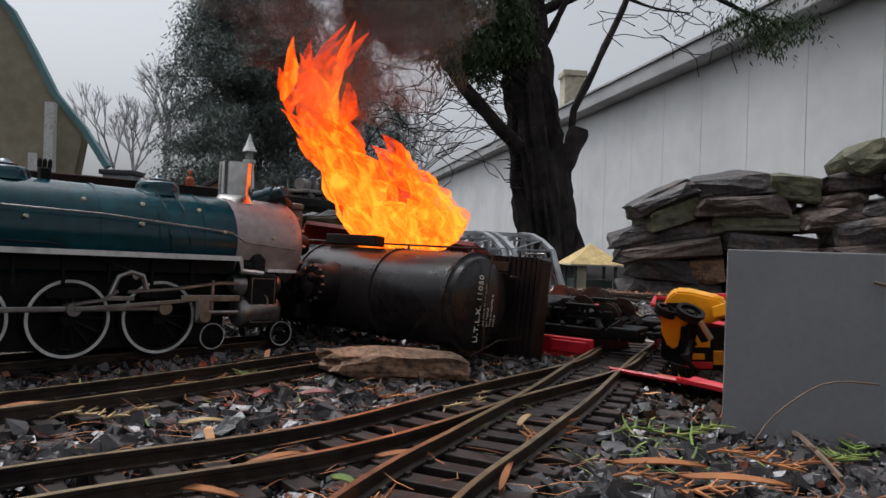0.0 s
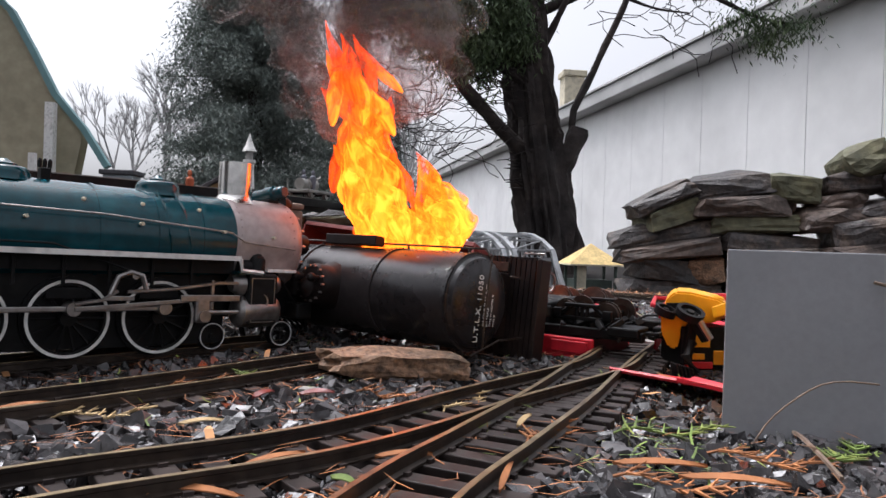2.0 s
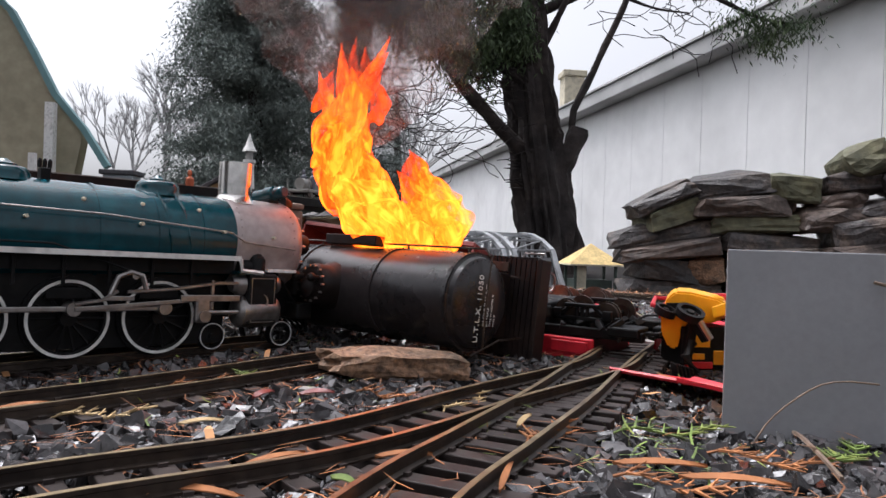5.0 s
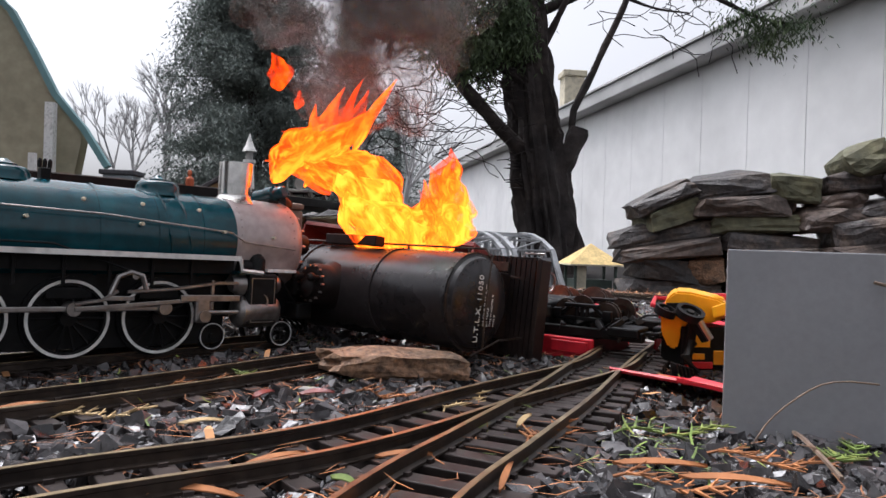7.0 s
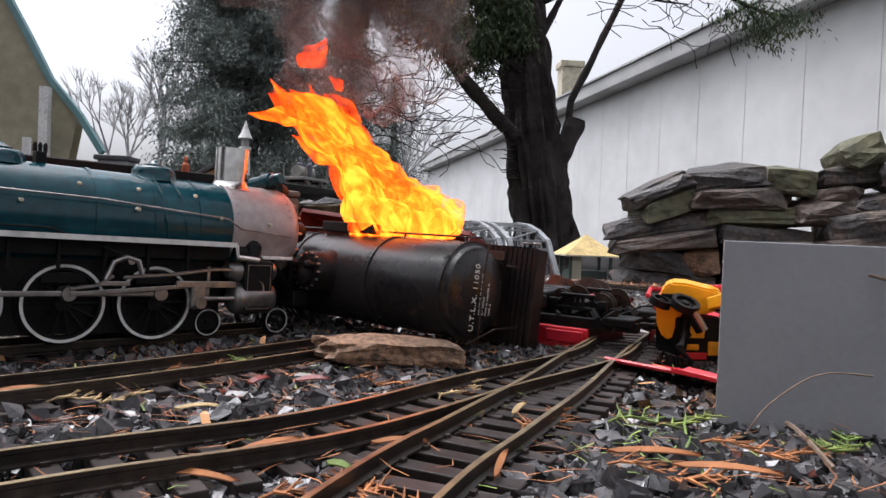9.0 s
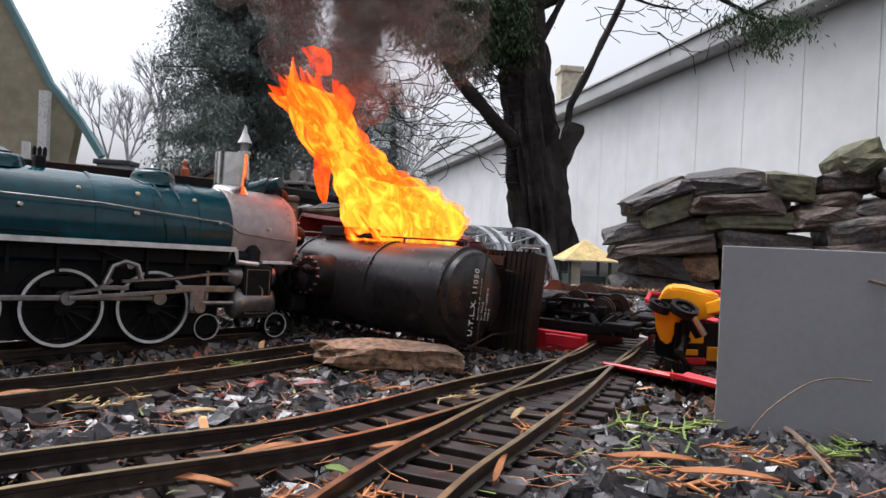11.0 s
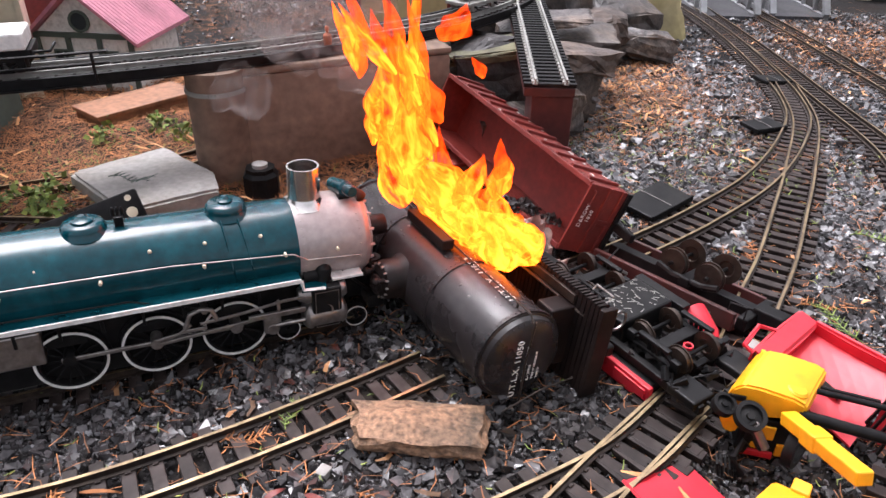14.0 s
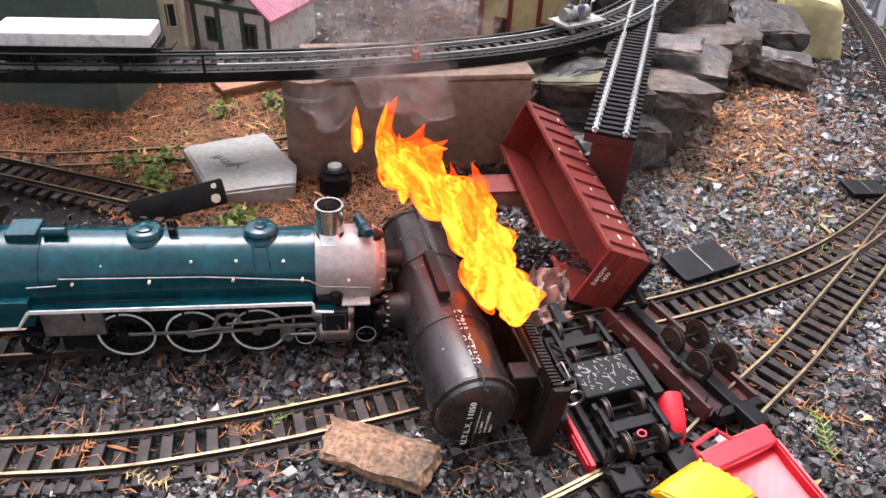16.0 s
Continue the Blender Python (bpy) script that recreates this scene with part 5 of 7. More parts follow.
for i, (c, sz, rz, mt) in enumerate([
    ((0.13, 0.74, 0.10), (0.20, 0.16, 0.13), 30, M_slate), ((0.13, 0.72, 0.150), (0.21, 0.15, 0.024), 20, M_moss),
    ((0.20, 0.72, 0.045), (0.13, 0.14, 0.12), 60, M_slate), ((0.235, 0.83, 0.115), (0.16, 0.15, 0.05), 40, M_brownstone),
    ((0.20, 1.00, 0.10), (0.24, 0.2, 0.07), 10, M_slate), ((0.38, 1.40, 0.015), (0.16, 0.10, 0.06), 15, M_slate), ((0.265, 0.80, 0.05), (0.10, 0.035, 0.11), 50, M_slate), ((0.19, 0.88, 0.06), (0.20, 0.16, 0.05), 15, M_slate), ((0.12, 0.80, 0.055), (0.22, 0.18, 0.08), 35, M_brownstone),
    ((0.22, 1.30, 0.06), (0.20, 0.2, 0.09), 70, M_brownstone), ((0.30, 1.55, 0.05), (0.2, 0.16, 0.10), 30, M_slate),
    ((0.06, 1.32, 0.10), (0.3, 0.2, 0.16), 30, M_slate), ((0.22, 0.93, 0.165), (0.11, 0.07, 0.02), 25, M_slate),
    ((0.18, 0.60, 0.03), (0.12, 0.10, 0.12), 35, M_slate), ((0.14, 1.62, 0.05), (0.2, 0.2, 0.16), 50, M_slate)]):
    stone("ledge_stone", "dark flat ledge stone by the raised line", c, sz, (random.uniform(-8, 8), random.uniform(-8, 8), rz), 40 + i, mt)
stone("boulder", "pale yellow boulder beside the track", (0.40, 1.80, 0.02), (0.17, 0.15, 0.15), (0, 0, 20), 77, M_yrock, "", 3)


def build_rock_wall():
    """Dry-stacked split stones beside the track, course by course: metres along, height, length, thickness, tilt, stone."""
    rr = random.Random(3)
    a, b = Vector((1.09, 2.0, 0)), Vector((2.75, 1.50, 0))
    d = (b - a).normalized()
    S, M, O, Y = M_slate, M_moss, M_brownstone, M_sand
    crest = [(0.90, 0.466, 0.16, 0.125, 20, M), (0.87, 0.380, 0.23, 0.095, 8, S), (0.67, 0.365, 0.19, 0.105, -5, M), (0.46, 0.364, 0.34, 0.135, 8, S), (0.19, 0.311, 0.28, 0.085, 27, S), (0.22, 0.345, 0.20, 0.045, 22, S), (1.06, 0.385, 0.21, 0.10, 0, S)]
    upper = [(0.23, 0.260, 0.24, 0.095, 20, M), (0.47, 0.285, 0.36, 0.090, 3, O), (0.65, 0.294, 0.10, 0.072, 0, O), (0.83, 0.312, 0.20, 0.08, 4, O), (0.54, 0.222, 0.35, 0.076, 3, M), (0.79, 0.253, 0.27, 0.10, 6, O), (0.97, 0.275, 0.19, 0.10, 8, S), (1.10, 0.300, 0.21, 0.10, 6, S)]
    middle = [(0.22, 0.179, 0.43, 0.10, 8, S), (0.57, 0.164, 0.36, 0.078, 0, S), (0.91, 0.192, 0.26, 0.12, 8, S), (0.24, 0.121, 0.42, 0.072, 8, O), (1.10, 0.205, 0.20, 0.10, 4, O)]
    foot = [(0.21, 0.043, 0.25, 0.105, -5, S), (0.38, 0.049, 0.15, 0.11, 0, Y), (0.60, 0.098, 0.34, 0.095, 3, S), (0.86, 0.107, 0.29, 0.105, 4, O), (0.56, 0.025, 0.29, 0.09, 0, S), (0.82, 0.031, 0.28, 0.09, 0, S), (0.24, -0.035, 0.38, 0.09, 0, S), (0.62, -0.045, 0.40, 0.08, 0, S), (1.06, 0.109, 0.23, 0.11, 0, S), (1.05, 0.0, 0.25, 0.12, 0, O)]
    for k, (u, z, w, h, tilt, mt) in enumerate(crest + upper + middle + foot):
        c = a + d * u + Vector((-d.y, d.x, 0)) * (rr.uniform(0.0, 0.07) + 0.10 * z)
        st = tagged(obj("ledge_stone", split_stone(B(), w * 1.04, rr.uniform(0.22, 0.34), h * 1.06, 200 + k), mt), {M: "mossy split stone in a dry-stacked bank", O: "brown split stone in a dry-stacked bank", Y: "tan rounded stone at the foot of the bank"}.get(mt, "dark split stone in a dry-stacked bank"), "rock", "rock bank")
        st.matrix_basis = pose(c.x, c.y, z, rr.uniform(-7, 7), -tilt, -16.8 + rr.uniform(-12, 12))
    # the bank goes on behind and beside the crest
    for k in range(30):
        u, z = rr.uniform(0.15, 1.65), rr.uniform(-0.04, 0.30)
        if u < 1.15:
            z = min(z, 0.05 + 0.2 * u)
        c = a + d * u + Vector((-d.y, d.x, 0)) * (rr.uniform(0.22, 0.36) if u < 1.15 else rr.uniform(0.0, 0.3))
        st = tagged(obj("ledge_stone", split_stone(B(), rr.uniform(0.2, 0.4), rr.uniform(0.2, 0.3), rr.uniform(0.08, 0.13), 300 + k), S if k % 3 else M), "dark split stone in a dry-stacked bank" if k % 3 else "mossy split stone in a dry-stacked bank", "rock", "rock bank")
        st.matrix_basis = pose(c.x, c.y, z, rr.uniform(-8, 8), rr.uniform(-8, 8), -17 + rr.uniform(-25, 25))


build_rock_wall()


# ---------------------------------------------------------------- trees
def limb(bm, pts, r0, r1, n=8, wob=0.0, seed=0, ridge=0.0):
    pts = curve_points(pts, max(0.03, (Vector(pts[0]) - Vector(pts[-1])).length / (60 if ridge else 14)))
    rings = []
    for i, p in enumerate(pts):
        ax = (pts[min(i + 1, len(pts) - 1)] - pts[max(i - 1, 0)]).normalized()
        r = r0 + (r1 - r0) * i / max(1, len(pts) - 1)
        rg = ring(bm, p, ax, r, n)
        if wob:
            for v in rg:
                v.co += (v.co - p) * wob * noise.noise(v.co * 7 + Vector((seed, 0, 0)))
        if ridge:
            for v in rg:
                d = (v.co - p).normalized()
                v.co += (v.co - p) * ridge * (0.25 - abs(noise.noise(Vector((d.x * 3.4, d.y * 3.4, v.co.z * 0.55)))) + 0.4 * noise.noise(Vector((d.x * 9, d.y * 9, v.co.z * 2.2))))
        rings.append(rg)
    return skin(bm, rings)


def sprays(anchors, count, size, droop, spread, seed, flat=0.35):
    """Foliage: many small tapered leaf blades in drooping sprays about the given points."""
    r = np.random.default_rng(seed)
    a = np.array(anchors)
    base = a[r.integers(0, len(a), count)] + r.normal(0, 1, (count, 3)) * spread
    ln = size * r.uniform(0.5, 1.5, count)
    th = r.uniform(0, 2 * np.pi, count)
    d = np.stack([np.cos(th) * 0.8, np.sin(th) * 0.8, -droop + r.normal(0, 0.4, count)], 1)
    d /= np.linalg.norm(d, axis=1)[:, None]
    s = np.cross(d, r.normal(0, 1, (count, 3)))
    s /= np.linalg.norm(s, axis=1)[:, None]
    w = (ln * flat)[:, None] * s
    tip = base + d * ln[:, None]
    mid = base + d * ln[:, None] * 0.45
    v = np.stack([base, mid + w, tip, mid - w], 1).reshape(-1, 3)
    f = np.arange(count * 4).reshape(-1, 4)
    return v, f


def mesh_np(name, v, f, material, smooth=False):
    me = bpy.data.meshes.new(name)
    k = f.shape[1]
    me.vertices.add(len(v))
    me.vertices.foreach_set("co", np.asarray(v, np.float32).ravel())
    me.loops.add(f.size)
    me.loops.foreach_set("vertex_index", f.astype(np.int32).ravel())
    me.polygons.add(len(f))
    me.polygons.foreach_set("loop_start", np.arange(0, f.size, k, dtype=np.int32))
    me.update(calc_edges=True)
    me.shade_flat()
    me.validate()
    me.materials.append(material)
    return me


def build_cedar():
    t = thing("cedar_tree", "old cedar tree with dark bark and drooping green sprays", "tree", pose(2.0, 7.0, -0.3))
    o = Vector((2.0, 7.0, -0.3))
    P = lambda *pts: [Vector((x, 7.0 + dy, z)) - o for x, dy, z in pts]
    bm = limb(B(), P((2.10, 0, -0.35), (2.04, 0, 0.3), (1.92, 0, 0.96), (1.83, 0, 1.58), (1.71, 0, 2.33), (1.60, 0, 3.4), (1.5, 0.1, 5.2)), 0.31, 0.15, 64, 0.12, 0, 0.75)
    part("trunk", bm, M_bark, t, "dark ridged bark", True)
    br = [
        (((2.10, -0.05, 0.85), (2.28, -0.1, 1.25), (2.33, -0.1, 1.42)), 0.14, 0.10),
        (((2.26, -0.1, 1.30), (2.26, -0.1, 1.60), (2.44, -0.1, 1.99), (2.62, -0.1, 2.4), (2.83, -0.1, 2.89), (2.95, 0, 3.4)), 0.045, 0.03),
        (((1.80, -0.1, 1.15), (1.61, -0.2, 1.20), (1.32, -0.3, 1.47), (0.93, -0.4, 1.85), (0.54, -0.5, 2.38), (0.23, -0.6, 2.9)), 0.085, 0.04),
        (((1.75, -0.1, 1.9), (1.42, -0.3, 2.0), (0.91, -0.5, 2.35), (0.5, -0.6, 2.8)), 0.07, 0.03),
        (((1.75, 0, 2.2), (1.3, -0.2, 2.5), (0.66, -0.4, 2.76), (0.1, -0.5, 3.2)), 0.07, 0.03),
        (((1.80, 0, 2.1), (1.98, -0.1, 2.46), (2.16, -0.2, 2.85), (2.4, -0.2, 3.3)), 0.05, 0.025),
        (((1.7, 0, 2.6), (2.6, -0.2, 3.0), (3.5, -0.4, 3.02), (4.3, -0.6, 2.95), (5.1, -0.7, 3.05)), 0.06, 0.02),
        (((3.3, -0.4, 3.02), (3.75, -0.5, 2.75), (4.2, -0.6, 2.55), (4.6, -0.6, 2.55)), 0.03, 0.012),
        (((2.6, -0.2, 2.9), (3.1, -0.2, 2.75), (3.5, -0.2, 2.72)), 0.02, 0.008)]
    anchors = []
    for i, (pts, r0, r1) in enumerate(br):
        part("limb", limb(B(), P(*pts), r0, r1, 10, 0.35, i * 3.1), M_bark, t, smooth=True)
    bm = B()
    rs = random.Random(8)
    for k in range(16):
        z = rs.uniform(0.7, 1.3)
        x = 2.04 - 0.17 * z - 0.2
        part("dead_stub", rod(B(), Vector((x, 7.0 - 0.15, z)) - o, Vector((x - rs.uniform(0.08, 0.2), 6.8, z + rs.uniform(-0.03, 0.05))) - o, 0.018, 5, 0.004), M_bark, t)
    def line(a, b, n, sag=0.0):
        return [tuple(Vector(a).lerp(Vector(b), i / (n - 1)) - Vector((0, 0, sag * rs.random())) - o) for i in range(n)]
    cl = line((0.2, 6.4, 2.95), (1.45, 6.7, 2.55), 30, 0.45) + line((0.55, 6.5, 2.35), (1.3, 6.7, 2.0), 16, 0.25) + line((0.2, 6.3, 3.4), (1.9, 6.8, 3.2), 30, 0.5) + line((1.35, 6.6, 2.9), (1.62, 6.6, 2.35), 20, 0.3)
    cl += line((-0.1, 6.3, 2.75), (1.0, 6.6, 2.75), 30, 0.5) + line((0.9, 6.5, 2.2), (1.5, 6.7, 2.5), 16, 0.3)
    v, f = sprays(cl, 26000, 0.07, 1.1, np.array([0.09, 0.12, 0.11]), 5, 0.12)
    c = new("crown", mesh_np("crown", v, f, M_leaf))
    c.parent = t
    cl = line((3.70, 6.4, 2.62), (4.62, 6.35, 2.58), 18, 0.16) + line((4.0, 6.4, 2.5), (4.25, 6.4, 2.32), 8, 0.08) + line((3.4, 6.5, 2.98), (5.1, 6.3, 3.04), 30, 0.08)
    v, f = sprays(cl, 3000, 0.07, 1.1, np.array([0.10, 0.10, 0.07]), 6, 0.11)
    c = new("crown", mesh_np("crown", v, f, M_leaf))
    c.parent = t
    bm = B()
    for k in range(150):
        x, z = rs.uniform(-0.1, 1.4), rs.uniform(1.0, 2.4)
        if rs.random() < 0.25:
            x, z = rs.uniform(2.2, 4.0), rs.uniform(2.3, 3.0)
        p = [Vector((x, 6.6, z)) - o]
        a = rs.uniform(-0.6, 0.9)
        for j in range(5):
            a += rs.uniform(-0.7, 0.7)
            p.append(p[-1] + Vector((math.cos(a) * 0.11, rs.uniform(-0.05, 0.05), math.sin(a) * 0.09)))
        pipe(bm, p, 0.0055, 3)
    tagged(part("twig_tangle", bm, M_bark, t), kind="stuff")


build_cedar()


def build_conifer(x, y, h, w, seed, mt, label, n=16000):
    t = thing("conifer_tree", label, "tree", pose(x, y, -0.3))
    part("trunk", limb(B(), [(0, 0, 0), (0.05, 0, h * 0.5), (0, 0, h)], 0.16, 0.02, 10), M_bark, t)
    r = random.Random(seed)
    anchors = []
    for i in range(330):
        z = r.uniform(0.12, 0.98) * h
        a = r.uniform(0, 6.28)
        ln = w * (1 - (z / h) ** 1.4) * r.uniform(0.65, 1.15)
        e = Vector((math.cos(a) * ln, math.sin(a) * ln, z - 0.12 * ln))
        if i % 3 == 0:
            part("limb", rod(B(), (0, 0, z), e, 0.015, 4, 0.005), M_bark, t)
        for k in range(8):
            anchors.append(tuple(Vector((0, 0, z)).lerp(e, 0.25 + 0.75 * k / 7)))
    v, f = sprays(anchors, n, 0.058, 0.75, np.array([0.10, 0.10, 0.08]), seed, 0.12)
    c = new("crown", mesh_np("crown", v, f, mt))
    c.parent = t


# Far conifers: their mist is only the paled leaf colour.
build_conifer(-1.62, 9.3, 6.4, 1.45, 11, M_leaf2, "tall dark green conifer behind the garden, haze put into its colour", 300000)
build_conifer(-0.35, 11.5, 4.6, 1.3, 12, M_leaf2, "conifer behind the garden, haze put into its colour", 70000)
build_conifer(0.45, 14.0, 3.6, 1.2, 13, M_leaf2, "far grey green conifer, haze put into its colour", 14000)


def build_bare_tree(x, y, h, seed):
    t = thing("bare_tree", "leafless tree, mist put into its pale grey colour", "tree", pose(x, y, -0.3))
    r = random.Random(seed)
    bm = B()
    def grow(p, d, ln, rad, depth):
        q = p + d * ln
        rod(bm, p, q, rad, 4, rad * 0.7)
        if depth:
            for k in range(3 if depth > 2 else 4):
                nd = (d + Vector((r.uniform(-0.7, 0.7), r.uniform(-0.5, 0.5), r.uniform(-0.15, 0.6)))).normalized()
                grow(q, nd, ln * r.uniform(0.6, 0.85), rad * 0.6, depth - 1)
    grow(Vector((0, 0, 0)), Vector((0, 0, 1)), h * 0.28, 0.06, 5)
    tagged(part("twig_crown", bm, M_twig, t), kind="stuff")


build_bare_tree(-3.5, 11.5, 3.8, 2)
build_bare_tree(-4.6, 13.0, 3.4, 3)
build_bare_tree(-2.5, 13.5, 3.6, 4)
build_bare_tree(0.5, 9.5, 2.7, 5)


# ---------------------------------------------------------------- garden buildings and models
def build_canopy():
    """The end of a big shed with a teal roof edge and a white post."""
    t = thing("shed_canopy", "beige shed gable with curved teal roof edge and white post", "shed", pose(-2.0, 3.6, -0.3))
    arc = [(-1.6, 3.0), (-0.6, 2.25), (-0.02, 1.70), (0.11, 1.47), (0.24, 1.22), (0.41, 1.02), (0.55, 0.80)]
    bm = B()
    lo = [bm.verts.new((x, 0.12, max(0.70, z - 0.02) if x > 0.4 else 0.0)) for x, z in arc]
    hi = [bm.verts.new((x, 0.12, z - 0.02)) for x, z in arc]
    lo2 = [bm.verts.new((x, 0.22, v.co.z)) for (x, z), v in zip(arc, lo)]
    hi2 = [bm.verts.new((x, 0.22, z - 0.02)) for x, z in arc]
    for i in range(len(arc) - 1):
        bm.faces.new((lo[i], lo[i + 1], hi[i + 1], hi[i]))
        bm.faces.new((lo2[i + 1], lo2[i], hi2[i], hi2[i + 1]))
    part("gable_wall", bm, M_beige, t)
    bm, rg = B(), []
    for x, z in arc:
        rg.append([bm.verts.new((x + a, y, z + b)) for y, a, b in ((0.09, 0, 0), (0.14, 0, 0), (0.14, 0.028, 0.02), (0.09, 0.028, 0.02))])
    part("roof_edge", skin(bm, rg), M_tealroof, t, "curved teal roof sheet")
    part("post", box(B(), 0.235, 0.285, 0.02, 0.07, 0.0, 1.17), M_white, t, "white post")


build_canopy()


def build_spire():
    s = thing("white_spire", "small white garden lighthouse ornament", "ornament", pose(-0.565, 3.5, -0.12))
    part("tower", lathe(B(), [(0.05, 0), (0.038, 0.4), (0.028, 0.66), (0.036, 0.67), (0.036, 0.685)], n=20), M_white, s, smooth=True)
    part("lantern", lathe(B(), [(0.022, 0.685), (0.022, 0.735)], n=14), M_slab, s)
    part("cap", lathe(B(), [(0.042, 0.735), (0.026, 0.765), (0.010, 0.81), (0.003, 0.84)], n=18), M_white, s, smooth=True)


build_spire()


def build_truss(x, y, rz, ln, name_label):
    t = thing("truss_bridge", name_label, "railway bridge", pose(x, y, -0.075, 0, 0, rz), "truss bridges")
    W, n = 0.19, 8
    step = ln / n
    top = [0.25 * (math.sin(math.pi * (0.06 + 0.88 * k / n)) ** 0.55) if 0 < k < n else 0.02 for k in range(n + 1)]
    def bar(name, a, b, w):
        a, b = Vector(a), Vector(b)
        q = (b - a).to_track_quat("Y", "Z").to_matrix().to_4x4()
        part(name, box(B(), -w, w, 0, (b - a).length, -w * 0.8, w * 0.8, 0.0015, Matrix.Translation(a) @ q), M_bridge, t)
    for s in (0, W):
        part("bottom_chord", box(B(), s - 0.008, s + 0.008, 0, ln, 0, 0.02), M_bridge, t)
        for k in range(n):
            bar("arch_chord", (s, k * step, top[k]), (s, (k + 1) * step, top[k + 1]), 0.011)
        for k in range(1, n):
            bar("vertical", (s, k * step, 0.02), (s, k * step, top[k]), 0.0065)
            if k < n - 1:
                bar("diagonal", (s, k * step, 0.02 if k % 2 else top[k]), (s, (k + 1) * step, top[k + 1] if k % 2 else 0.02), 0.005)
    for k in range(1, n):
        bar("cross_beam", (0, k * step, top[k]), (W, k * step, top[k]), 0.006)
        if k < n - 1:
            bar("lateral_brace", (0 if k % 2 else W, k * step, top[k] + 0.003), (W if k % 2 else 0, (k + 1) * step, top[k + 1] + 0.003), 0.004)
    part("portal_strut", box(B(), 0, W, step - 0.012, step - 0.004, top[1] - 0.05, top[1] - 0.03), M_bridge, t)
    part("floor_deck", box(B(), 0.008, W - 0.008, 0, ln, 0.004, 0.016), M_darkroof, t)


build_truss(0.58, 2.20, 13, 0.85, "silver grey arched truss bridge over the yard track")
build_truss(0.82, 2.28, 13, 0.85, "silver grey arched truss bridge beside its twin")


def build_hut():
    h = thing("garden_hut", "little hut with straw yellow pyramid roof and green posts", "model building", pose(1.36, 3.1, -0.13))
    part("wall", box(B(), -0.10, 0.10, -0.08, 0.10, 0, 0.075, 0.002), M_olive, h)
    part("wall_panel", box(B(), -0.11, -0.05, -0.10, -0.08, 0.0, 0.15, 0.002), M_cream, h)
    for sx in (-0.11, 0.11):
        for sy in (-0.1, 0.1):
            part("post", box(B(), sx - 0.007, sx + 0.007, sy - 0.007, sy + 0.007, 0, 0.155), M_olive, h)
    part("roof_edge", box(B(), -0.15, 0.15, -0.14, 0.14, 0.152, 0.160), M_cream, h)
    bm = B()
    vs = [bm.verts.new(p) for p in ((-0.15, -0.14, 0.16), (0.15, -0.14, 0.16), (0.15, 0.14, 0.16), (-0.15, 0.14, 0.16))]
    top = bm.verts.new((0, 0, 0.272))
    for i in range(4):
        bm.faces.new((vs[i], vs[(i + 1) % 4], top))
    bm.faces.new(vs[::-1])
    part("roof", bm, M_thatch, h, "straw yellow pyramid roof")


build_hut()


def model_house(label, m, w, d, h, rise, wall, roof, over=0.02, round_window=False, wins=3, timbers=None, group="model village"):
    """A model house: walls with corner boards, a gabled roof with thickness, windows with frames."""
    t = thing("model_house", label, "model building", m, group)
    bm = B()
    prof = [(-w / 2, 0), (w / 2, 0), (w / 2, h), (0, h + rise), (-w / 2, h)]
    skin(bm, [[bm.verts.new((x, y, z)) for x, z in prof] for y in (0, d)])
    bmesh.ops.recalc_face_normals(bm, faces=bm.faces[:])
    part("wall", bm, wall, t)
    k = rise / (w / 2)
    for s in (-1, 1):
        bm = B()
        e = w / 2 + over
        q = [(0, h + rise + 0.003), (s * e, h - k * over + 0.003), (s * e, h - k * over + 0.011), (0, h + rise + 0.012)]
        skin(bm, [[bm.verts.new((x, y, z)) for x, z in q] for y in (-over, d + over)])
        bmesh.ops.recalc_face_normals(bm, faces=bm.faces[:])
        rf = part("roof", bm, roof, t)
        nr = int((d + 2 * over) / 0.012)
        for i in range(nr):
            y = -over + (i + 0.5) * (d + 2 * over) / nr
            part("roof_rib", rod(B(), (0.0, y, h + rise + 0.012), (s * e, y, h - k * over + 0.0115), 0.0014, 4), roof, rf)
    for i in range(wins):
        x = -w / 2 + w * (i + 0.5) / wins
        wn_ = part("window", box(B(), x - 0.016, x + 0.016, -0.002, 0.004, h * 0.3, h * 0.3 + 0.05), M_glass, t)
        for a, b, c_, e_ in ((-0.019, 0.019, 0.05, 0.054), (-0.019, 0.019, -0.004, 0.0), (-0.019, -0.016, 0, 0.05), (0.016, 0.019, 0, 0.05), (-0.001, 0.001, 0, 0.05)):
            part("window_frame", box(B(), x + a, x + b, -0.005, 0.001, h * 0.3 + c_, h * 0.3 + e_), timbers or M_white, wn_)
    if round_window:
        rw = part("round_window", rod(B(), (0, -0.004, h + rise * 0.3), (0, 0.002, h + rise * 0.3), 0.018, 20), M_glass, t)
        part("window_frame", hub_ring(B(), (0, -0.004, h + rise * 0.3), (0, 1, 0), 0.022, 0.017, 0.005, 22), M_olive, rw)
    if timbers:
        for x in (-w / 2, -w / 6, w / 6, w / 2):
            part("timber", box(B(), x - 0.005, x + 0.005, -0.006, 0.0, 0, h), timbers, t)
        part("timber", box(B(), -w / 2, w / 2, -0.0065, 0.0, h - 0.008, h + 0.002), timbers, t)
    return t


model_house("white half-timbered model house with pink ribbed roof", pose(-0.73, 0.68, -0.01, 0, 0, 10), 0.20, 0.21, 0.125, 0.085, M_white, M_pink, 0.025, True, 2, M_olive)
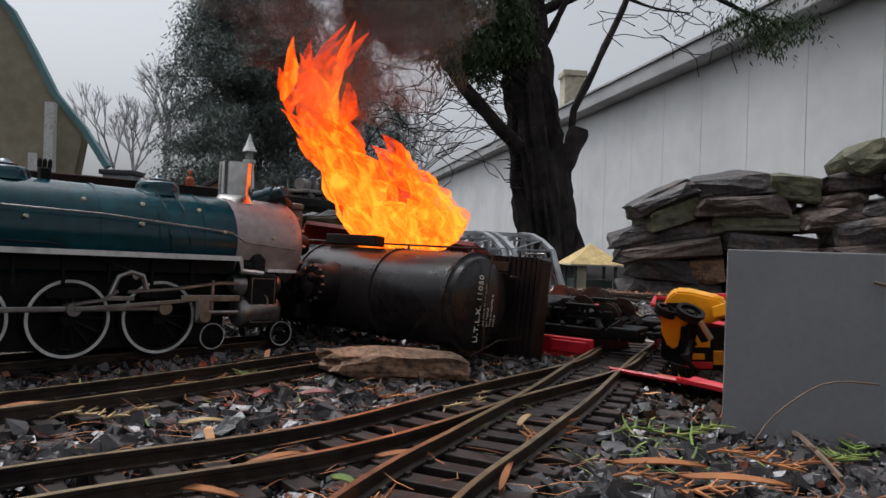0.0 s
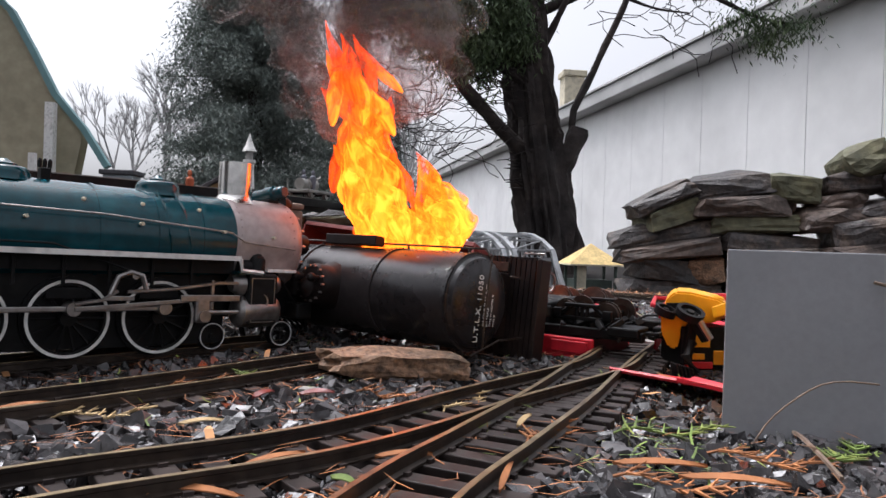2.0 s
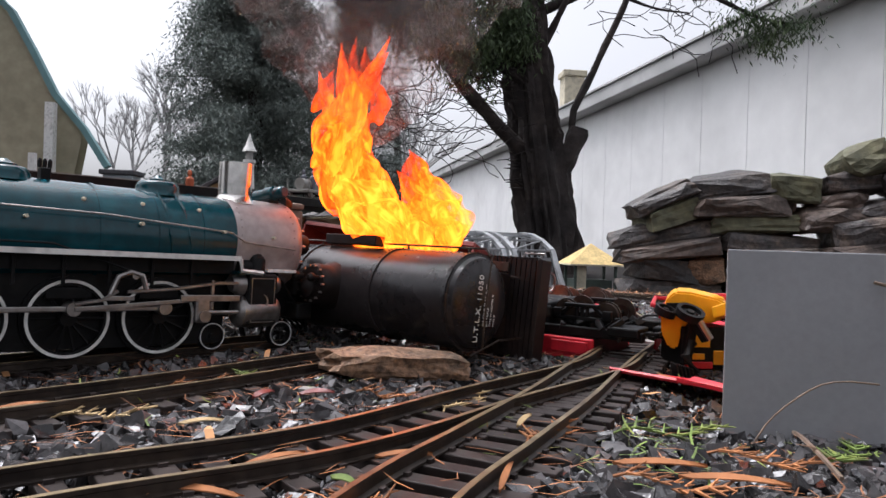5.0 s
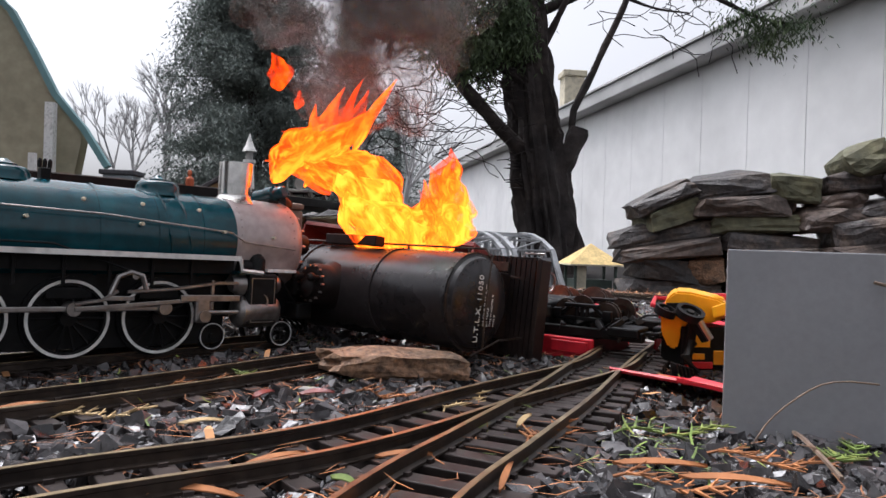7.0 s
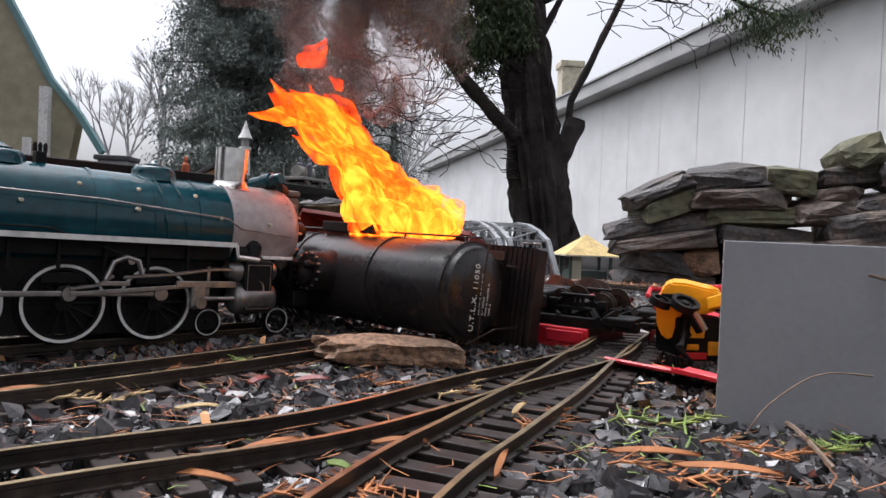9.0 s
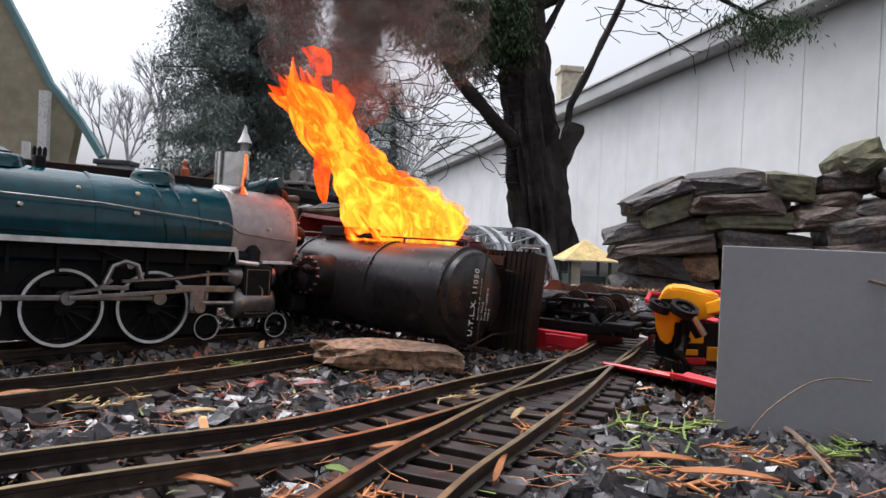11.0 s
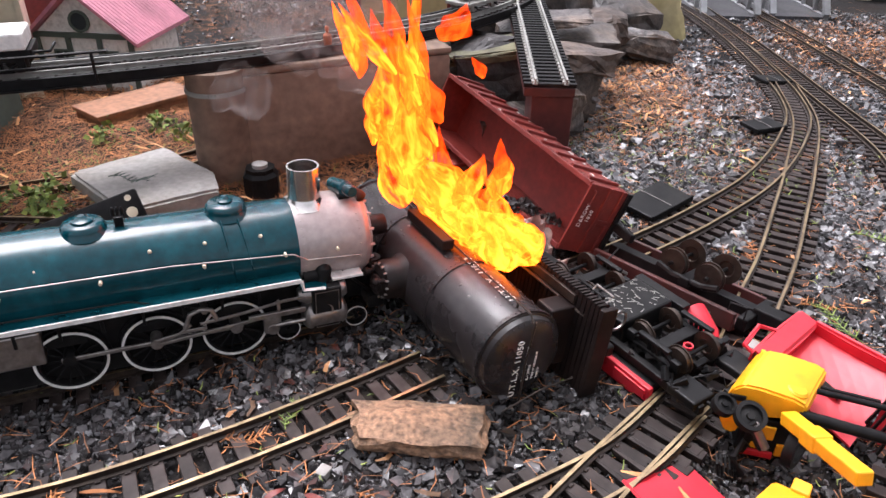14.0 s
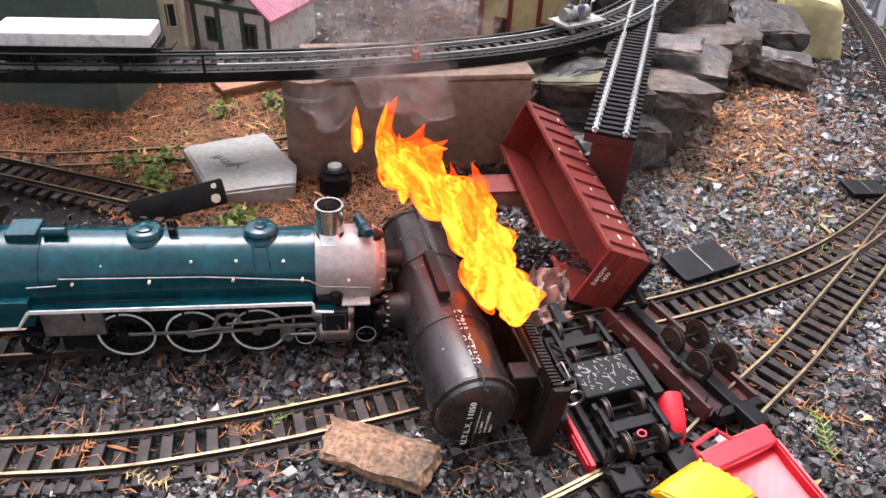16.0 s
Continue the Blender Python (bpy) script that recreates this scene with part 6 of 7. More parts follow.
model_house("brick red model house with pink roof", pose(-1.02, 0.86, -0.01, 0, 0, 60), 0.2, 0.26, 0.17, 0.08, M_oxide, M_darkroof, 0.02, False, 2)
model_house("cream model house with narrow windows", pose(-0.84, 0.56, -0.005, 0, 0, 40), 0.12, 0.16, 0.27, 0.05, M_cream, M_darkroof, 0.015, False, 2, M_cream)
model_house("dark green clapboard model building", pose(-0.80, 0.235, -0.005, 0, 0, 25), 0.32, 0.22, 0.40, 0.03, M_olive, M_darkroof, 0.01, False, 3)
model_house("pale blue grey model station house", pose(-1.10, 2.70, -0.1, 0, 0, 12), 0.24, 0.34, 0.29, 0.08, M_palewall, M_darkroof, 0.02, False, 4)
model_house("dark roofed model annex", pose(-0.80, 2.78, -0.1, 0, 0, 95), 0.26, 0.32, 0.22, 0.10, M_palewall, M_darkroof, 0.03, False, 4)
model_house("tan model freight shed with dark roof", pose(-0.165, 1.07, -0.02, 0, 0, 14), 0.21, 0.20, 0.215, 0.065, M_tan, M_darkroof, 0.03, False, 2, M_oxide)
st = thing("wooden_step", "low orange brown wooden step under the raised line", "step", pose(-0.55, 0.58, 0.0, 0, 0, 66))
part("tread", box(B(), -0.105, 0.105, -0.048, 0.048, 0.022, 0.030, 0.0015), M_plank, st)
part("riser", box(B(), -0.10, 0.10, -0.044, 0.044, -0.01, 0.022, 0.001), M_plank, st)
tw = thing("model_tower", "grey square tower on the model station", "model building", pose(-1.07, 2.92, 0.25))
part("body", box(B(), -0.07, 0.07, -0.06, 0.06, 0, 0.15, 0.003), M_palewall, tw)
part("roof", box(B(), -0.085, 0.085, -0.075, 0.075, 0.15, 0.175, 0.006), M_darkroof, tw)


def build_fence():
    f = thing("picket_fence", "pale weathered picket fence behind the model village", "fence", pose(-3.2, 4.6, -0.15, 0, 0, 3))
    for k in range(34):
        part("picket", box(B(), k * 0.085, k * 0.085 + 0.055, 0, 0.015, 0, 0.42), M_beige, f)
    part("rail", box(B(), -0.02, 2.9, 0.015, 0.03, 0.28, 0.32), M_beige, f)
    r = thing("red_play_slide", "red painted frame with white posts", "play frame", pose(-1.95, 3.0, -0.1))
    part("panel", box(B(), -0.1, 0.16, 0, 0.03, 0.2, 0.56, 0.01), M_red, r)
    for x in (-0.14, 0.02, 0.2, 0.42):
        part("post", box(B(), x, x + 0.03, -0.05, -0.02, 0, 0.6), M_white, r)
    part("platform", box(B(), -0.2, 0.7, -0.1, 0.3, 0.05, 0.12), M_tealroof, r)


build_fence()


def figurine(label, m, material):
    bm = lathe(B(), [(0.0035, 0), (0.005, 0.004), (0.0055, 0.012), (0.0068, 0.02), (0.0066, 0.028), (0.003, 0.031), (0.0022, 0.032), (0.0036, 0.035), (0.0036, 0.038), (0.0024, 0.041), (0.0005, 0.042)], n=12)
    o = tagged(obj("figurine", bm, material, True), label, "figurine")
    o.matrix_basis = m


figurine("orange coated figurine sitting on the concrete edge", pose(-0.098, 0.487, 0.181, 0, 0, 0), M_skinbar)


def build_handcar():
    h = thing("rail_handcar", "small grey rail handcar on the raised line", "toy train", pose(0.062, 0.80, 0.1995, 0, 0, 66))
    part("deck", box(B(), -0.05, 0.05, -0.028, 0.028, 0.012, 0.018, 0.001), M_zinc, h)
    for x in (-0.03, 0.03):
        wheelset(h, (x, 0, 0.010), (0, 1, 0), 0.0085, 0.044, M_zinc)
    part("boiler", rod(B(), (-0.04, 0, 0.03), (0.02, 0, 0.03), 0.012, 16), M_zinc, h, smooth=True)
    part("lever", pipe(B(), [(0.03, 0, 0.018), (0.03, 0, 0.045), (0.045, 0, 0.05)], 0.002, 6), M_zinc, h)
    for x in (-0.045, 0.045):
        for y in (-0.025, 0.025):
            part("stanchion", rod(B(), (x, y, 0.018), (x, y, 0.04), 0.0012, 5), M_zinc, h)


build_handcar()
figurine("blue grey coated figurine on the handcar", pose(0.052, 0.778, 0.2175), M_bluebar)
figurine("dark coated figurine on the handcar", pose(0.07, 0.79, 0.2175), M_bluebar)


def build_white_car():
    w = thing("white_flat_wagon", "white topped wagon standing on the raised line", "toy train", pose(-0.49, 0.165, 0.2015, 0, 0, 36))
    part("load", box(B(), -0.13, 0.10, -0.035, 0.035, 0.03, 0.052, 0.003), M_white, w, "white flat load")
    part("frame", box(B(), -0.135, 0.105, -0.032, 0.032, 0.018, 0.03, 0.001), M_black, w)
    for x in (-0.09, 0.06):
        truck(w, (x, 0, 0.013), (1, 0, 0), (0, 1, 0), (0, 0, 1))
    part("end_hook", pipe(B(), [(0.105, -0.02, 0.024), (0.125, -0.02, 0.024), (0.13, 0.0, 0.03)], 0.002, 6), M_black, w)


build_white_car()

# loose items round the engine
ph = thing("black_phone", "black phone leaning against the far side of the engine", "phone", frame_from((-0.285, 0.110, 0.038), (0.095, 0.075, 0.032), (0.5, -0.7, 0.45)))
part("case", box(B(), -0.075, 0.075, -0.020, 0.020, -0.004, 0.004, 0.0035), M_black, ph, smooth=True)
part("lens", rod(B(), (0.060, -0.008, 0.004), (0.060, -0.008, 0.0065), 0.007, 18), M_cream, ph, "pale lens ring", True)
part("lens", rod(B(), (0.062, 0.011, 0.004), (0.062, 0.011, 0.0065), 0.004, 18), M_cream, ph, smooth=True)
jr = thing("black_jar", "black ribbed jar with a pale lid", "jar", pose(-0.142, 0.315, -0.004))
part("body", lathe(B(), [(0.026, 0), (0.027, 0.004), (0.027, 0.044), (0.022, 0.05), (0.022, 0.056)], n=8), M_black, jr)
part("lid", lathe(B(), [(0.0115, 0.056), (0.0115, 0.061), (0.009, 0.062)], n=24), M_slab, jr, "pale metal lid", True)
sp = build_track("loose_track_panel", "loose black track panel lying on the earth", [(-0.74, 0.005, 0.012), (-0.52, 0.062, 0.012), (-0.30, 0.118, 0.012)], 0.0, 0.0235)
build_track("garden_track", "half buried garden track by the slab", [(-0.85, -0.02), (-0.62, 0.09), (-0.47, 0.22), (-0.33, 0.36), (-0.28, 0.48)], 0.0)
for nm, lab, m, w, d in (("black_hatch", "black plastic hatch plate lying in gravel", pose(0.433, 0.462, 0.008, 4, -3, 55), 0.10, 0.062), ("black_plate", "small black plate lying in gravel", pose(0.628, 0.87, 0.004, 3, 2, 40), 0.075, 0.05), ("grey_plate", "small grey slate plate lying in gravel", pose(0.70, 1.28, -0.018, 0, 4, 30), 0.08, 0.06)):
    t = thing(nm, lab, "plate", m)
    part("plate", box(B(), -w / 2, w / 2, -d / 2, d / 2, 0, 0.008, 0.0015), M_black, t)
    part("seam", box(B(), -0.001, 0.001, -d / 2, d / 2, 0.008, 0.0092), M_steel, t)
    part("rim", box(B(), -w / 2, w / 2, -d / 2, -d / 2 + 0.004, 0.008, 0.0105, 0.0006), M_black, t)


# ---------------------------------------------------------------- gravel, coal, needles
def ground_np(x, y):
    return np.array([ground_z(a, b) for a, b in zip(x, y)])


CHIP_F = np.array([(0, 2, 1), (1, 2, 3), (4, 5, 6), (5, 7, 6), (0, 1, 4), (1, 5, 4), (2, 6, 3), (3, 6, 7), (0, 4, 2), (2, 4, 6), (1, 3, 5), (3, 7, 5)])


def chips(x, y, z, size, rng, flat=0.6):
    """Angular chips: squashed, skewed splinters in random turns."""
    n = len(x)
    cube = np.array([(x, y, z) for z in (-1, 1) for y in (-1, 1) for x in (-1, 1)]) * 0.72
    kinds = [cube * rng.uniform(0.35, 1.25, (8, 3)) for _ in range(24)]
    base = np.array(kinds)[rng.integers(0, 24, n)]
    base = base * (np.stack([rng.uniform(0.7, 1.4, n), rng.uniform(0.6, 1.1, n), rng.uniform(0.35, 0.9, n) * flat / 0.6], 1) * size[:, None])[:, None, :]
    q = rng.normal(0, 1, (n, 4)) * np.array([1.0, 0.35, 0.35, 1.0])
    q /= np.linalg.norm(q, axis=1)[:, None]
    w, a, b, c = q.T
    R = np.stack([1 - 2 * (b * b + c * c), 2 * (a * b - c * w), 2 * (a * c + b * w), 2 * (a * b + c * w), 1 - 2 * (a * a + c * c), 2 * (b * c - a * w), 2 * (a * c - b * w), 2 * (b * c + a * w), 1 - 2 * (a * a + b * b)], 1).reshape(n, 3, 3)
    v = np.einsum("nij,nkj->nki", R, base) + np.stack([x, y, z], 1)[:, None, :]
    f = (CHIP_F[None] + (np.arange(n) * 8)[:, None, None]).reshape(-1, 3)
    return v.reshape(-1, 3), f


def track_lines():
    out = []
    for o in scene.objects:
        if o.name.split(".")[0] == "tie" and o.parent and o.parent.name.split(".")[0].endswith("track"):
            out.append(o.matrix_basis.translation[:2])
    return np.array(out)


def scatter(rng, n, x0, x1, y0, y1):
    return rng.uniform(x0, x1, n), rng.uniform(y0, y1, n)


def build_gravel():
    rng = np.random.default_rng(1)
    xs, ys = [], []
    for n, x0, x1, y0, y1 in ((15000, -0.35, 0.75, -0.62, 0.05), (15000, -0.3, 0.95, 0.05, 0.75), (7000, 0.3, 1.2, 0.75, 1.5), (5000, 0.3, 1.6, 1.5, 2.6), (3500, -0.9, -0.3, -0.6, 0.15), (16000, -0.35, 0.45, -0.5, 0.12), (14000, 0.25, 0.85, 0.0, 0.7), (5000, -1.9, 0.3, 0.9, 3.0)):
        a, b = scatter(rng, n, x0, x1, y0, y1)
        xs.append(a), ys.append(b)
    x, y = np.concatenate(xs), np.concatenate(ys)
    left = (y < 0.9) & (-0.62 * x + 0.78 * y > 0.10) & (x < 0.12)
    keep = ~left | (rng.random(len(x)) < 0.12)
    x, y = x[keep], y[keep]
    tl = track_lines()
    near = np.full(len(x), 9.0)
    for i in range(0, len(tl), 40):
        near = np.minimum(near, np.sqrt((x[:, None] - tl[None, i:i + 40, 0]) ** 2 + (y[:, None] - tl[None, i:i + 40, 1]) ** 2).min(1))
    on = near < 0.036
    size = rng.gamma(5, 0.0009, len(x)).clip(0.0018, 0.0098) * np.where(y > 0.8, 1.25, 1.0)
    size = np.where(on, np.minimum(size * 0.7, 0.0034), size)
    z = ground_np(x, y) + size * 0.25 - np.where(on, 0.0025, 0)
    yard = (y - 0.15 * x + rng.normal(0, 0.04, len(x)) > 0.26) & (x > 0.1)
    for name, pick, mt, label in (("gravel", ~yard, M_gravel, "damp dark grey crushed stone ballast"), ("yard_gravel", yard, M_gravel_pale, "paler grey crushed stone of the yard")):
        v, f = chips(x[pick], y[pick], z[pick], size[pick], rng, 0.95)
        tagged(new(name, mesh_np(name, v, f, mt)), label, "gravel", kind="stuff")
    # fine chippings between the larger stones
    n = 22000
    x, y = np.concatenate([rng.uniform(-0.4, 0.8, n), rng.uniform(0.2, 1.1, n)]), np.concatenate([rng.uniform(-0.62, 0.3, n), rng.uniform(0.2, 1.3, n)])
    near = np.full(len(x), 9.0)
    for i in range(0, len(tl), 40):
        near = np.minimum(near, np.sqrt((x[:, None] - tl[None, i:i + 40, 0]) ** 2 + (y[:, None] - tl[None, i:i + 40, 1]) ** 2).min(1))
    pick = near > 0.03
    x, y = x[pick], y[pick]
    v, f = chips(x, y, ground_np(x, y) + rng.uniform(0.001, 0.006, len(x)), rng.uniform(0.0012, 0.0030, len(x)), rng, 0.8)
    tagged(new("chippings", mesh_np("chippings", v, f, M_gravel_pale)), "fine grey stone chippings", "gravel", kind="stuff")
    # coal spilled from the gondola and heaped under the wreck
    n = 1500
    a, r = rng.uniform(0, 6.28, n), np.abs(rng.normal(0, 0.5, n))
    x = 0.232 + 0.085 * r * np.cos(a) + 0.02 * rng.normal(0, 1, n)
    y = 0.315 + 0.060 * r * np.sin(a)
    z = 0.004 + 0.045 * np.exp(-((x - 0.235) / 0.07) ** 2 - ((y - 0.325) / 0.05) ** 2) * rng.random(n)
    v, f = chips(x, y, z, rng.uniform(0.003, 0.0065, n), rng, 0.8)
    tagged(new("coal_heap", mesh_np("coal_heap", v, f, M_coal)), "heap of spilled black coal", "coal", kind="stuff")
    n = 3600
    x, y = 0.43 + rng.normal(0, 0.075, n), 0.07 + rng.normal(0, 0.09, n)
    v, f = chips(x, y, ground_np(x, y) + 0.006 * rng.random(n), rng.uniform(0.002, 0.005, n), rng, 0.8)
    tagged(new("coal_scatter", mesh_np("coal_scatter", v, f, M_coal)), "scattered black coal under the wrecked chassis", "coal", kind="stuff")


build_gravel()


def needles(x, y, z, ln, rng, width=0.0007, tilt=0.12):
    """Thin bent needles: two flat quads each, lying about."""
    n = len(x)
    th = rng.uniform(0, 2 * np.pi, n)
    d = np.stack([np.cos(th), np.sin(th), rng.normal(0, tilt, n)], 1)
    s = np.stack([-np.sin(th), np.cos(th), np.zeros(n)], 1)
    p0 = np.stack([x, y, z], 1)
    bend = s * (rng.normal(0, 0.18, n) * ln)[:, None]
    p1 = p0 + d * ln[:, None] * 0.5 + bend
    p2 = p0 + d * ln[:, None] + np.array([0, 0, 0.001])
    w = s * width
    up = np.array([0, 0, width])
    v = np.stack([p0 - w, p0 + w, p1 + w + up, p1 - w + up, p2 + w * 0.4, p2 - w * 0.4], 1).reshape(-1, 3)
    k = np.arange(n)[:, None] * 6
    f = np.concatenate([k + np.array([0, 1, 2, 3]), k + np.array([3, 2, 4, 5])], 0)
    return v, f


def build_litter():
    rng = np.random.default_rng(2)
    # a brown carpet behind the engine, bands by the rocks, thin scatter over the ballast
    a = scatter(rng, 30000, -1.1, 0.0, 0.05, 0.85)
    ok = -0.62 * a[0] + 0.78 * a[1] > 0.09
    b = (0.55 + rng.normal(0, 0.2, 1500), 0.98 + rng.normal(0, 0.22, 1500))
    c = scatter(rng, 5200, -0.3, 0.95, -0.62, 0.75)
    e = (1.2 + rng.normal(0, 0.3, 5200), 1.75 + rng.normal(0, 0.35, 5200))
    g = (0.36 + rng.normal(0, 0.08, 900), 1.0 + rng.normal(0, 0.2, 900))
    h = scatter(rng, 12000, -2.0, 0.45, 0.75, 3.0)
    k = (0.38 + rng.normal(0, 0.09, 2300), 1.12 + rng.normal(0, 0.18, 2300))
    x = np.concatenate([a[0][ok], b[0], c[0], e[0], g[0], h[0], k[0]])
    y = np.concatenate([a[1][ok], b[1], c[1], e[1], g[1], h[1], k[1]])
    big = np.where(y > 1.3, 1.9, 1.0)
    v, f = needles(x, y, ground_np(x, y) + rng.uniform(0.003, 0.011, len(x)), rng.uniform(0.008, 0.034, len(x)) * big, rng, 0.0005)
    tagged(new("needle_litter", mesh_np("needle_litter", v, f, M_needle)), "dry orange conifer needles strewn over the ground", "needles", kind="stuff")
    # fallen leaves, tan to orange, in drifts
    n = 260
    x = np.concatenate([rng.uniform(-0.95, -0.1, n), 0.38 + rng.normal(0, 0.07, n), 1.15 + rng.normal(0, 0.25, 2 * n), rng.uniform(-0.2, 0.9, 90)])
    y = np.concatenate([rng.uniform(0.2, 0.85, n), 1.10 + rng.normal(0, 0.16, n), 1.7 + rng.normal(0, 0.3, 2 * n), rng.uniform(-0.55, 0.8, 90)])
    ok = (x > -0.1) | (-0.62 * x + 0.78 * y > 0.16)
    x, y = x[ok], y[ok]
    v, f = needles(x, y, ground_np(x, y) + rng.uniform(0.006, 0.013, len(x)), rng.uniform(0.008, 0.026, len(x)), rng, 0.0024, 0.3)
    tagged(new("leaf_litter", mesh_np("leaf_litter", v, f, M_leaflitter)), "tan and orange fallen leaves", "leaves", kind="stuff")
    x = np.concatenate([rng.uniform(-0.5, 0.8, 900), 0.45 + rng.normal(0, 0.2, 700), -0.42 + rng.normal(0, 0.1, 500), 0.37 + rng.normal(0, 0.05, 90)])
    y = np.concatenate([rng.uniform(-0.6, 0.7, 900), 0.72 + rng.normal(0, 0.15, 700), 0.30 + rng.normal(0, 0.1, 500), -0.30 + rng.normal(0, 0.03, 90)])
    v, f = needles(x, y, ground_np(x, y) + rng.uniform(0.004, 0.012, len(x)), rng.uniform(0.005, 0.013, len(x)), rng, 0.0007, 0.3)
    tagged(new("moss_bits", mesh_np("moss_bits", v, f, M_green)), "green moss and conifer bits in the gravel", "moss", kind="stuff")


build_litter()


def sprig(label, x, y, rz, ln, material, seed):
    """A fallen conifer sprig: a stem with short side leaves."""
    r = random.Random(seed)
    bm = B()
    z = ground_z(x, y) + 0.009
    pts = [Vector((ln * k / 8, 0.06 * ln * math.sin(k * 0.8), 0.002 * math.sin(k))) for k in range(9)]
    pipe(bm, pts, 0.0008, 4)
    for p in pts[1:]:
        for s in (-1, 1):
            l2 = ln * r.uniform(0.12, 0.26)
            q = p + Vector((l2 * 0.7, s * l2, r.uniform(0, 0.004)))
            rod(bm, p, q, 0.0011, 4, 0.0003)
            rod(bm, p.lerp(q, 0.5), p.lerp(q, 0.5) + Vector((l2 * 0.4, -s * l2 * 0.1, 0.001)), 0.0008, 4, 0.0003)
    o = tagged(obj("sprig", bm, material), label, "twig", "fallen sprigs")
    o.matrix_basis = pose(x, y, z, 0, 0, rz)


for i, (x, y, rz, ln, mt) in enumerate([(0.26, -0.22, 60, 0.05, M_straw), (0.36, -0.27, 10, 0.07, M_green), (0.40, -0.31, -20, 0.06, M_needle), (0.06, -0.15, 30, 0.04, M_needle), (0.11, -0.12, 100, 0.035, M_green),
                                    (0.33, -0.36, -25, 0.05, M_needle), (0.46, -0.33, 40, 0.05, M_green), (0.50, 0.24, 70, 0.05, M_green), (0.60, 0.24, 20, 0.06, M_needle), (0.66, 0.18, 120, 0.07, M_green),
                                    (0.72, 0.10, 40, 0.06, M_needle), (0.56, 0.33, 90, 0.05, M_needle), (0.02, -0.25, 20, 0.05, M_straw), (-0.05, -0.28, 70, 0.04, M_needle), (0.20, -0.17, -30, 0.04, M_needle),
                                    (0.30, -0.30, 50, 0.045, M_needle), (0.17, -0.40, 10, 0.05, M_needle), (0.24, -0.42, 140, 0.05, M_needle), (0.70, 0.45, 10, 0.06, M_green), (-0.34, 0.23, 5, 0.06, M_olive)]):
    sprig("fallen conifer sprig on the gravel" if mt is not M_olive else "dark dry sprig lying on the slab", x, y, rz, ln, mt, i)
bpy.data.objects["sprig.019"].location.z = 0.0455

# pale leaf slivers, stems, odd pebbles
def leaf(label, x, y, rz, ln, w, material, name="leaf"):
    bm = B()
    n = 8
    up = [bm.verts.new((ln * i / n, w * math.sin(math.pi * (i / n) ** 0.7), 0.002 * math.sin(3 * i / n) + 0.0014)) for i in range(n + 1)]
    dn = [bm.verts.new((ln * i / n, -w * math.sin(math.pi * (i / n) ** 0.7), 0.002 * math.sin(3 * i / n))) for i in range(n + 1)]
    for i in range(n):
        bm.faces.new((up[i], up[i + 1], dn[i + 1], dn[i]))
    bmesh.ops.remove_doubles(bm, verts=bm.verts[:], dist=1e-6)
    r = bmesh.ops.extrude_face_region(bm, geom=bm.faces[:])
    for v in r["geom"]:
        if isinstance(v, bmesh.types.BMVert):
            v.co.z += 0.0006
    o = tagged(obj(name, bm, material), label, "leaf", "fallen leaves")
    o.matrix_basis = pose(x, y, ground_z(x, y) + 0.010, random.uniform(-8, 8), random.uniform(-8, 8), rz)


for x, y, rz, ln, w, mt in [(0.335, -0.345, -28, 0.045, 0.0035, M_needle), (0.362, -0.362, -40, 0.05, 0.004, M_needle), (0.215, -0.335, 10, 0.03, 0.003, M_needle), (0.30, -0.27, 60, 0.03, 0.003, M_straw), (0.15, -0.35, 30, 0.035, 0.004, M_needle),
                            (0.12, -0.375, -10, 0.04, 0.004, M_needle), (0.195, -0.365, -40, 0.018, 0.003, M_green), (0.10, -0.27, 35, 0.03, 0.0035, M_straw), (-0.02, -0.235, 15, 0.035, 0.003, M_needle), (0.13, -0.2, 50, 0.02, 0.005, M_oxide), (0.16, -0.185, -10, 0.026, 0.005, M_oxide), (0.27, -0.385, 70, 0.04, 0.003, M_needle)]:
    leaf("dry conifer scale leaf on the ballast", x, y, rz, ln, w * 0.5, mt)


def stem(label, pts, r):
    tagged(obj("dry_stem", pipe(B(), curve_points(pts, 0.008), r, 5), M_stem), label, "stem", "dry stems")


stem("bent dry grass stem before the grey sheet", [(0.441, -0.285, 0.0), (0.452, -0.287, 0.018), (0.472, -0.292, 0.036), (0.487, -0.297, 0.0425), (0.512, -0.304, 0.0420)], 0.0006)
stem("dry stalk lying by the grey sheet", [(0.447, -0.36, 0.006), (0.452, -0.335, 0.010), (0.466, -0.295, 0.009), (0.475, -0.27, 0.006)], 0.0014)
stem("short straw stuck on the grey sheet", [(0.520, -0.279, 0.101), (0.548, -0.290, 0.094)], 0.0011)
for i, (x, y, s) in enumerate([(0.544, 0.416, 0.010), (0.344, -0.349, 0.009), (0.163, -0.153, 0.010), (0.59, 0.586, 0.009), (0.545, 0.14, 0.016), (0.10, -0.205, 0.009)]):
    p = tagged(obj("pebble", rocky(B(), s * 1.3, s, s * 0.8, 300 + i, 1), M_slab, True), "pale pebble among dark gravel", "pebble", "pale pebbles")
    p.matrix_basis = pose(x, y, ground_z(x, y) + s * 0.35, 0, 0, i * 40)

# burnt wrapper beside the tank
bm = B()
bmesh.ops.create_grid(bm, x_segments=14, y_segments=14, size=0.04)
for v in bm.verts:
    v.co.z = 0.03 * noise.noise(v.co * 45) + 0.02 * noise.noise(v.co * 110)
    v.co.x *= 0.7
r = bmesh.ops.extrude_face_region(bm, geom=bm.faces[:])
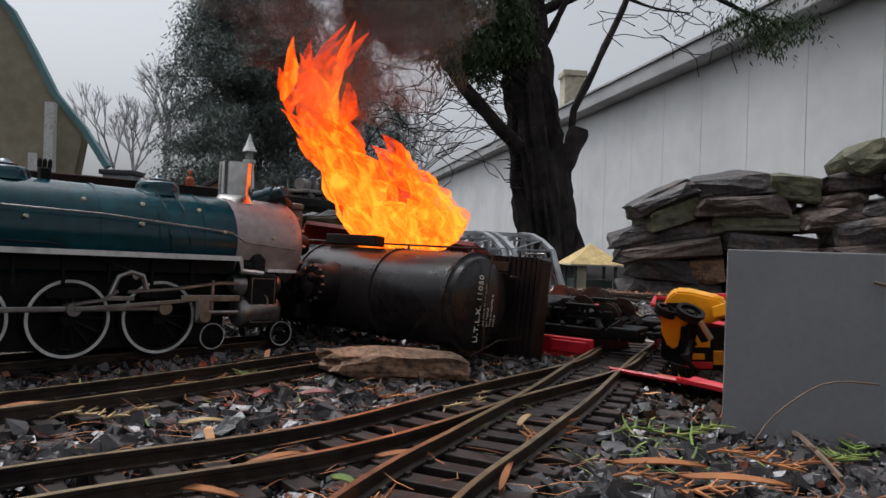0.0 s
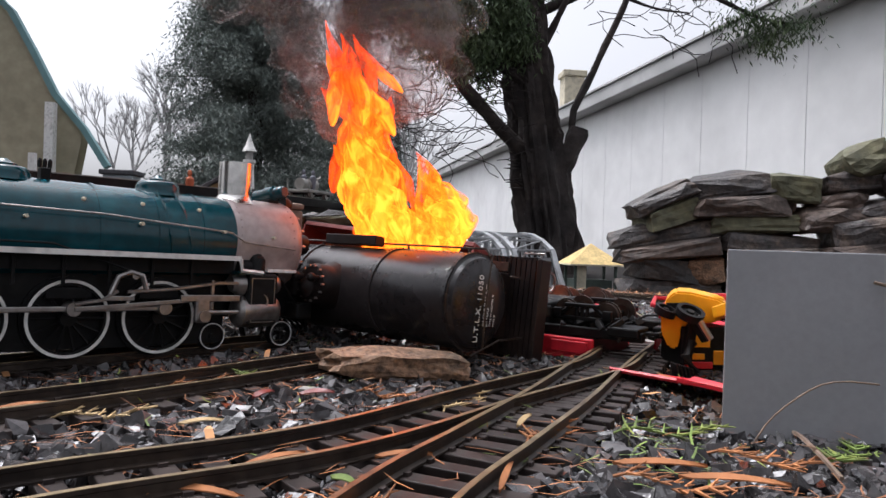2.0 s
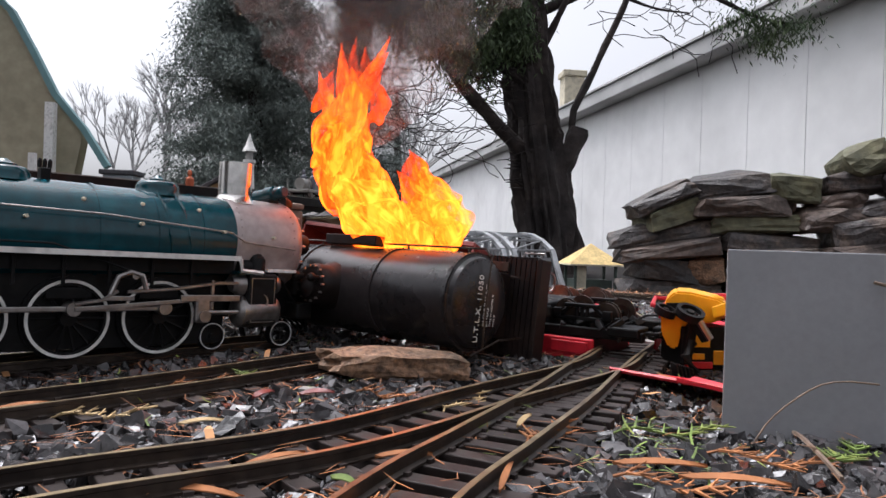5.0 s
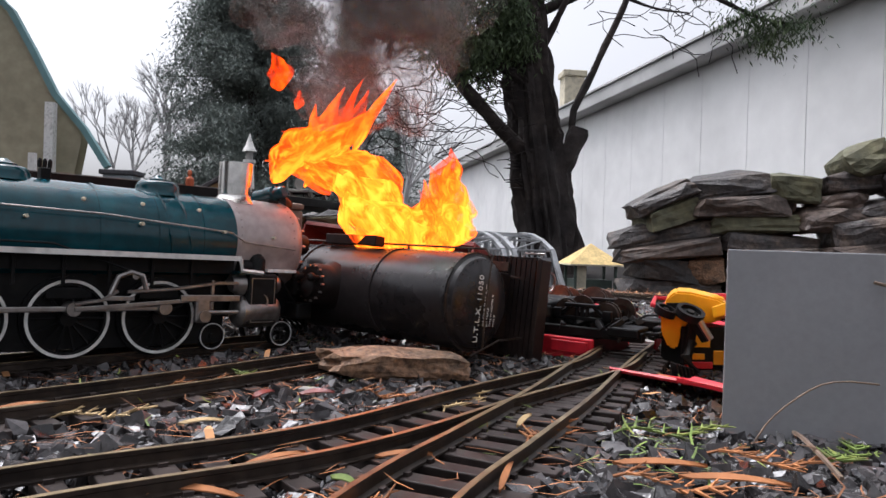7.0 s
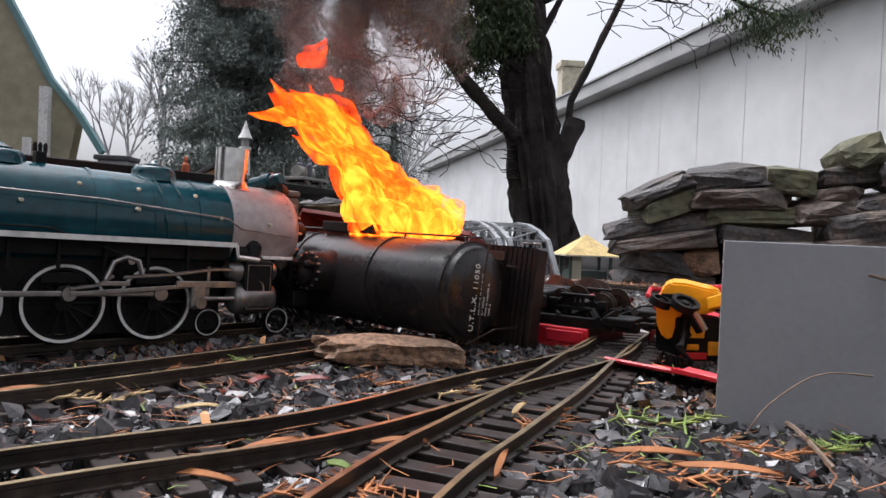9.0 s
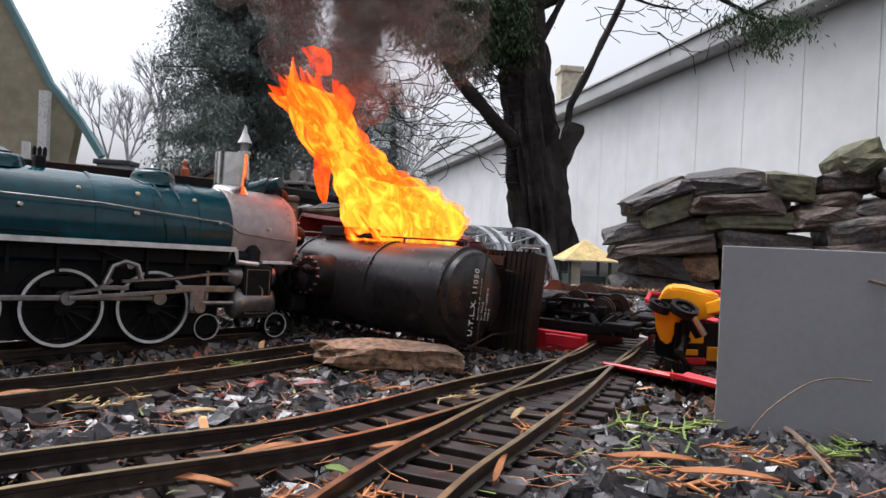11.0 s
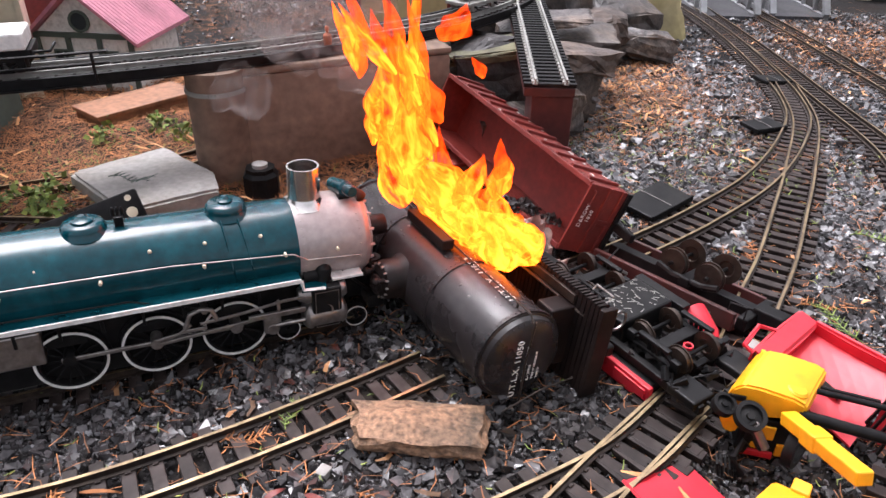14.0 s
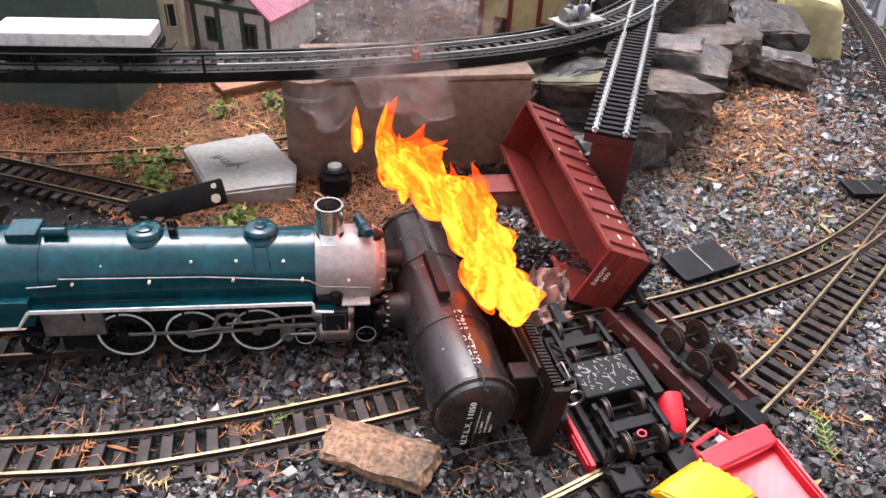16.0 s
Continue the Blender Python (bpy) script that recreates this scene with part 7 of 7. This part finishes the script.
for g in r["geom"]:
    if isinstance(g, bmesh.types.BMVert):
        g.co.z += 0.0008
ash = tagged(obj("burnt_wrapper", bm, M_ash, True), "crumpled burnt wrapper between the cars", "wrapper")
ash.matrix_basis = pose(0.288, 0.225, 0.038, 30, 10, 40)


# weeds by the slab
def weed(x, y, seed):
    r = random.Random(seed)
    v, f = sprays([(r.uniform(-0.02, 0.02), r.uniform(-0.02, 0.02), r.uniform(0.005, 0.03)) for _ in range(20)]  , 80, 0.010, -0.2, np.array([0.006, 0.006, 0.004]), seed, 0.38)
    o = tagged(new("weed", mesh_np("weed", v, f, M_green)), "small leafy green weed", "weed", "weeds")
    o.matrix_basis = pose(x, y, ground_z(x, y))


for i, (x, y) in enumerate([(-0.44, 0.20), (-0.40, 0.165), (-0.37, 0.14), (-0.47, 0.16), (-0.20, 0.135), (-0.185, 0.15), (-0.5, 0.42), (-0.44, 0.5), (-0.38, 0.47)]):
    weed(x, y, 60 + i)


# ---------------------------------------------------------------- fire and smoke
def flame_material(name, cold, warm, hot, strength, cover):
    """Burning gas: streaks from red over orange to yellow, with gaps between them."""
    m = bpy.data.materials.new(name)
    m.use_nodes = True
    n, l = m.node_tree.nodes, m.node_tree.links
    n.clear()
    co, mp, ns = n.new("ShaderNodeTexCoord"), n.new("ShaderNodeMapping"), n.new("ShaderNodeTexNoise")
    mp.inputs["Scale"].default_value = (60, 60, 20)
    ns.inputs["Scale"].default_value, ns.inputs["Detail"].default_value, ns.inputs["Distortion"].default_value = 1.0, 3, 1.2
    l.new(co.outputs["Object"], mp.inputs["Vector"])
    l.new(mp.outputs["Vector"], ns.inputs["Vector"])
    rp = n.new("ShaderNodeValToRGB")
    e = rp.color_ramp.elements
    e[0].position, e[0].color = 0.40, (*cold, 1)
    e[1].position, e[1].color = 0.64, (*hot, 1)
    k = e.new(0.51)
    k.color = (*warm, 1)
    l.new(ns.outputs["Fac"], rp.inputs["Fac"])
    em = n.new("ShaderNodeEmission")
    em.inputs["Strength"].default_value = strength
    l.new(rp.outputs["Color"], em.inputs["Color"])
    tr, mx, out = n.new("ShaderNodeBsdfTransparent"), n.new("ShaderNodeMixShader"), n.new("ShaderNodeOutputMaterial")
    al = n.new("ShaderNodeMapRange")
    al.inputs["From Min"].default_value, al.inputs["From Max"].default_value = 0.34, 0.56
    al.inputs["To Min"].default_value, al.inputs["To Max"].default_value = cover * 0.12, cover
    l.new(ns.outputs["Fac"], al.inputs["Value"])
    l.new(al.outputs["Result"], mx.inputs["Fac"])
    l.new(tr.outputs[0], mx.inputs[1])
    l.new(em.outputs[0], mx.inputs[2])
    l.new(mx.outputs[0], out.inputs["Surface"])
    return m


M_fire_low = flame_material("yellow flame", (1.0, 0.075, 0.002), (1.0, 0.15, 0.005), (1.0, 0.27, 0.018), 2.4, 0.76)
M_fire_mid = flame_material("orange flame", (0.8, 0.040, 0.001), (1.0, 0.085, 0.002), (1.0, 0.20, 0.010), 2.4, 0.72)
M_fire_top = flame_material("red flame tip", (0.45, 0.02, 0.001), (0.9, 0.05, 0.0015), (1.0, 0.10, 0.004), 1.5, 0.6)


def tongue(length, width, seed):
    """A tongue of flame: a twisted, flattened, wavering spindle along z, centred on its middle."""
    bm, rings = B(), []
    r = random.Random(seed)
    ph, n = r.uniform(0, 6), 14
    for i in range(n + 1):
        u = i / n
        w = width * (math.sin(math.pi * min(1, u * 1.02 + 0.02)) ** 0.75) * (1.15 - 0.55 * u) + 0.0004
        cx = 0.25 * width * math.sin(ph + 5.0 * u)
        cy = 0.18 * width * math.cos(ph + 3.7 * u)
        tw = ph + 1.3 * u
        ringv = []
        for k in range(12):
            a = 2 * math.pi * k / 12
            x, y = w * math.cos(a), 0.72 * w * math.sin(a)
            lump = 1 + 0.5 * noise.noise(Vector((math.cos(a) * 1.5, math.sin(a) * 1.5 + seed * 3.3, u * 4)))
            x, y = x * lump, y * lump
            ringv.append(bm.verts.new((cx + x * math.cos(0.5 * math.sin(tw)) - y * math.sin(0.5 * math.sin(tw)), cy + x * math.sin(0.5 * math.sin(tw)) + y * math.cos(0.5 * math.sin(tw)), (u - 0.5) * length)))
        rings.append(ringv)
    return skin(bm, rings)


fire = thing("fire", "tall orange flames burning on the tank car", "fire", pose(0.319, 0.068, 0.0, 0, 0, 159.9))
TALL = [part("flame_tongue", tongue(ln, w, 10 + i), mt, fire, smooth=True) for i, (ln, w, mt) in enumerate([
    (0.100, 0.042, M_fire_low), (0.110, 0.038, M_fire_low), (0.115, 0.034, M_fire_mid), (0.115, 0.031, M_fire_mid), (0.110, 0.027, M_fire_mid), (0.105, 0.023, M_fire_mid), (0.100, 0.019, M_fire_mid), (0.090, 0.014, M_fire_top), (0.085, 0.010, M_fire_top), (0.080, 0.007, M_fire_top)])]
SHORT = [part("flame_tongue", tongue(ln, w, 40 + i), mt, fire, smooth=True) for i, (ln, w, mt) in enumerate([
    (0.060, 0.026, M_fire_low), (0.060, 0.022, M_fire_low), (0.055, 0.018, M_fire_mid), (0.050, 0.013, M_fire_mid), (0.045, 0.009, M_fire_top)])]
BED = [part("flame_bed", tongue(ln, w, 60 + i), M_fire_low, fire, "low yellow flames along the tank", True) for i, (ln, w) in enumerate([(0.05, 0.022), (0.06, 0.026), (0.065, 0.028), (0.055, 0.026), (0.045, 0.022), (0.06, 0.02), (0.05, 0.018)])]
WISPS = [part("flame_wisp", tongue(0.055 + 0.02 * (i % 3), 0.007 + 0.0025 * (i % 4), 120 + i), M_fire_mid if i < 14 else M_fire_top, fire, "thin curl of flame", True) for i in range(22)]
LOOSE = [part("flame_lick", tongue(ln, w, 80 + i), M_fire_top, fire, "loose lick of flame", True) for i, (ln, w) in enumerate([(0.045, 0.014), (0.022, 0.006)])]


def smoke_material():
    m = bpy.data.materials.new("thin grey smoke")
    m.use_nodes = True
    n, l = m.node_tree.nodes, m.node_tree.links
    n.clear()
    co, ns = n.new("ShaderNodeTexCoord"), n.new("ShaderNodeTexNoise")
    ns.inputs["Scale"].default_value, ns.inputs["Detail"].default_value, ns.inputs["Distortion"].default_value = 11.0, 4, 0.8
    l.new(co.outputs["Object"], ns.inputs["Vector"])
    al = n.new("ShaderNodeMapRange")
    al.inputs["From Min"].default_value, al.inputs["From Max"].default_value = 0.36, 0.72
    al.inputs["To Min"].default_value, al.inputs["To Max"].default_value = 0.0, 0.17
    l.new(ns.outputs["Fac"], al.inputs["Value"])
    df, tr, mx, out = n.new("ShaderNodeBsdfDiffuse"), n.new("ShaderNodeBsdfTransparent"), n.new("ShaderNodeMixShader"), n.new("ShaderNodeOutputMaterial")
    df.inputs["Color"].default_value = (0.44, 0.40, 0.38, 1)
    l.new(al.outputs["Result"], mx.inputs["Fac"])
    l.new(tr.outputs[0], mx.inputs[1])
    l.new(df.outputs[0], mx.inputs[2])
    l.new(mx.outputs[0], out.inputs["Surface"])
    return m


M_smoke = smoke_material()
smoke = thing("smoke", "dark grey smoke rolling off the fire", "smoke", pose(0.25, 0.11, 0.30))
PUFFS = []
rp = random.Random(31)
for i in range(40):
    u = i / 39
    bm = B()
    rad = 0.030 + 0.062 * u * rp.uniform(0.7, 1.3)
    bmesh.ops.create_icosphere(bm, subdivisions=4, radius=rad)
    for v in bm.verts:
        d = v.co.normalized()
        v.co = d * rad * (1 + 0.45 * noise.noise(d * 1.7 + Vector((i * 3.1, 0, 0))) + 0.18 * noise.noise(d * 5 + Vector((0, i * 2.3, 0))))
    PUFFS.append((part("smoke_puff", bm, M_smoke, smoke, smooth=True), Vector((-0.045 - 0.05 * u + rp.uniform(-0.09, 0.09) * (0.5 + u), rp.uniform(-0.03, 0.06), -0.03 + 0.26 * u)), rp.uniform(0, 6.28)))


# ---------------------------------------------------------------- motion
def along(pts, u):
    """The place at the share u of a line through the points, and its direction; (metres along the tank, up)."""
    c = [Vector((p[0], p[1], 0)) for p in pts]
    n = len(c) - 1
    k = min(n - 1, int(u * n))
    f = u * n - k
    p0, p1, p2, p3 = c[max(0, k - 1)], c[k], c[k + 1], c[min(n, k + 2)]
    q = 0.5 * (2 * p1 + (p2 - p0) * f + (2 * p0 - 5 * p1 + 4 * p2 - p3) * f * f + (3 * p1 - p0 - 3 * p2 + p3) * f ** 3)
    d = 0.5 * ((p2 - p0) + 2 * (2 * p0 - 5 * p1 + 4 * p2 - p3) * f + 3 * (3 * p1 - p0 - 3 * p2 + p3) * f * f)
    return q, d


def motions():
    rows = {ob: [] for ob in TALL + SHORT + BED + WISPS + LOOSE}
    rnd = random.Random(9)

    def lean(d, most=75):
        return max(-most, min(most, math.degrees(math.atan2(d.x, max(0.02, d.y)))))

    def burn(t, tall, short, lick):
        for i, ob in enumerate(TALL):
            q, d = along(tall, 0.04 + 0.94 * i / (len(TALL) - 1))
            off = (0.006 + 0.016 * max(0.0, min(1.0, (t - 13.0) / 2))) * (1 if i % 2 else -1) * min(1, i / 2)
            rows[ob].append((t, pose(q.x + off, 0.014 * math.sin(3 * t + i), q.y, 0, lean(d), 14 * math.sin(2.1 * t + i * 1.7))))
        for i, ob in enumerate(SHORT):
            q, d = along(short, 0.2 + 0.78 * i / (len(SHORT) - 1))
            rows[ob].append((t, pose(q.x, 0.006 * math.sin(4 * t + i * 2), q.y, 0, lean(d), 14 * math.sin(2.7 * t + i))))
        a, b = Vector(short[0]), Vector(tall[0])
        for i, ob in enumerate(BED):
            q = a.lerp(b, 0.14 + 0.84 * i / (len(BED) - 1))
            rows[ob].append((t, pose(q.x + 0.008 * math.sin(5 * t + i), 0.008 * math.sin(3 * t + 2 * i), q.y + 0.006 + 0.008 * math.sin(6 * t + i * 2.2), 0, 14 + 12 * math.sin(4 * t + i), 20 * math.sin(t + i))))
        for i, ob in enumerate(WISPS):
            line = short if i % 4 == 3 else tall
            q, d = along(line, min(0.97, 0.15 + 0.8 * ((i * 0.37) % 1.0)))
            side = (0.010 + 0.022 * ((i * 0.61) % 1.0)) * (1 if i % 2 else -1) * (1.0 + 1.3 * max(0.0, min(1.0, (t - 13.0) / 2)))
            rows[ob].append((t, pose(q.x + side + 0.006 * math.sin(5 * t + i), 0.008 * math.sin(2 * t + i), q.y + 0.012 * math.sin(3.1 * t + 2 * i), 0, max(-80, min(80, lean(d) + 28 * math.sin(2.9 * t + i))), 20 * math.sin(t + i))))
        rows[LOOSE[0]].append((t, pose(lick[0], 0.0, lick[1], 0, 55 * math.sin(1.3 * t), 10)))
        rows[LOOSE[1]].append((t, pose(lick[0] - 0.03, 0.004, lick[1] - 0.035, 0, 40 * math.sin(2.3 * t), 10)))

    # seconds; the tall tongue from base to tip, the short tongue, a loose lick: metres along the tank and up
    burn(0, [(0.113, 0.127), (0.151, 0.187), (0.183, 0.242), (0.199, 0.297), (0.178, 0.331)], [(0.03, 0.129), (0.066, 0.175), (0.098, 0.221)], (0.182, 0.311))
    burn(0.25, [(0.117, 0.127), (0.151, 0.187), (0.178, 0.234), (0.181, 0.289), (0.165, 0.326)], [(0.026, 0.13), (0.074, 0.183), (0.097, 0.249)], (0.169, 0.306))
    burn(0.5, [(0.118, 0.127), (0.151, 0.174), (0.167, 0.215), (0.154, 0.269), (0.163, 0.31)], [(0.03, 0.129), (0.052, 0.168), (0.033, 0.214)], (0.15, 0.357))
    burn(1, [(0.12, 0.127), (0.151, 0.187), (0.175, 0.228), (0.169, 0.283), (0.156, 0.323)], [(0.023, 0.13), (0.08, 0.188), (0.097, 0.268)], (0.16, 0.303))
    burn(1.5, [(0.113, 0.127), (0.144, 0.187), (0.153, 0.228), (0.132, 0.255), (0.133, 0.282)], [(0.023, 0.13), (0.067, 0.201), (0.096, 0.261)], (0.209, 0.374))
    burn(2, [(0.113, 0.127), (0.13, 0.188), (0.138, 0.228), (0.147, 0.282), (0.163, 0.33)], [(0.023, 0.13), (0.045, 0.168), (0.052, 0.181)], (0.167, 0.31))
    burn(2.5, [(0.113, 0.127), (0.158, 0.181), (0.145, 0.221), (0.125, 0.262), (0.133, 0.302)], [(0.023, 0.129), (0.045, 0.168), (0.052, 0.188)], (0.137, 0.282))
    burn(3, [(0.12, 0.127), (0.151, 0.187), (0.153, 0.242), (0.162, 0.296), (0.164, 0.344)], [(0.023, 0.129), (0.072, 0.148), (0.102, 0.214)], (0.172, 0.381))
    burn(3.5, [(0.113, 0.127), (0.151, 0.187), (0.168, 0.256), (0.185, 0.317), (0.202, 0.373)], [(0.023, 0.129), (0.079, 0.168), (0.117, 0.228)], (0.206, 0.353))
    burn(4, [(0.113, 0.127), (0.151, 0.174), (0.197, 0.222), (0.168, 0.262), (0.155, 0.303)], [(0.023, 0.129), (0.059, 0.175), (0.087, 0.194)], (0.159, 0.283))
    burn(4.5, [(0.12, 0.127), (0.151, 0.187), (0.164, 0.235), (0.166, 0.289), (0.16, 0.334)], [(0.023, 0.13), (0.076, 0.168), (0.1, 0.241)], (0.166, 0.342))
    burn(5.0, [(0.113, 0.127), (0.155, 0.183), (0.16, 0.229), (0.155, 0.276), (0.151, 0.314)], [(0.026, 0.129), (0.053, 0.171), (0.07, 0.201)], (0.155, 0.294))
    burn(5.5, [(0.113, 0.127), (0.138, 0.188), (0.15, 0.239), (0.162, 0.296), (0.179, 0.347)], [(0.023, 0.13), (0.059, 0.168), (0.078, 0.2)], (0.183, 0.327))
    burn(6.0, [(0.115, 0.127), (0.151, 0.182), (0.189, 0.215), (0.167, 0.249), (0.158, 0.285)], [(0.03, 0.129), (0.039, 0.168), (0.032, 0.206)], (0.208, 0.331))
    burn(6.5, [(0.12, 0.127), (0.151, 0.187), (0.16, 0.242), (0.168, 0.262), (0.177, 0.29)], [(0.044, 0.129), (0.059, 0.175), (0.109, 0.228)], (0.133, 0.289))
    burn(7, [(0.113, 0.127), (0.151, 0.187), (0.204, 0.215), (0.175, 0.235), (0.154, 0.269)], [(0.03, 0.129), (0.031, 0.168), (0.032, 0.201)], (0.246, 0.313))
    burn(7.5, [(0.099, 0.123), (0.151, 0.182), (0.19, 0.237), (0.207, 0.278), (0.201, 0.319)], [(0.01, 0.126), (0.079, 0.157), (0.146, 0.236)], (0.205, 0.299))
    burn(8, [(0.11, 0.117), (0.148, 0.176), (0.165, 0.244), (0.189, 0.278), (0.22, 0.299)], [(0.02, 0.12), (0.075, 0.138), (0.128, 0.204)], (0.23, 0.361))
    burn(8.5, [(0.13, 0.12), (0.154, 0.174), (0.178, 0.221), (0.232, 0.241), (0.248, 0.255)], [(0.026, 0.124), (0.075, 0.149), (0.14, 0.187)], (0.242, 0.311))
    burn(9, [(0.109, 0.12), (0.132, 0.173), (0.171, 0.227), (0.201, 0.248), (0.224, 0.248)], [(0.026, 0.124), (0.075, 0.155), (0.125, 0.174)], (0.197, 0.316))
    burn(9.5, [(0.105, 0.12), (0.149, 0.179), (0.177, 0.24), (0.198, 0.278), (0.211, 0.309)], [(0.015, 0.123), (0.077, 0.148), (0.137, 0.22)], (0.217, 0.33))
    burn(10, [(0.121, 0.123), (0.152, 0.174), (0.188, 0.222), (0.2, 0.252), (0.202, 0.279)], [(0.025, 0.127), (0.067, 0.162), (0.114, 0.191)], (0.201, 0.297))
    burn(10.5, [(0.111, 0.123), (0.15, 0.187), (0.169, 0.224), (0.186, 0.278), (0.203, 0.327)], [(0.014, 0.127), (0.05, 0.165), (0.064, 0.184)], (0.207, 0.307))
    burn(11, [(0.11, 0.122), (0.138, 0.177), (0.175, 0.231), (0.2, 0.263), (0.21, 0.273)], [(0.027, 0.126), (0.072, 0.161), (0.117, 0.188)], (0.193, 0.315))
    burn(11.5, [(0.108, 0.12), (0.169, 0.186), (0.2, 0.22), (0.225, 0.275), (0.243, 0.324)], [(0.005, 0.124), (0.054, 0.162), (0.076, 0.188)], (0.247, 0.304))
    burn(12, [(0.14, 0.123), (0.165, 0.175), (0.189, 0.223), (0.198, 0.264), (0.154, 0.264)], [(0.048, 0.124), (0.078, 0.176), (0.088, 0.243)], (0.158, 0.244))
    burn(12.5, [(0.122, 0.125), (0.15, 0.172), (0.182, 0.241), (0.215, 0.31), (0.248, 0.374)], [(0.051, 0.128), (0.057, 0.174), (0.08, 0.221)], (0.252, 0.354))
    burn(13, [(0.122, 0.121), (0.152, 0.175), (0.175, 0.228), (0.205, 0.281), (0.235, 0.327)], [(0.031, 0.119), (0.06, 0.164), (0.082, 0.235)], (0.239, 0.307))
    burn(13.5, [(0.137, 0.105), (0.171, 0.162), (0.195, 0.219), (0.219, 0.274), (0.237, 0.328)], [(0.041, 0.111), (0.084, 0.146), (0.114, 0.171)], (0.241, 0.308))
    burn(14, [(0.111, 0.115), (0.165, 0.157), (0.189, 0.22), (0.204, 0.281), (0.226, 0.332)], [(0.027, 0.111), (0.066, 0.145), (0.062, 0.212)], (0.123, 0.33))
    burn(14.5, [(0.128, 0.142), (0.164, 0.197), (0.182, 0.256), (0.19, 0.314), (0.174, 0.366)], [(0.014, 0.109), (0.05, 0.15), (0.069, 0.208)], (0.178, 0.346))
    burn(15, [(0.116, 0.156), (0.158, 0.211), (0.199, 0.252), (0.221, 0.299), (0.166, 0.359)], [(0.028, 0.107), (0.071, 0.149), (0.111, 0.203)], (0.17, 0.339))
    burn(15.5, [(0.13, 0.164), (0.178, 0.204), (0.219, 0.248), (0.231, 0.288), (0.243, 0.312)], [(0.024, 0.116), (0.067, 0.151), (0.102, 0.226)], (0.173, 0.361))
    burn(16, [(0.108, 0.172), (0.155, 0.213), (0.212, 0.217), (0.262, 0.211), (0.226, 0.274)], [(0.018, 0.127), (0.055, 0.17), (0.097, 0.256)], (0.185, 0.25))
    for ob, r in rows.items():
        walk(ob, r)
    # the smoke hangs over the fire, then drifts thin over the raised line
    for puff, at, ph in PUFFS:
        path = []
        for t in range(17):
            k = max(0.0, min(1.0, (t - 12.0) / 2.0))
            k = k * k * (3 - 2 * k)
            p = at + (at * 0.9 + Vector((-0.20, 0.17, -0.05))) * k
            path.append((t, pose(p.x + 0.025 * math.sin(0.9 * t + ph), p.y + 0.015 * math.cos(0.7 * t + ph), p.z + 0.02 * math.sin(0.6 * t + 2 * ph), 25 * math.sin(0.4 * t + ph), 25 * math.cos(0.5 * t + ph), 35 * math.sin(0.3 * t + ph))))
        walk(puff, path)


motions()
